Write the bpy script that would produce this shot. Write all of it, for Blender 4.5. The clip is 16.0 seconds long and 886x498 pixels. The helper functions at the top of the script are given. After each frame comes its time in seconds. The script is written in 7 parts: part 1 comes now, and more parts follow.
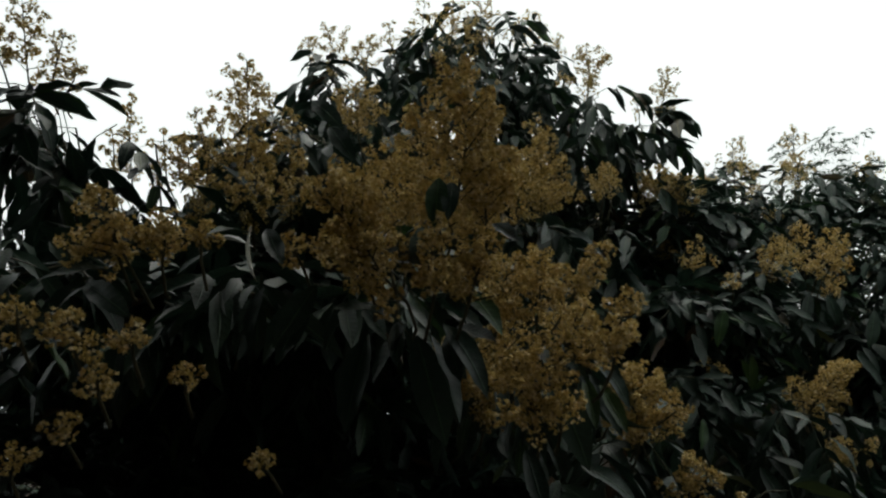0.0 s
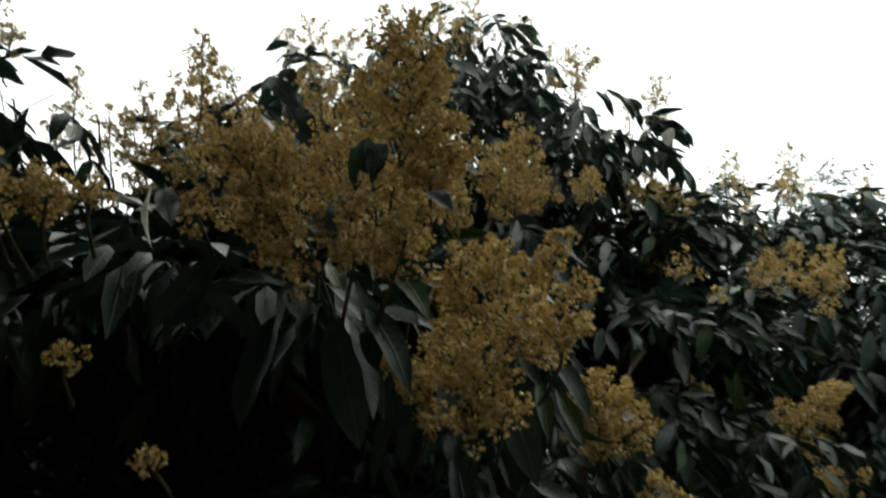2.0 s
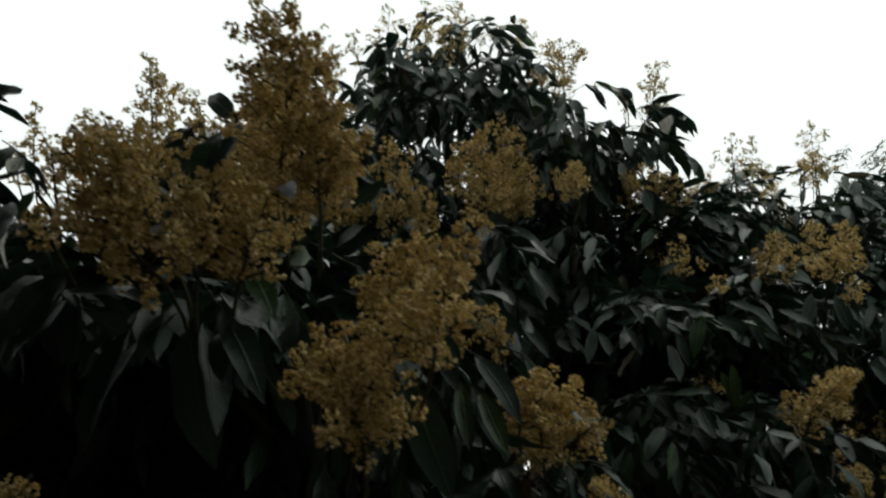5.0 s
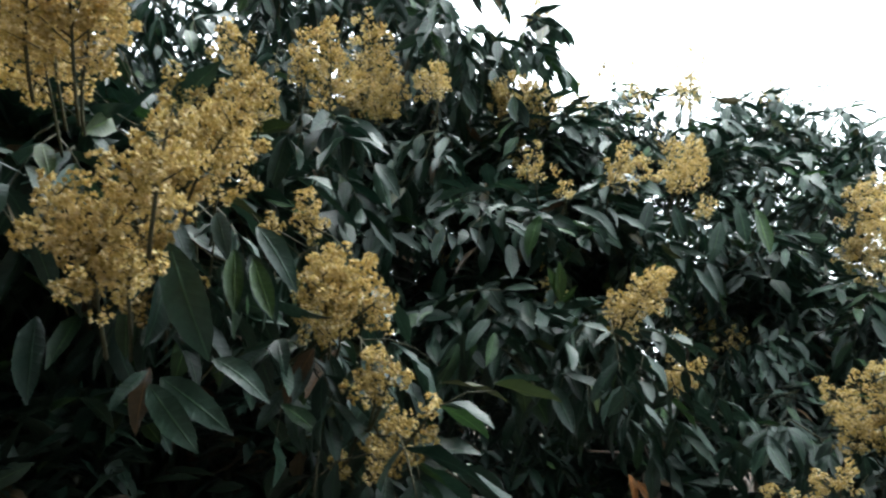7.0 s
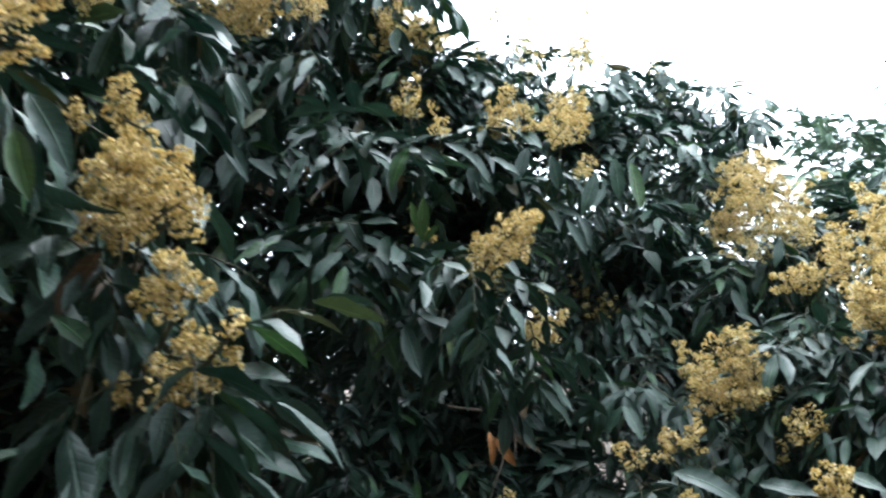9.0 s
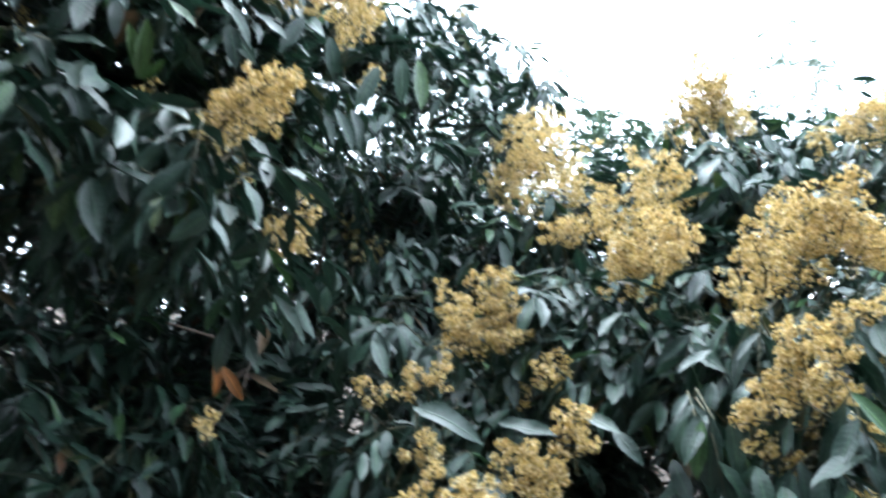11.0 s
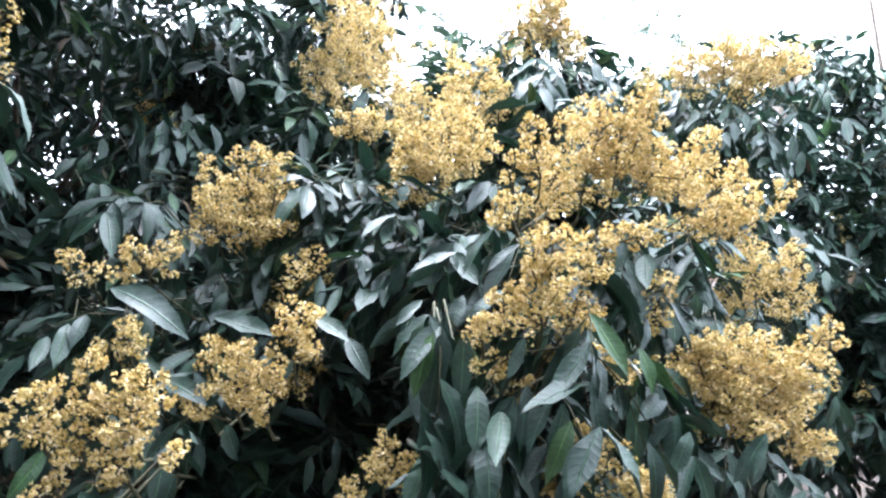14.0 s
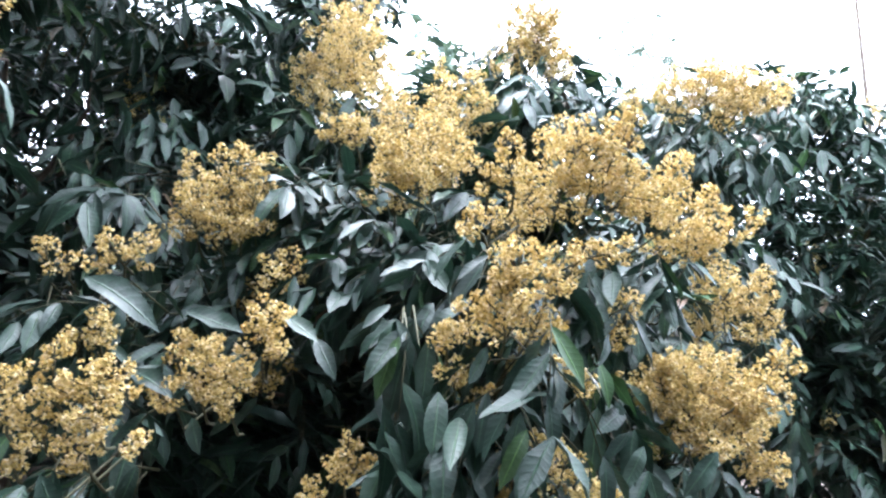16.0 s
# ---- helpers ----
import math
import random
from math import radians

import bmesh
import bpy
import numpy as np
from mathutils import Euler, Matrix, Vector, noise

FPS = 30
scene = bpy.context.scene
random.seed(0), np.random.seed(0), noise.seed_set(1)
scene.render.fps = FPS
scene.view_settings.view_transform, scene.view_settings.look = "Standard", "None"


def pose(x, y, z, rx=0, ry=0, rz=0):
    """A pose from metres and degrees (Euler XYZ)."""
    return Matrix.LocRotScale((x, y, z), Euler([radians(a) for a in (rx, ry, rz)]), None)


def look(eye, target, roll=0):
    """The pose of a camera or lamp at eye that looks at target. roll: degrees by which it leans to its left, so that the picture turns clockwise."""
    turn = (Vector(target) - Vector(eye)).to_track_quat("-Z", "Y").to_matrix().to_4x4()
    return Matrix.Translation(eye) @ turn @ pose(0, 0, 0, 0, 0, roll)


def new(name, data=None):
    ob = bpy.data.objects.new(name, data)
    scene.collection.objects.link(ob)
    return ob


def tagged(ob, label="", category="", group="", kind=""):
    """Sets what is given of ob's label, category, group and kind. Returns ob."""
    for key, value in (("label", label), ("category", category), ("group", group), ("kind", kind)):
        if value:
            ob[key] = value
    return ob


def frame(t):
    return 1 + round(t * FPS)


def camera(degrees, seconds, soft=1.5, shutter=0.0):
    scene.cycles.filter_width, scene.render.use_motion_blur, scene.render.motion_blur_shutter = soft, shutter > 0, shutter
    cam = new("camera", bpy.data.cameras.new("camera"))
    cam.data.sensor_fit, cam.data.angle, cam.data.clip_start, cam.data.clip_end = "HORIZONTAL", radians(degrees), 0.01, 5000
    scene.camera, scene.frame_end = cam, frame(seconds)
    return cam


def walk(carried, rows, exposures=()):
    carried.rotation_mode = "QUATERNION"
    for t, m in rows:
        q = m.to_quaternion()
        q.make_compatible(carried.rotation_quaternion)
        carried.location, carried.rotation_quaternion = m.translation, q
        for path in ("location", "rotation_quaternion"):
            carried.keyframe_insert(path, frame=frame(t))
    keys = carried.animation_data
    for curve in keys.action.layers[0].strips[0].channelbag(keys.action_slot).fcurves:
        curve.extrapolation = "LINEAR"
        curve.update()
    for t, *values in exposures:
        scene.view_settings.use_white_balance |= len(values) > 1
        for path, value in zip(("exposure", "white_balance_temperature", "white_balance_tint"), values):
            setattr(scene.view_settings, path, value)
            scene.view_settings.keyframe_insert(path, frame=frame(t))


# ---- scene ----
cam = camera(65.3, 16.0, soft=2.3, shutter=0.6)
METRES, EYE, TILT, LEAN, TURN = 1.5, 1.4, 15.0, 5.0, 0.0
ROWS = [
    (0.0, 0.0, 0.0, 0.0, -0.0, 0.0, 0.0),
    (0.5, 0.0131, -0.0001, 0.0013, -0.4, -0.97, -0.55),
    (1.0, 0.0287, 0.0074, -0.0032, -1.45, -2.05, -1.53),
    (1.5, 0.0454, 0.0414, -0.0222, -2.19, -1.66, -3.88),
    (2.0, 0.0549, 0.0824, -0.0354, -0.12, 1.74, -2.09),
    (2.5, 0.0583, 0.1072, -0.0366, 1.83, 4.59, -1.2),
    (3.0, 0.0638, 0.1135, -0.0337, 3.87, 5.73, 1.45),
    (5.5, 0.2224, 0.1384, -0.0698, 4.44, 1.07, 2.06),
    (6.0, 0.2563, 0.1421, -0.0889, 2.03, -2.33, 0.42),
    (6.5, 0.291, 0.145, -0.098, -0.13, -2.55, 0.41),
    (7.0, 0.3099, 0.1446, -0.1049, -1.65, -2.81, 0.03),
    (7.5, 0.3195, 0.1514, -0.1115, -3.13, -3.48, -1.08),
    (8.0, 0.3304, 0.1564, -0.115, -4.99, -4.66, -2.56),
    (10.5, 0.4461, 0.3343, -0.2496, -21.85, -4.43, -10.55),
    (11.0, 0.4746, 0.3495, -0.267, -27.2, -4.67, -14.3),
    (11.5, 0.5448, 0.3817, -0.2906, -31.33, -6.38, -15.97),
    (12.0, 0.6081, 0.4007, -0.2909, -33.93, -5.53, -17.76),
    (12.5, 0.6444, 0.4004, -0.2935, -36.28, -5.75, -19.74),
    (13.0, 0.6683, 0.4027, -0.2979, -37.68, -6.5, -20.95),
    (13.5, 0.6776, 0.4026, -0.2991, -38.14, -6.66, -21.91),
    (14.0, 0.6755, 0.3896, -0.2944, -38.63, -6.67, -23.4),
    (14.5, 0.681, 0.3813, -0.2913, -38.85, -6.62, -24.99),
    (15.0, 0.6881, 0.3761, -0.2876, -39.53, -6.03, -25.38),
    (15.5, 0.6868, 0.3707, -0.2854, -40.02, -5.85, -26.05),
    (16.0, 0.6766, 0.3688, -0.2872, -39.5, -5.57, -26.58),
]
# the clip's camera opens up as it turns to the flowers
EXPOSURES = [
    (0.0, -0.48, 6500, 3), (1.0, -0.43, 6500, 3), (1.6, 0.30, 6500, 3), (2.2, 0.10, 6500, 3), (3.0, -0.48, 6500, 3),
    (5.4, -0.48, 6500, 3), (6.0, 0.32, 6200, 5), (6.6, 1.39, 6200, 2), (7.2, 1.94, 5750, 2), (8.0, 2.04, 5700, 2),
    (10.5, 2.65, 5350, 6), (11.2, 2.65, 5350, 6), (12.5, 2.88, 5450, 13), (14.0, 3.03, 5450, 13), (16.0, 2.93, 5450, 13),
]
walk(cam, [(t, pose(0, 0, EYE, TILT, LEAN, TURN) @ pose(METRES * x, METRES * y, METRES * z, 90 + pitch, roll, yaw)) for t, x, y, z, yaw, pitch, roll in ROWS], EXPOSURES)

# ---- light: an overcast sky and a wide, weak sun behind the cloud ----
SUN_HEIGHT, SUN_TURN = 62.0, 15.0
world = bpy.data.worlds.new("world")
scene.world = world
world.use_nodes = True
wn, wl = world.node_tree.nodes, world.node_tree.links
sky = wn.new("ShaderNodeTexSky")
sky.sky_type, sky.sun_disc = "NISHITA", False
sky.sun_elevation, sky.sun_rotation = radians(SUN_HEIGHT), radians(SUN_TURN)
sky.air_density, sky.dust_density = 1.0, 3.0
cloud = wn.new("ShaderNodeMix")
cloud.data_type = "RGBA"
cloud.inputs[0].default_value = 0.9
cloud.inputs[7].default_value = (14.0, 14.2, 14.2, 1)
wl.new(sky.outputs[0], cloud.inputs[6])
wl.new(cloud.outputs[2], wn["Background"].inputs[0])
wn["Background"].inputs[1].default_value = 0.112
sun = new("sun", bpy.data.lights.new("sun", "SUN"))
sun.data.energy, sun.data.angle, sun.data.color = 1.4, radians(45), (1.0, 0.96, 0.9)
sun.matrix_world = look((0, 0, 20), Vector((0, 0, 20)) - Vector((math.sin(radians(SUN_TURN)) * math.cos(radians(SUN_HEIGHT)), math.cos(radians(SUN_TURN)) * math.cos(radians(SUN_HEIGHT)), math.sin(radians(SUN_HEIGHT)))))


# ---- materials ----
def material(name, rough=0.5, spec=0.5):
    m = bpy.data.materials.new(name)
    m.use_nodes = True
    b = m.node_tree.nodes["Principled BSDF"]
    b.inputs["Roughness"].default_value = rough
    b.inputs["Specular IOR Level"].default_value = spec
    return m, m.node_tree.nodes, m.node_tree.links, b


def ramp(nodes, *stops):
    r = nodes.new("ShaderNodeValToRGB")
    while len(r.color_ramp.elements) < len(stops):
        r.color_ramp.elements.new(0.5)
    for e, (at, c) in zip(r.color_ramp.elements, stops):
        e.position, e.color = at, (*c, 1)
    return r


def noise_tex(nodes, links, scale, detail=4.0, rough=0.55):
    """Noise in metres of the place, so that every mesh takes a stretch of its own."""
    g, n = nodes.new("ShaderNodeNewGeometry"), nodes.new("ShaderNodeTexNoise")
    links.new(g.outputs["Position"], n.inputs["Vector"])
    n.inputs["Scale"].default_value, n.inputs["Detail"].default_value, n.inputs["Roughness"].default_value = scale, detail, rough
    return n


def each(nodes, links):
    """A random value for every loose piece of every object."""
    g, o, a, f = nodes.new("ShaderNodeNewGeometry"), nodes.new("ShaderNodeObjectInfo"), nodes.new("ShaderNodeMath"), nodes.new("ShaderNodeMath")
    links.new(g.outputs["Random Per Island"], a.inputs[0])
    links.new(o.outputs["Random"], a.inputs[1])
    f.operation = "FRACT"
    links.new(a.outputs[0], f.inputs[0])
    return f


def blend(nodes, links, how, fac, a, b):
    m = nodes.new("ShaderNodeMix")
    m.data_type, m.blend_type = "RGBA", how
    m.inputs[0].default_value = fac
    links.new(a, m.inputs[6])
    links.new(b, m.inputs[7])
    return m


def bumped(nodes, links, b, height, strength, distance):
    u = nodes.new("ShaderNodeBump")
    u.inputs["Strength"].default_value, u.inputs["Distance"].default_value = strength, distance
    links.new(height, u.inputs["Height"])
    links.new(u.outputs[0], b.inputs["Normal"])


def thin(m, nodes, links, b, colour, share):
    """Lets a share of the light through a thin blade."""
    t, x = nodes.new("ShaderNodeBsdfTranslucent"), nodes.new("ShaderNodeMixShader")
    links.new(colour, t.inputs[0])
    x.inputs[0].default_value = share
    links.new(b.outputs[0], x.inputs[1])
    links.new(t.outputs[0], x.inputs[2])
    links.new(x.outputs[0], nodes["Material Output"].inputs[0])


def calc(nodes, links, how, a, b=None):
    m = nodes.new("ShaderNodeMath")
    m.operation = how
    for k, x in enumerate((a, b)):
        if isinstance(x, (int, float)):
            m.inputs[k].default_value = x
        elif x is not None:
            links.new(x, m.inputs[k])
    return m.outputs[0]


def leaf_material(name, stops, rough, spec=0.45, dusty=0.0):
    m, n, l, b = material(name, rough, spec)
    r = ramp(n, *stops)
    l.new(each(n, l).outputs[0], r.inputs[0])
    # the midrib and the side veins, along and across the blade
    uv, xy = n.new("ShaderNodeUVMap"), n.new("ShaderNodeSeparateXYZ")
    uv.uv_map = "blade"
    l.new(uv.outputs[0], xy.inputs[0])
    across = calc(n, l, "MULTIPLY", calc(n, l, "ABSOLUTE", calc(n, l, "SUBTRACT", xy.outputs[1], 0.5)), 2.0)
    rib = calc(n, l, "MAXIMUM", calc(n, l, "SUBTRACT", 1.0, calc(n, l, "MULTIPLY", across, 9.0)), 0.0)
    wave = calc(n, l, "SINE", calc(n, l, "SUBTRACT", calc(n, l, "MULTIPLY", xy.outputs[0], 62.0), calc(n, l, "MULTIPLY", across, 7.0)))
    vein = calc(n, l, "POWER", calc(n, l, "ADD", calc(n, l, "MULTIPLY", wave, 0.5), 0.5), 3.0)
    dust = noise_tex(n, l, 55, 5, 0.6)
    d = ramp(n, (0.35, (0.72, 0.75, 0.72)), (0.7, (1.25, 1.22, 1.3)))
    l.new(dust.outputs[0], d.inputs[0])
    c = blend(n, l, "MULTIPLY", 1.0, r.outputs[0], d.outputs[0])
    pale = ramp(n, (0.0, (1.0, 1.0, 1.0)), (1.0, (3.2, 2.8, 2.2)))
    l.new(calc(n, l, "ADD", rib, calc(n, l, "MULTIPLY", vein, 0.07)), pale.inputs[0])
    c = blend(n, l, "MULTIPLY", 1.0, c.outputs[2], pale.outputs[0])
    # a thin uneven film of grey dust
    film = n.new("ShaderNodeMix")
    film.data_type = "RGBA"
    film.inputs[7].default_value = (0.16, 0.17, 0.165, 1)
    speck = ramp(n, (0.42, (0.0, 0.0, 0.0)), (0.72, (dusty, dusty, dusty)))
    l.new(noise_tex(n, l, 14, 6, 0.65).outputs[0], speck.inputs[0])
    l.new(speck.outputs[0], film.inputs[0])
    l.new(c.outputs[2], film.inputs[6])
    c = film
    l.new(c.outputs[2], b.inputs["Base Color"])
    rr = n.new("ShaderNodeMapRange")
    rr.inputs[3].default_value, rr.inputs[4].default_value = rough - 0.1, rough + 0.16
    l.new(dust.outputs[0], rr.inputs[0])
    l.new(rr.outputs[0], b.inputs["Roughness"])
    relief = calc(n, l, "ADD", calc(n, l, "MULTIPLY", noise_tex(n, l, 130, 2).outputs[0], 0.6), calc(n, l, "ADD", calc(n, l, "MULTIPLY", rib, -0.9), calc(n, l, "MULTIPLY", vein, -0.17)))
    bumped(n, l, b, relief, 0.4, 0.003)
    thin(m, n, l, b, r.outputs[0], 0.12)
    return m


LEAF = leaf_material("leaf", [(0.0, (0.008, 0.022, 0.014)), (0.5, (0.0145, 0.035, 0.022)), (0.9, (0.024, 0.051, 0.031)), (0.965, (0.038, 0.085, 0.024)), (0.99, (0.05, 0.042, 0.018)), (1.0, (0.09, 0.05, 0.026))], 0.42, 0.35, 0.1)
# whitish base colour imitates sky glare on single leaves
GLARE_LEAF = leaf_material("glare_leaf", [(0.0, (0.42, 0.44, 0.42)), (1.0, (0.5, 0.52, 0.5))], 0.45)
YOUNG_LEAF = leaf_material("young_leaf", [(0.0, (0.028, 0.06, 0.014)), (1.0, (0.042, 0.085, 0.02))], 0.42)
DRY_LEAF = leaf_material("dry_leaf", [(0.0, (0.22, 0.09, 0.025)), (1.0, (0.30, 0.14, 0.04))], 0.6)
# paler than LEAF: haze over the distant trees is put into this colour
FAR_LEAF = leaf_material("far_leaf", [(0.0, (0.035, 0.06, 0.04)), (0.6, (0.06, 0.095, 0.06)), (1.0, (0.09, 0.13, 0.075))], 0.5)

BLOSSOM, bn, bl, bb = material("blossom", 0.75, 0.2)
br = ramp(bn, (0.0, (0.36, 0.265, 0.08)), (0.3, (0.60, 0.455, 0.165)), (0.75, (0.74, 0.59, 0.28)), (1.0, (0.86, 0.75, 0.50)))
bl.new(each(bn, bl).outputs[0], br.inputs[0])
bl.new(br.outputs[0], bb.inputs["Base Color"])
thin(BLOSSOM, bn, bl, bb, br.outputs[0], 0.28)

STALK, sn, sl, sb = material("stalk", 0.7, 0.3)
sr = ramp(sn, (0.3, (0.035, 0.04, 0.02)), (0.7, (0.08, 0.07, 0.035)))
sl.new(noise_tex(sn, sl, 60).outputs[0], sr.inputs[0])
sl.new(sr.outputs[0], sb.inputs["Base Color"])

BARK, kn, kl, kb = material("bark", 0.85, 0.2)
kr = ramp(kn, (0.3, (0.04, 0.03, 0.024)), (0.55, (0.085, 0.066, 0.05)), (0.8, (0.16, 0.135, 0.105)))
kt = noise_tex(kn, kl, 22, 8, 0.65)
kl.new(kt.outputs[0], kr.inputs[0])
kl.new(kr.outputs[0], kb.inputs["Base Color"])
bumped(kn, kl, kb, kt.outputs[0], 0.8, 0.01)

SOIL, gn, gl, gb = material("soil", 0.95, 0.15)
gr = ramp(gn, (0.3, (0.06, 0.044, 0.033)), (0.55, (0.12, 0.096, 0.078)), (0.75, (0.19, 0.16, 0.13)))
gt = noise_tex(gn, gl, 4, 9, 0.7)
gl.new(gt.outputs[0], gr.inputs[0])
gl.new(gr.outputs[0], gb.inputs["Base Color"])
bumped(gn, gl, gb, noise_tex(gn, gl, 30, 6).outputs[0], 0.7, 0.02)

LITTER = leaf_material("litter", [(0.0, (0.10, 0.06, 0.035)), (0.5, (0.15, 0.10, 0.065)), (1.0, (0.26, 0.19, 0.12))], 0.7)


# ---- mesh tools ----
rng = np.random.default_rng(7)


def mesh_of(name, verts, faces, mat, smooth=True):
    me = bpy.data.meshes.new(name)
    me.from_pydata(np.asarray(verts).tolist(), [], [tuple(f) for f in faces])
    me.materials.append(mat)
    me.polygons.foreach_set("use_smooth", [smooth] * len(me.polygons))
    me.update()
    return me


def tri_mesh(name, verts, tris, mat, smooth=True, uv=None):
    """A mesh from whole arrays of corners and triangles; uv lies along and across a leaf."""
    me = bpy.data.meshes.new(name)
    me.vertices.add(len(verts))
    me.vertices.foreach_set("co", np.ascontiguousarray(verts, dtype=np.float32).ravel())
    me.loops.add(len(tris) * 3)
    me.loops.foreach_set("vertex_index", np.ascontiguousarray(tris, dtype=np.int32).ravel())
    me.polygons.add(len(tris))
    me.polygons.foreach_set("loop_start", np.arange(0, len(tris) * 3, 3, dtype=np.int32))
    me.polygons.foreach_set("use_smooth", np.full(len(tris), smooth))
    me.materials.append(mat)
    if uv is not None:
        layer = me.uv_layers.new(name="blade")
        layer.data.foreach_set("uv", np.ascontiguousarray(uv[np.asarray(tris).ravel()], dtype=np.float32).ravel())
    me.update(calc_edges=True)
    return me


def part(name, me, parent, label="", kind=""):
    ob = new(name, me)
    ob.parent = parent
    return tagged(ob, label, "", "", kind)


def unit(v):
    v = np.asarray(v, dtype=float)
    return v / np.maximum(np.linalg.norm(v, axis=-1, keepdims=True), 1e-9)


def tube(points, radii, sides=6, closed=True):
    """A bent, tapering round stick with closed ends: corners and triangles."""
    p, n = np.asarray(points, dtype=float), len(points)
    along = unit(np.gradient(p, axis=0))
    ref = np.array([0.31, 0.17, 0.93]) if abs(along[0][2]) < 0.8 else np.array([0.93, 0.31, 0.1])
    a = unit(np.cross(along, ref))
    b = np.cross(along, a)
    th = np.linspace(0, 2 * np.pi, sides, endpoint=False)
    ring = p[:, None] + np.asarray(radii)[:, None, None] * (np.cos(th)[None, :, None] * a[:, None] + np.sin(th)[None, :, None] * b[:, None])
    v = np.concatenate([ring.reshape(-1, 3), p[:1], p[-1:]])
    t = []
    for i in range(n - 1):
        for j in range(sides):
            k = (j + 1) % sides
            q = (i * sides + j, i * sides + k, (i + 1) * sides + k, (i + 1) * sides + j)
            t += [(q[0], q[1], q[2]), (q[0], q[2], q[3])]
    for j in range(sides if closed else 0):
        k = (j + 1) % sides
        t += [(n * sides, k, j), (n * sides + 1, (n - 1) * sides + j, (n - 1) * sides + k)]
    return v, np.array(t)


class Pile:
    """Gathers pieces that end up in one mesh."""

    def __init__(self):
        self.v, self.t, self.uv, self.n = [], [], [], 0

    def add(self, v, t):
        self.v.append(np.asarray(v).reshape(-1, 3))
        self.t.append(np.asarray(t).reshape(-1, 3) + self.n)
        self.n += len(self.v[-1])

    def copies(self, v, t, m, uv=None):
        """One copy of a piece for each of the 4 x 4 poses m."""
        if len(m):
            if uv is not None:
                self.uv.append(np.tile(uv, (len(m), 1)))
            p = np.einsum("kij,nj->kni", m[:, :3, :3], v) + m[:, None, :3, 3]
            self.add(p, (t[None] + (np.arange(len(m)) * len(v))[:, None, None]))

    def mesh(self, name, mat, smooth=True):
        return tri_mesh(name, np.concatenate(self.v), np.concatenate(self.t), mat, smooth, np.concatenate(self.uv) if self.uv else None)


# ---- one leaf: a blade one unit long along x, folded along its rib, bent and wavy, with a pointed tip ----
def blade(bend, fold, wave, wide, phase, s, half):
    n = len(s)
    s, half = np.array(s), wide * np.array(half)
    x = s * (1 - 0.12 * bend * s)
    z = -bend * 0.5 * s ** 2
    rib = np.stack([x, np.zeros(n), z], 1)
    out = []
    for side in (-1, 1):
        ripple = wave * np.sin(s * 11 + phase + side)
        out.append(np.stack([x, side * half, z + fold * half + ripple * half * 2], 1))
    v = np.concatenate([rib, out[0], out[1]])
    t = []
    for i in range(n - 1):
        for o, flip in ((n, 0), (2 * n, 1)):
            q = [i, i + 1, o + i + 1, o + i]
            if flip:
                q = q[::-1]
            t += [(q[0], q[1], q[2]), (q[0], q[2], q[3])]
    uv = np.concatenate([np.stack([s, np.full(n, y)], 1) for y in (0.5, 0.0, 1.0)])
    return v, np.array(t), uv


SHAPES = ((0.25, 0.45, 0.08, 0.155, 0.0), (0.5, 0.35, 0.12, 0.165, 1.0), (0.1, 0.6, 0.08, 0.145, 2.0),
          (0.75, 0.4, 0.1, 0.155, 3.0), (0.35, 0.25, 0.14, 0.17, 4.0), (0.0, 0.5, 0.1, 0.15, 5.0))
BLADES = [blade(*k, (0.0, 0.3, 0.68, 1.0), (0.05, 0.88, 0.82, 0.02)) for k in SHAPES]
FAR = [blade(*k, (0.0, 0.45, 1.0), (0.03, 1.0, 0.02)) for k in SHAPES]
FINE = [blade(*k, (0.0, 0.08, 0.22, 0.42, 0.62, 0.8, 0.92, 1.0), (0.03, 0.36, 0.74, 0.95, 0.92, 0.64, 0.26, 0.01)) for k in SHAPES]
BLADE_MESHES = [tri_mesh("leaf", v, t, LEAF, True, uv) for v, t, uv in FINE]


GLARE_MESH = tri_mesh("leaf", *FINE[1][:2], GLARE_LEAF, True, FINE[1][2])
YOUNG_MESH = tri_mesh("young_leaf", *FINE[2][:2], YOUNG_LEAF, True, FINE[2][2])
DRY_MESH = tri_mesh("dry_leaf", *FINE[3][:2], DRY_LEAF, True, FINE[3][2])
LEAF_LABELS = {"young_leaf": "fresh bright green young leaf", "dry_leaf": "dead orange-brown leaf still on its twig"}


def leaf_poses(roots, ways, lengths, seed):
    """Poses of blades at roots that point along ways, faces mostly up."""
    r = np.random.default_rng(seed)
    u = unit(ways)
    up = np.array([0, 0, 1.0]) + r.normal(0, 0.36, u.shape)
    n = unit(up - (up * u).sum(1, keepdims=True) * u + 1e-4)
    side = np.cross(n, u)
    m = np.zeros((len(u), 4, 4))
    m[:, :3, 0], m[:, :3, 1], m[:, :3, 2] = u * lengths[:, None], side * lengths[:, None], n * lengths[:, None]
    m[:, :3, 3], m[:, 3, 3] = roots, 1
    return m


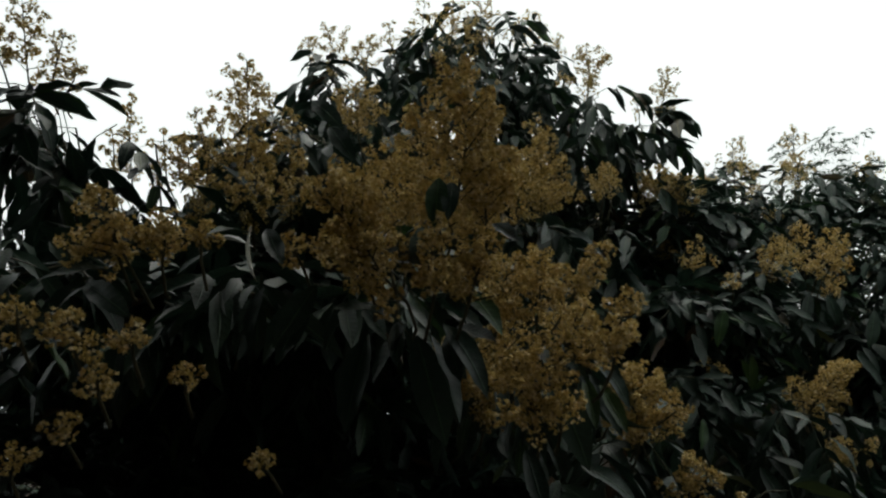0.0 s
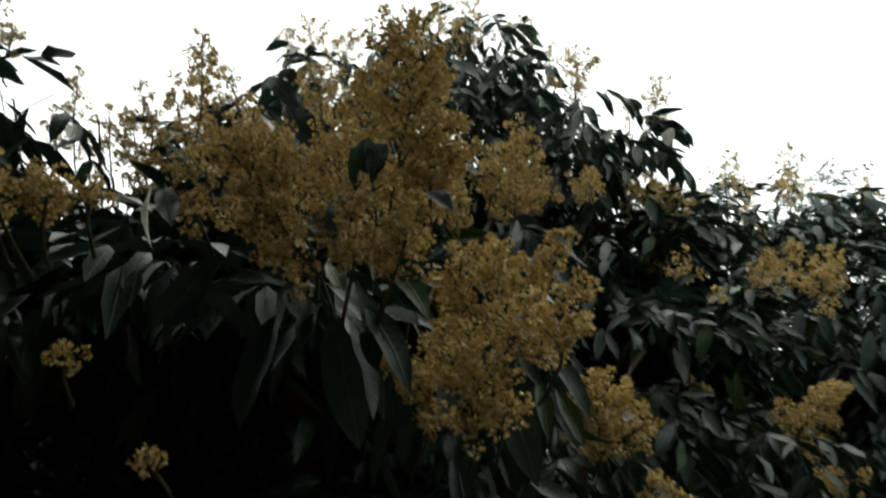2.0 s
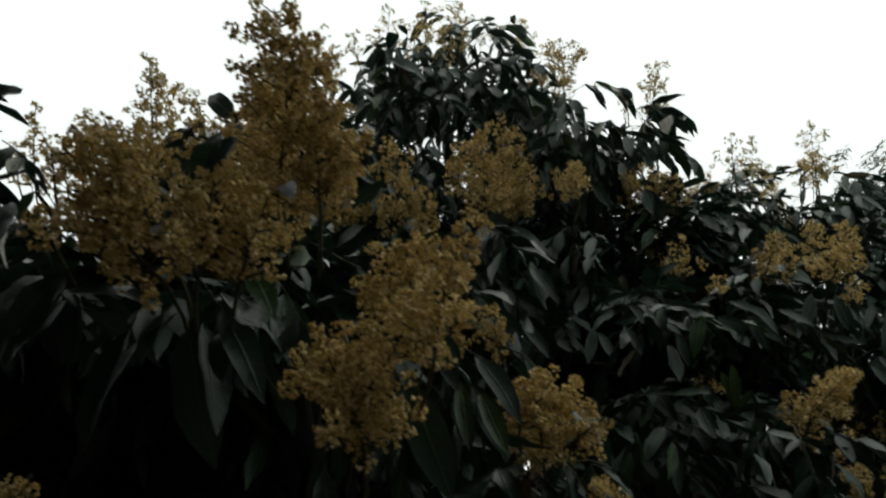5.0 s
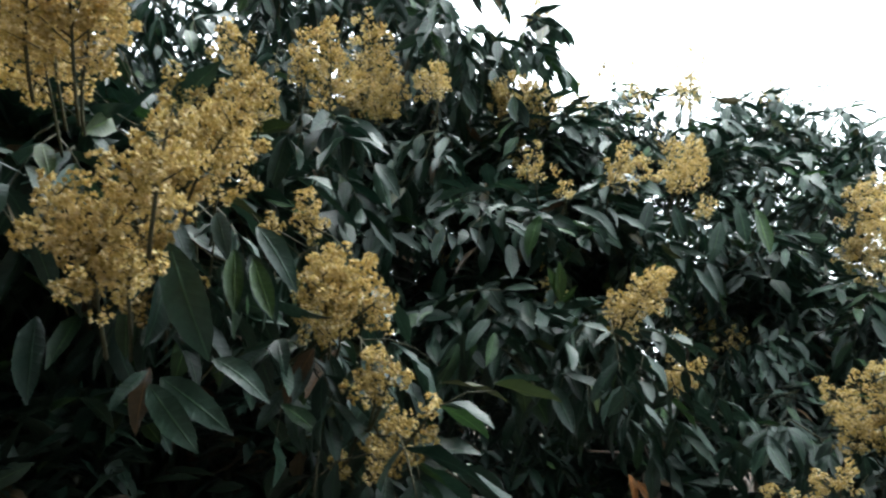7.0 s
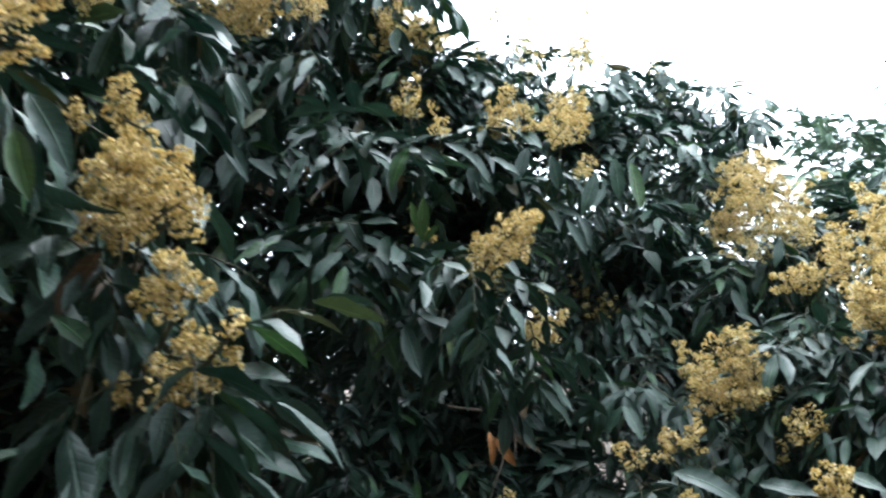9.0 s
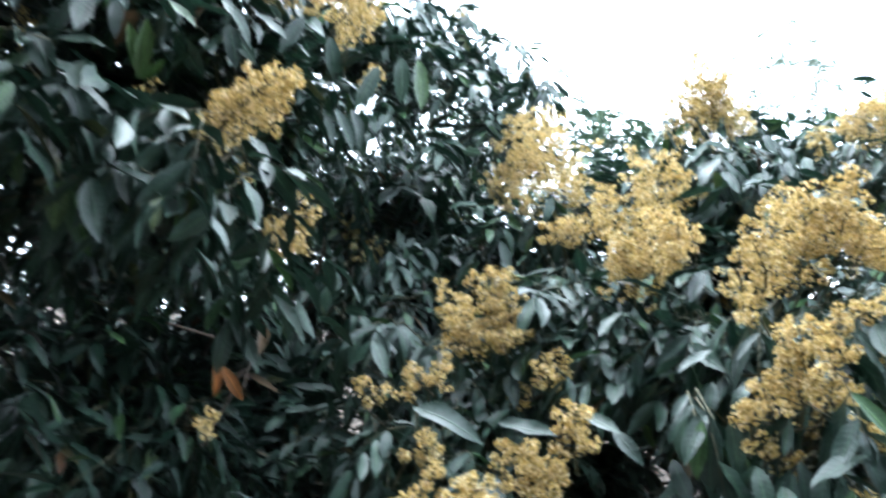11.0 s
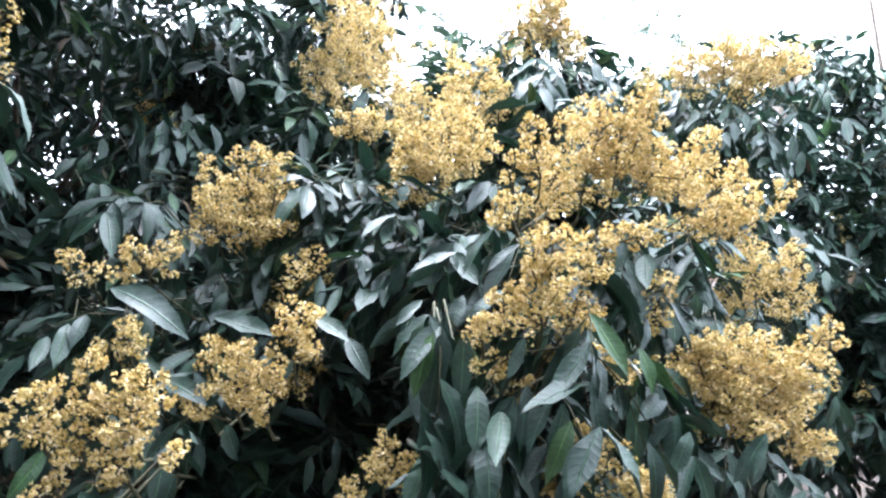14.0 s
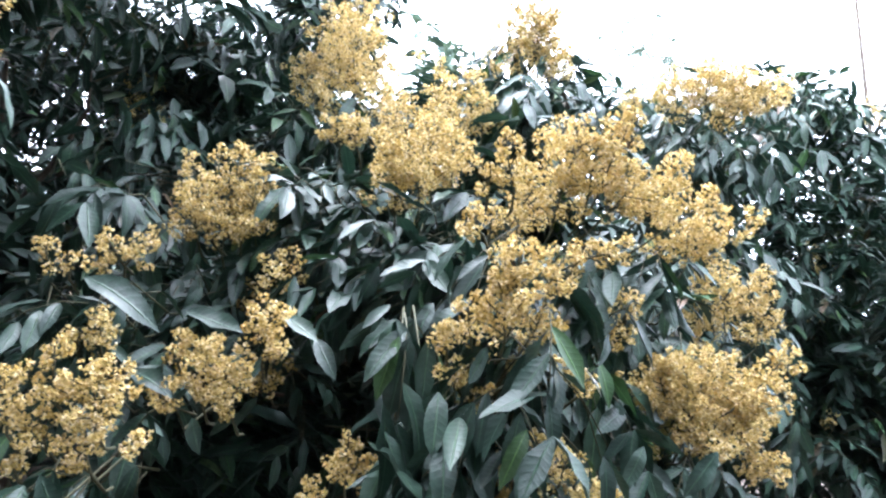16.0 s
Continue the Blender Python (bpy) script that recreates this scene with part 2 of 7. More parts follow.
def spray_poses(p, way, count, leaf, seed, droop=0.55, lift=(0.1, 0.75)):
    """The blades of a twig's end: feathered leaves that stand round the twig and hang over. Also the leaf stalks."""
    r = np.random.default_rng(seed)
    way = unit(way)
    a = unit(np.cross(way, (0.3, 0.2, 0.93)))
    b = np.cross(way, a)
    roots, ways, sizes, sticks = [], [], [], []
    for i in range(count):
        az = i * 2.4 + r.uniform(-0.5, 0.5)
        d = unit(way * r.uniform(*lift) + np.cos(az) * a + np.sin(az) * b)
        start = np.asarray(p) - way * r.uniform(0, 0.09)
        long = leaf * r.uniform(0.8, 1.5)
        s = np.linspace(0, 1, 4)[:, None]
        stick = start + d * long * s + np.array([0, 0, -1.0]) * (droop * r.uniform(0.5, 1.1)) * long * s ** 2
        sticks.append((stick, np.array([0.0018, 0.0015, 0.0012, 0.0009])))
        run = unit(stick[3] - stick[1])
        across = unit(np.cross(run, (0, 0, 1)))
        pairs = r.integers(2, 5)
        for k in range(pairs):
            f = 0.35 + 0.62 * k / max(1, pairs - 1)
            at = start + d * long * f + np.array([0, 0, -1.0]) * droop * 0.8 * long * f ** 2
            for sgn in (-1, 1):
                if r.random() < 0.1:
                    continue
                roots.append(at)
                ways.append(run * r.uniform(0.5, 1.0) + sgn * across * r.uniform(0.45, 0.95) + np.array([0, 0, -1.0]) * droop * r.uniform(-0.2, 1.1) + r.normal(0, 0.17, 3))
                sizes.append(leaf * r.uniform(0.75, 1.15) * (1.0 if k else 0.85))
    return leaf_poses(np.array(roots), np.array(ways), np.array(sizes), seed + 1), sticks


# ---- flowers ----
def star():
    th = np.arange(4) * np.pi / 2
    tips = np.stack([np.cos(th), np.sin(th), np.full(4, 0.55)], 1)
    mids = np.stack([0.5 * np.cos(th + 0.785), 0.5 * np.sin(th + 0.785), np.full(4, 0.05)], 1)
    v = np.concatenate([[[0, 0, -0.5]], tips, mids])
    t = []
    for i in range(4):
        t += [(0, 5 + (i + 3) % 4, 1 + i), (0, 1 + i, 5 + i)]
    return v, np.array(t)


def bud():
    v = np.array([[0.9, 0, -0.35], [-0.45, 0.78, -0.35], [-0.45, -0.78, -0.35], [0, 0, 0.9]])
    return v, np.array([(0, 1, 3), (1, 2, 3), (2, 0, 3), (1, 0, 2)])


STAR, BUD = star(), bud()


def flower_head(base, tip, width, seed, coarse=1.0, fork=None, airy=False):
    """A feathered head of tiny flowers from base to tip: flower mesh and stalk mesh."""
    r = np.random.default_rng(seed)
    base, tip = np.asarray(base, dtype=float), np.asarray(tip, dtype=float)
    long = np.linalg.norm(tip - base)
    way = (tip - base) / long
    a = unit(np.cross(way, (0.31, 0.2, 0.93) if abs(way[2]) < 0.9 else (0.93, 0.3, 0.1)))
    b = np.cross(way, a)
    stalks, bunches, sizes = Pile(), [], []
    bow = (a * r.normal(0, 0.05) + b * r.normal(0, 0.05)) * long
    back = unit(unit(np.asarray(fork) - base) - 0.5 * way)
    axis = [base + back * min(0.07, 0.05 + 0.25 * (long - 0.06) if long > 0.06 else 0.035), base + back * 0.03 - way * 0.012, base, base + way * long * 0.5 + bow, tip]
    stalks.add(*tube(axis, [0.0026, 0.0024, 0.0022, 0.0017, 0.0009], 5))
    count = max(5, int(long / ((0.0095 if airy else 0.0082) * coarse)))
    for i in range(count):
        s = 0.04 + 0.96 * (i + r.uniform(0, 0.8)) / count
        env = width * 0.5 * (min(1.0, 0.5 + s / 0.25) * (1.0 - s) ** (0.9 if airy else 0.7) + 0.12)
        out = env * r.choice((0.55, 0.85, 1.0, 1.25, 1.45)) * r.uniform(0.85, 1.1)
        az = i * 2.4 + r.uniform(-0.5, 0.5)
        root = base + way * long * s + bow * (1 - (2 * s - 1) ** 2)
        d = unit(np.cos(az) * a + np.sin(az) * b + way * r.uniform(0.2, 0.8) + np.array([0, 0, r.uniform(-0.2, 0.25)]))
        end = root + d * out
        if out > 0.012:
            stalks.add(*tube([root, end], [0.0015, 0.0008], 3, False))
        # tight round bunches sit along the side branch on short stalks
        k = max(1, int(round(out / ((0.0135 if airy else 0.0115) * coarse))))
        for j in range(k):
            f = 1.0 - j / max(1, k) * 0.85
            at = root + (end - root) * f
            off = r.normal(0, 1.0, 3) * (0.0085 if j else 0.003) * coarse ** 0.6
            bunches.append(at + off)
            sizes.append(r.uniform(0.0085, 0.0145) * (1.0 if j else 0.85) * (0.85 if airy else 1.0) * coarse ** 0.6)
    bunches, sizes = np.array(bunches), np.array(sizes)
    per = max(8, int(19 / coarse ** 1.4))
    ball = unit(r.normal(size=(len(bunches), per, 3)))
    spots = bunches[:, None] + ball * (sizes[:, None] * r.uniform(0.62, 1.0, (len(bunches), per)))[..., None]
    spots, n = spots.reshape(-1, 3), unit(ball.reshape(-1, 3) + r.normal(0, 0.35, (len(bunches) * per, 3)))
    u = unit(np.cross(n, r.normal(size=n.shape)))
    size = r.uniform(0.0030, 0.0046, len(n)) * coarse ** 0.7
    m = np.zeros((len(n), 4, 4))
    m[:, :3, 0], m[:, :3, 1], m[:, :3, 2], m[:, :3, 3] = u * size[:, None], np.cross(n, u) * size[:, None], n * size[:, None], spots
    open_ones = r.random(len(n)) < 0.55
    heads = Pile()
    heads.copies(*STAR, m[open_ones])
    heads.copies(*BUD, m[~open_ones])
    return heads.mesh("blossoms", BLOSSOM, False), stalks.mesh("flower_panicle", STALK)


# ---- trees ----
AISLE_A, AISLE_B = np.array([0.0, -0.1, 1.4]), np.array([1.1, 0.55, 1.05])


def off_line(p, a, b):
    """How far places lie from the line between a and b."""
    d = b - a
    f = np.clip((p - a) @ d / (d @ d), 0, 1)
    return np.linalg.norm(p - a - f[..., None] * d, axis=-1)


def from_aisle(p):
    """How far places lie from the open way between the trees."""
    return off_line(np.asarray(p), AISLE_A, AISLE_B)


class Tree:
    """A fruit tree: an Empty at its foot, with trunk, limbs, single leaves, flower heads and the mass of its foliage."""

    def __init__(self, x, y, label, height, girth=0.09, far=False, most=280, hang=0.35, droops=0.75):
        self.root, self.hang, self.droops = tagged(new("longan_tree"), label, "tree", "orchard trees"), hang, droops
        self.foot, self.height, self.girth, self.most, self.far = np.array([x, y, 0.0]), height, girth, most, far
        self.near, self.mass, self.twigs, self.leaves, self.seed = [[] for _ in BLADES], [[] for _ in BLADES], Pile(), 0, int(abs(x * 977 + y * 131)) + 3
        self.fork, self.hollows = np.array([x, y, height]), []
        bend = [self.foot + (0, 0, -0.1), self.foot + (0.03, 0.02, height * 0.35), self.foot + (-0.02, 0.03, height * 0.7), self.fork]
        part("trunk", tri_mesh("trunk", *tube(bend, [girth * 1.5, girth, girth * 0.9, girth * 0.75], 10), BARK), self.root)

    def next(self):
        self.seed += 7
        return self.seed

    def bare(self, p):
        """Whether a place lies in one of the dark hollows under the boughs, where no leaves grow."""
        p = np.asarray(p)
        found = np.zeros(p.shape[:-1], dtype=bool)
        for a, b, r in self.hollows:
            found |= off_line(p, a, b) < r
        return found

    def hollow(self, ax, ay, az, bx, by, bz, r):
        self.hollows.append((np.array([ax, ay, az]), np.array([bx, by, bz]), r))

    def limb(self, x, y, z, r=0.03):
        """A bough from the fork to a place in the crown."""
        e = self.fork + (np.array([x, y, z]) - self.fork) * 0.8
        r *= 0.5
        j = np.random.default_rng(self.next())
        mid = self.fork * 0.5 + e * 0.5 + j.normal(0, 0.06, 3) + (0, 0, 0.08)
        pts = [self.fork - (0, 0, 0.05), self.fork * 0.75 + mid * 0.25 + j.normal(0, 0.02, 3), mid, mid * 0.45 + e * 0.55 + j.normal(0, 0.03, 3), e]
        part("limb", tri_mesh("limb", *tube(pts, [r * 1.2, r, r * 0.8, r * 0.55, r * 0.25], 8), BARK), self.root)

    def spray(self, x, y, z, wx=0.0, wy=-0.5, wz=0.6, count=6, leaf=0.12, droop=0.55, single=False, lift=(0.1, 0.75)):
        if not single:
            wz, droop = wz * (self.hang if wz < 0 else 1.0), droop * self.droops
        p, way = np.array([x, y, z]), unit((wx, wy, wz))
        m, sticks = spray_poses(p, way, count, leaf, self.next(), droop, lift)
        for line, r in sticks if single else sticks[::3]:
            if from_aisle(line[3]) < 0.76 or self.bare(line).any():
                continue
            self.twigs.add(*tube(line if single else line[::3], r if single else r[::3], 3, single))
        back = unit(self.fork + (0, 0, 0.3) - p)
        if not self.bare(p + back * np.array([[0.0], [0.12], [0.22]])).any():
            self.twigs.add(*tube([p + back * 0.22 + (0, 0, -0.03), p + unit(back - way) * 0.1, p], [0.003, 0.0024, 0.0015], 4, False))
        m = m[(from_aisle(m[:, :3, 3] + 0.6 * m[:, :3, 0]) > 0.7) & ~self.bare(m[:, :3, 3] + 0.5 * m[:, :3, 0])]
        kinds = np.random.default_rng(self.next()).integers(0, len(BLADES), len(m))
        for k, pose_ in zip(kinds, m):
            if single and self.leaves < self.most:
                self.leaves += 1
                part("leaf", BLADE_MESHES[k], self.root).matrix_basis = Matrix(pose_.tolist())
            else:
                (self.near if single else self.mass)[k].append(pose_)

    def panicle(self, bx, by, bz, tx, ty, tz, width, leaves=5, leaf=0.105, coarse=1.0, airy=False):
        """A flower head from its base to its tip, with the leaves below it."""
        heads, stalks = flower_head((bx, by, bz), (tx, ty, tz), width, self.next(), coarse, self.fork, airy)
        ob = part("flower_panicle", stalks, self.root)
        part("blossoms", heads, ob, "tiny creamy yellow flowers in tight bunches", "stuff")
        if leaves:
            way = unit((tx - bx, ty - by, tz - bz))
            self.spray(bx - way[0] * 0.05, by - way[1] * 0.05, bz - way[2] * 0.05, *way, leaves, leaf, 0.85, True, (-0.45, 0.1))

    def leaf(self, bx, by, bz, tx, ty, tz, facing=(0, -0.5, 0.85), kind=1, mesh=None):
        """One blade from its stalk to its tip, its upper face turned one way."""
        a, n = np.array([tx - bx, ty - by, tz - bz]), np.array(facing, dtype=float)
        long = np.linalg.norm(a)
        u = a / long
        n = unit(n - np.dot(n, u) * u)
        m = np.eye(4)
        m[:3, 0], m[:3, 1], m[:3, 2], m[:3, 3] = a, np.cross(n, u) * long, n * long, (bx, by, bz)
        part("leaf", mesh or BLADE_MESHES[kind], self.root, LEAF_LABELS.get(mesh.name if mesh else "", "")).matrix_basis = Matrix(m.tolist())

    def glare_leaf(self, x, y, z, wx, wy, wz, leaf=0.1):
        """One leaf with the sky's glare put into its whitish colour."""
        m = leaf_poses(np.array([[x, y, z]]), np.array([[wx, wy, wz]]), np.array([leaf]), self.next())
        part("leaf", GLARE_MESH, self.root, "leaf with sky glare painted whitish").matrix_basis = Matrix(m[0].tolist())

    def crown(self, cx, cy, cz, rx, ry, rz, count, flowers=0.0, leaf=0.105, low=0.25, inner=0.72, leaves=5, coarse=1.4, under=0.3, clump=2.6, gap=-0.08):
        """Sprays of leaves through the outer part of a rounded crown."""
        j = np.random.default_rng(self.next())
        c, rad, made, tries = np.array([cx, cy, cz]), np.array([rx, ry, rz]), 0, 0
        while made < count and tries < count * 20:
            tries += 1
            d = unit(j.normal(size=3))
            lump = 0.88 + 0.16 * noise.noise(Vector(d * 2.3) + Vector((cx, cy, cz)))
            p = c + d * rad * lump * j.uniform(inner, 1.0)
            if p[2] < low or from_aisle(p) < 0.85 or (d[2] < -0.1 and j.random() > under):
                continue
            if noise.noise(Vector(p * clump) + Vector((9, 4, 1))) < gap:
                continue
            made += 1
            way = unit(d * (1, 1, 0.7) + (0, 0, 0.35) + j.normal(0, 0.25, 3))
            self.spray(*p, *way, leaves, leaf * j.uniform(0.85, 1.15), j.uniform(0.1, 0.55))
            if j.random() < flowers and d[2] > -0.1:
                top = p + unit(way + (0, 0, 0.8)) * j.uniform(0.1, 0.2)
                self.panicle(*p, *top, j.uniform(0.06, 0.11), 0, coarse=coarse)

    def finish(self):
        pile = Pile()
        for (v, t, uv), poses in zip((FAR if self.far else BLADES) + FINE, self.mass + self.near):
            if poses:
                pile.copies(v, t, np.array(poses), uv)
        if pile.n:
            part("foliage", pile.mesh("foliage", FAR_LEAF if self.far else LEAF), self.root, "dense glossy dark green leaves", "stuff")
        part("twig", self.twigs.mesh("twig", STALK), self.root, "thin green-brown twigs", "stuff")


# ---- ground ----
def ground():
    n = 121
    s = np.linspace(-1, 1, n)
    g = np.sign(s) * (np.abs(s) * 6 + np.abs(s) ** 6 * 900)
    v = []
    for yy in g:
        for xx in g:
            near = math.exp(-(xx * xx + yy * yy) / 400)
            h = near * (0.05 * noise.noise(Vector((xx * 0.9, yy * 0.9, 0))) + 0.02 * noise.noise(Vector((xx * 4, yy * 4, 3))))
            v.append((xx + 2, yy + 2, h))
    f = [(i * n + k, i * n + k + 1, (i + 1) * n + k + 1, (i + 1) * n + k) for i in range(n - 1) for k in range(n - 1)]
    return tagged(new("ground", mesh_of("ground", v, f, SOIL)), "bare brown orchard soil strewn with fallen leaves", "ground", "", "structure")


ground()


def litter():
    j = np.random.default_rng(5)
    pile, count = Pile(), 1800
    xy = np.stack([j.uniform(-3, 12, count), j.uniform(-1, 11, count)], 1)
    th, size = j.uniform(0, 6.28, count), j.uniform(0.06, 0.13, count)
    u = np.stack([np.cos(th), np.sin(th), j.normal(0, 0.12, count)], 1)
    m = leaf_poses(np.concatenate([xy, j.uniform(0.02, 0.06, (count, 1))], 1), u, size, 9)
    kinds = j.integers(0, len(BLADES), count)
    for k, (v, t, uv) in enumerate(BLADES):
        pile.copies(v, t, m[kinds == k], uv)
    tagged(new("leaf_litter", pile.mesh("leaf_litter", LITTER)), "dry brown fallen leaves scattered on the soil", "leaf litter", "", "stuff")


litter()

# ---- the trees of the orchard ----
# a near tree whose flowering boughs reach over the path
A = Tree(-0.35, 2.3, "flowering longan tree with drooping dark leaves and yellow flower heads", 0.8, 0.08)
for x, y, z, r in ((0.0, 1.15, 1.25, 0.018), (-0.45, 1.10, 1.20, 0.015), (0.3, 1.35, 1.05, 0.017), (-0.75, 1.65, 1.60, 0.018), (0.1, 1.75, 1.50, 0.018), (-1.4, 2.15, 1.20, 0.018)):
    A.limb(x, y, z, r)
A.hollow(-0.45, 0.74, 1.42, -0.22, 0.74, 1.40, 0.11)
A.hollow(-0.41, 0.89, 1.40, -0.14, 0.89, 1.39, 0.14)
A.hollow(-0.60, 1.19, 1.41, -0.20, 1.18, 1.40, 0.19)
A.hollow(-0.10, 0.86, 1.33, 0.03, 0.86, 1.33, 0.08)
A.hollow(-0.05, 0.76, 1.46, 0.07, 0.76, 1.46, 0.11)
A.hollow(-0.11, 0.95, 1.45, 0.04, 0.95, 1.44, 0.11)
A.hollow(-0.15, 0.75, 1.51, -0.09, 0.77, 1.44, 0.10)
A.hollow(0.03, 1.03, 1.17, 0.33, 1.01, 1.15, 0.08)
A.hollow(-0.09, 1.29, 1.17, 0.29, 1.27, 1.12, 0.09)
A.hollow(-0.55, 1.15, 1.36, -0.12, 1.16, 1.28, 0.22)
A.hollow(-0.30, 0.96, 1.44, -0.11, 0.97, 1.39, 0.15)
A.hollow(0.03, 1.10, 1.30, 0.12, 1.22, 1.19, 0.13)
A.hollow(-0.11, 0.78, 1.40, -0.24, 0.89, 1.40, 0.11)
A.hollow(0.0, 1.40, 1.15, 0.08, 1.64, 1.12, 0.22)
A.panicle(0.04, 0.98, 1.70, 0.06, 0.92, 1.93, 0.160, leaves=0)
A.panicle(0.01, 1.11, 1.72, 0.00, 1.05, 1.93, 0.142, leaves=0)
A.panicle(0.09, 0.99, 1.67, 0.11, 0.93, 1.89, 0.109, leaves=0)
A.panicle(-0.04, 1.20, 1.72, -0.05, 1.15, 1.91, 0.172, leaves=0)
A.panicle(-0.05, 0.89, 1.61, -0.11, 0.85, 1.76, 0.141, leaves=0)
A.panicle(-0.08, 0.86, 1.60, -0.14, 0.83, 1.72, 0.108, leaves=0)
A.panicle(-0.00, 0.84, 1.55, 0.03, 0.81, 1.65, 0.132, leaves=0)
A.panicle(-0.03, 0.84, 1.56, -0.08, 0.82, 1.64, 0.118, leaves=0)
A.panicle(0.08, 1.03, 1.67, 0.10, 1.00, 1.79, 0.130, leaves=0)
A.panicle(0.33, 2.18, 2.04, 0.39, 2.09, 2.36, 0.223, leaves=3, coarse=1.3)
A.panicle(0.39, 2.17, 2.05, 0.45, 2.12, 2.26, 0.167, leaves=3, coarse=1.3)
A.panicle(0.04, 0.84, 1.54, 0.08, 0.82, 1.63, 0.076, leaves=0)
A.panicle(0.13, 1.22, 1.56, 0.14, 1.19, 1.69, 0.120, leaves=3)
A.panicle(0.18, 1.22, 1.56, 0.20, 1.18, 1.70, 0.130, leaves=3)
A.panicle(0.20, 1.08, 1.56, 0.29, 1.05, 1.67, 0.081, leaves=0)
A.panicle(0.12, 0.96, 1.44, 0.09, 0.94, 1.52, 0.107, leaves=0)
A.panicle(0.13, 0.96, 1.44, 0.21, 0.93, 1.55, 0.092, leaves=0)
A.panicle(0.13, 0.97, 1.38, 0.12, 0.95, 1.49, 0.123, leaves=0)
A.panicle(0.16, 0.97, 1.39, 0.16, 0.96, 1.44, 0.061, leaves=0)
A.panicle(0.34, 1.27, 1.35, 0.36, 1.23, 1.49, 0.120, leaves=3)
A.panicle(0.30, 1.26, 1.40, 0.32, 1.24, 1.48, 0.060, leaves=3)
A.panicle(0.37, 1.26, 1.38, 0.41, 1.25, 1.41, 0.050, leaves=2)
A.panicle(0.40, 1.17, 1.26, 0.42, 1.16, 1.32, 0.072, leaves=3)
A.panicle(-0.38, 0.86, 1.64, -0.43, 0.84, 1.75, 0.058, leaves=3)
A.panicle(-0.39, 0.86, 1.64, -0.40, 0.85, 1.70, 0.101, leaves=3)
A.panicle(-0.34, 0.86, 1.64, -0.33, 0.85, 1.70, 0.087, leaves=3)
A.panicle(-0.29, 0.86, 1.64, -0.29, 0.85, 1.68, 0.051, leaves=3)
A.panicle(-0.36, 1.39, 1.84, -0.34, 1.36, 1.97, 0.095, leaves=3, coarse=1.15)
A.panicle(-0.29, 1.43, 1.88, -0.29, 1.41, 1.96, 0.074, leaves=3, coarse=1.15)
A.panicle(-0.47, 1.44, 1.87, -0.51, 1.42, 1.95, 0.086, leaves=3, coarse=1.15, airy=True)
A.panicle(-0.16, 0.86, 1.62, -0.18, 0.85, 1.66, 0.051, leaves=0)
A.panicle(-0.60, 1.55, 2.00, -0.60, 1.51, 2.15, 0.147, leaves=3, coarse=1.15, airy=True)
A.panicle(-0.54, 1.55, 1.99, -0.55, 1.51, 2.13, 0.080, leaves=2, coarse=1.15, airy=True)
A.panicle(-0.70, 1.58, 2.05, -0.68, 1.52, 2.26, 0.069, leaves=1, coarse=1.15, airy=True)
A.panicle(-0.74, 1.57, 2.09, -0.74, 1.55, 2.18, 0.069, leaves=2, coarse=1.15, airy=True)
A.panicle(-0.47, 1.79, 2.24, -0.51, 1.74, 2.45, 0.174, leaves=3, coarse=1.3, airy=True)
A.panicle(-0.39, 1.79, 2.25, -0.41, 1.75, 2.39, 0.142, leaves=3, coarse=1.3, airy=True)
A.panicle(-0.55, 1.79, 2.26, -0.57, 1.77, 2.34, 0.095, leaves=3, coarse=1.3, airy=True)
A.panicle(-0.39, 0.76, 1.51, -0.40, 0.75, 1.57, 0.062, leaves=0)
A.panicle(-0.37, 0.77, 1.47, -0.37, 0.76, 1.50, 0.049, leaves=0)
A.panicle(-0.45, 0.75, 1.54, -0.45, 0.74, 1.58, 0.037, leaves=0)
A.panicle(-0.33, 0.76, 1.51, -0.33, 0.75, 1.54, 0.037, leaves=0)
A.panicle(-0.46, 0.88, 1.43, -0.47, 0.88, 1.46, 0.049, leaves=0)
A.panicle(-0.33, 0.92, 1.48, -0.33, 0.91, 1.51, 0.044, leaves=0)
A.panicle(-0.23, 0.95, 1.37, -0.24, 0.94, 1.39, 0.037, leaves=0)
A.panicle(-0.53, 0.89, 1.39, -0.53, 0.89, 1.43, 0.042, leaves=0)
A.panicle(-0.84, 1.37, 2.22, -0.84, 1.32, 2.41, 0.161, leaves=3, coarse=1.15, airy=True)
A.panicle(-0.79, 1.37, 2.21, -0.75, 1.34, 2.32, 0.099, leaves=2, coarse=1.15, airy=True)
A.panicle(-0.76, 1.38, 2.19, -0.73, 1.36, 2.25, 0.074, leaves=2, coarse=1.15, airy=True)
A.panicle(-0.89, 1.36, 2.25, -0.89, 1.34, 2.35, 0.099, leaves=2, coarse=1.15, airy=True)
A.spray(0.30, 1.41, 1.52, 0.14, 0.45, -0.88, 4, 0.11, 0.9, single=True)
A.spray(0.40, 1.36, 1.30, 0.46, 0.32, -0.83, 5, 0.11, 0.9, single=True)
A.spray(-0.84, 1.39, 2.13, -0.23, -0.20, -0.95, 6, 0.14, 0.9, single=True)
A.spray(-0.76, 1.42, 2.04, 0.39, -0.13, -0.91, 5, 0.14, 0.9, single=True)
A.spray(-0.77, 1.38, 2.17, 0.95, 0.06, -0.29, 4, 0.13, 0.4, single=True)
A.spray(-0.66, 1.41, 2.06, -0.08, 0.26, -0.96, 2, 0.11, 1.0, single=True)
A.spray(-0.53, 0.97, 1.68, -0.39, 0.09, -0.91, 3, 0.1, 0.7, single=True)
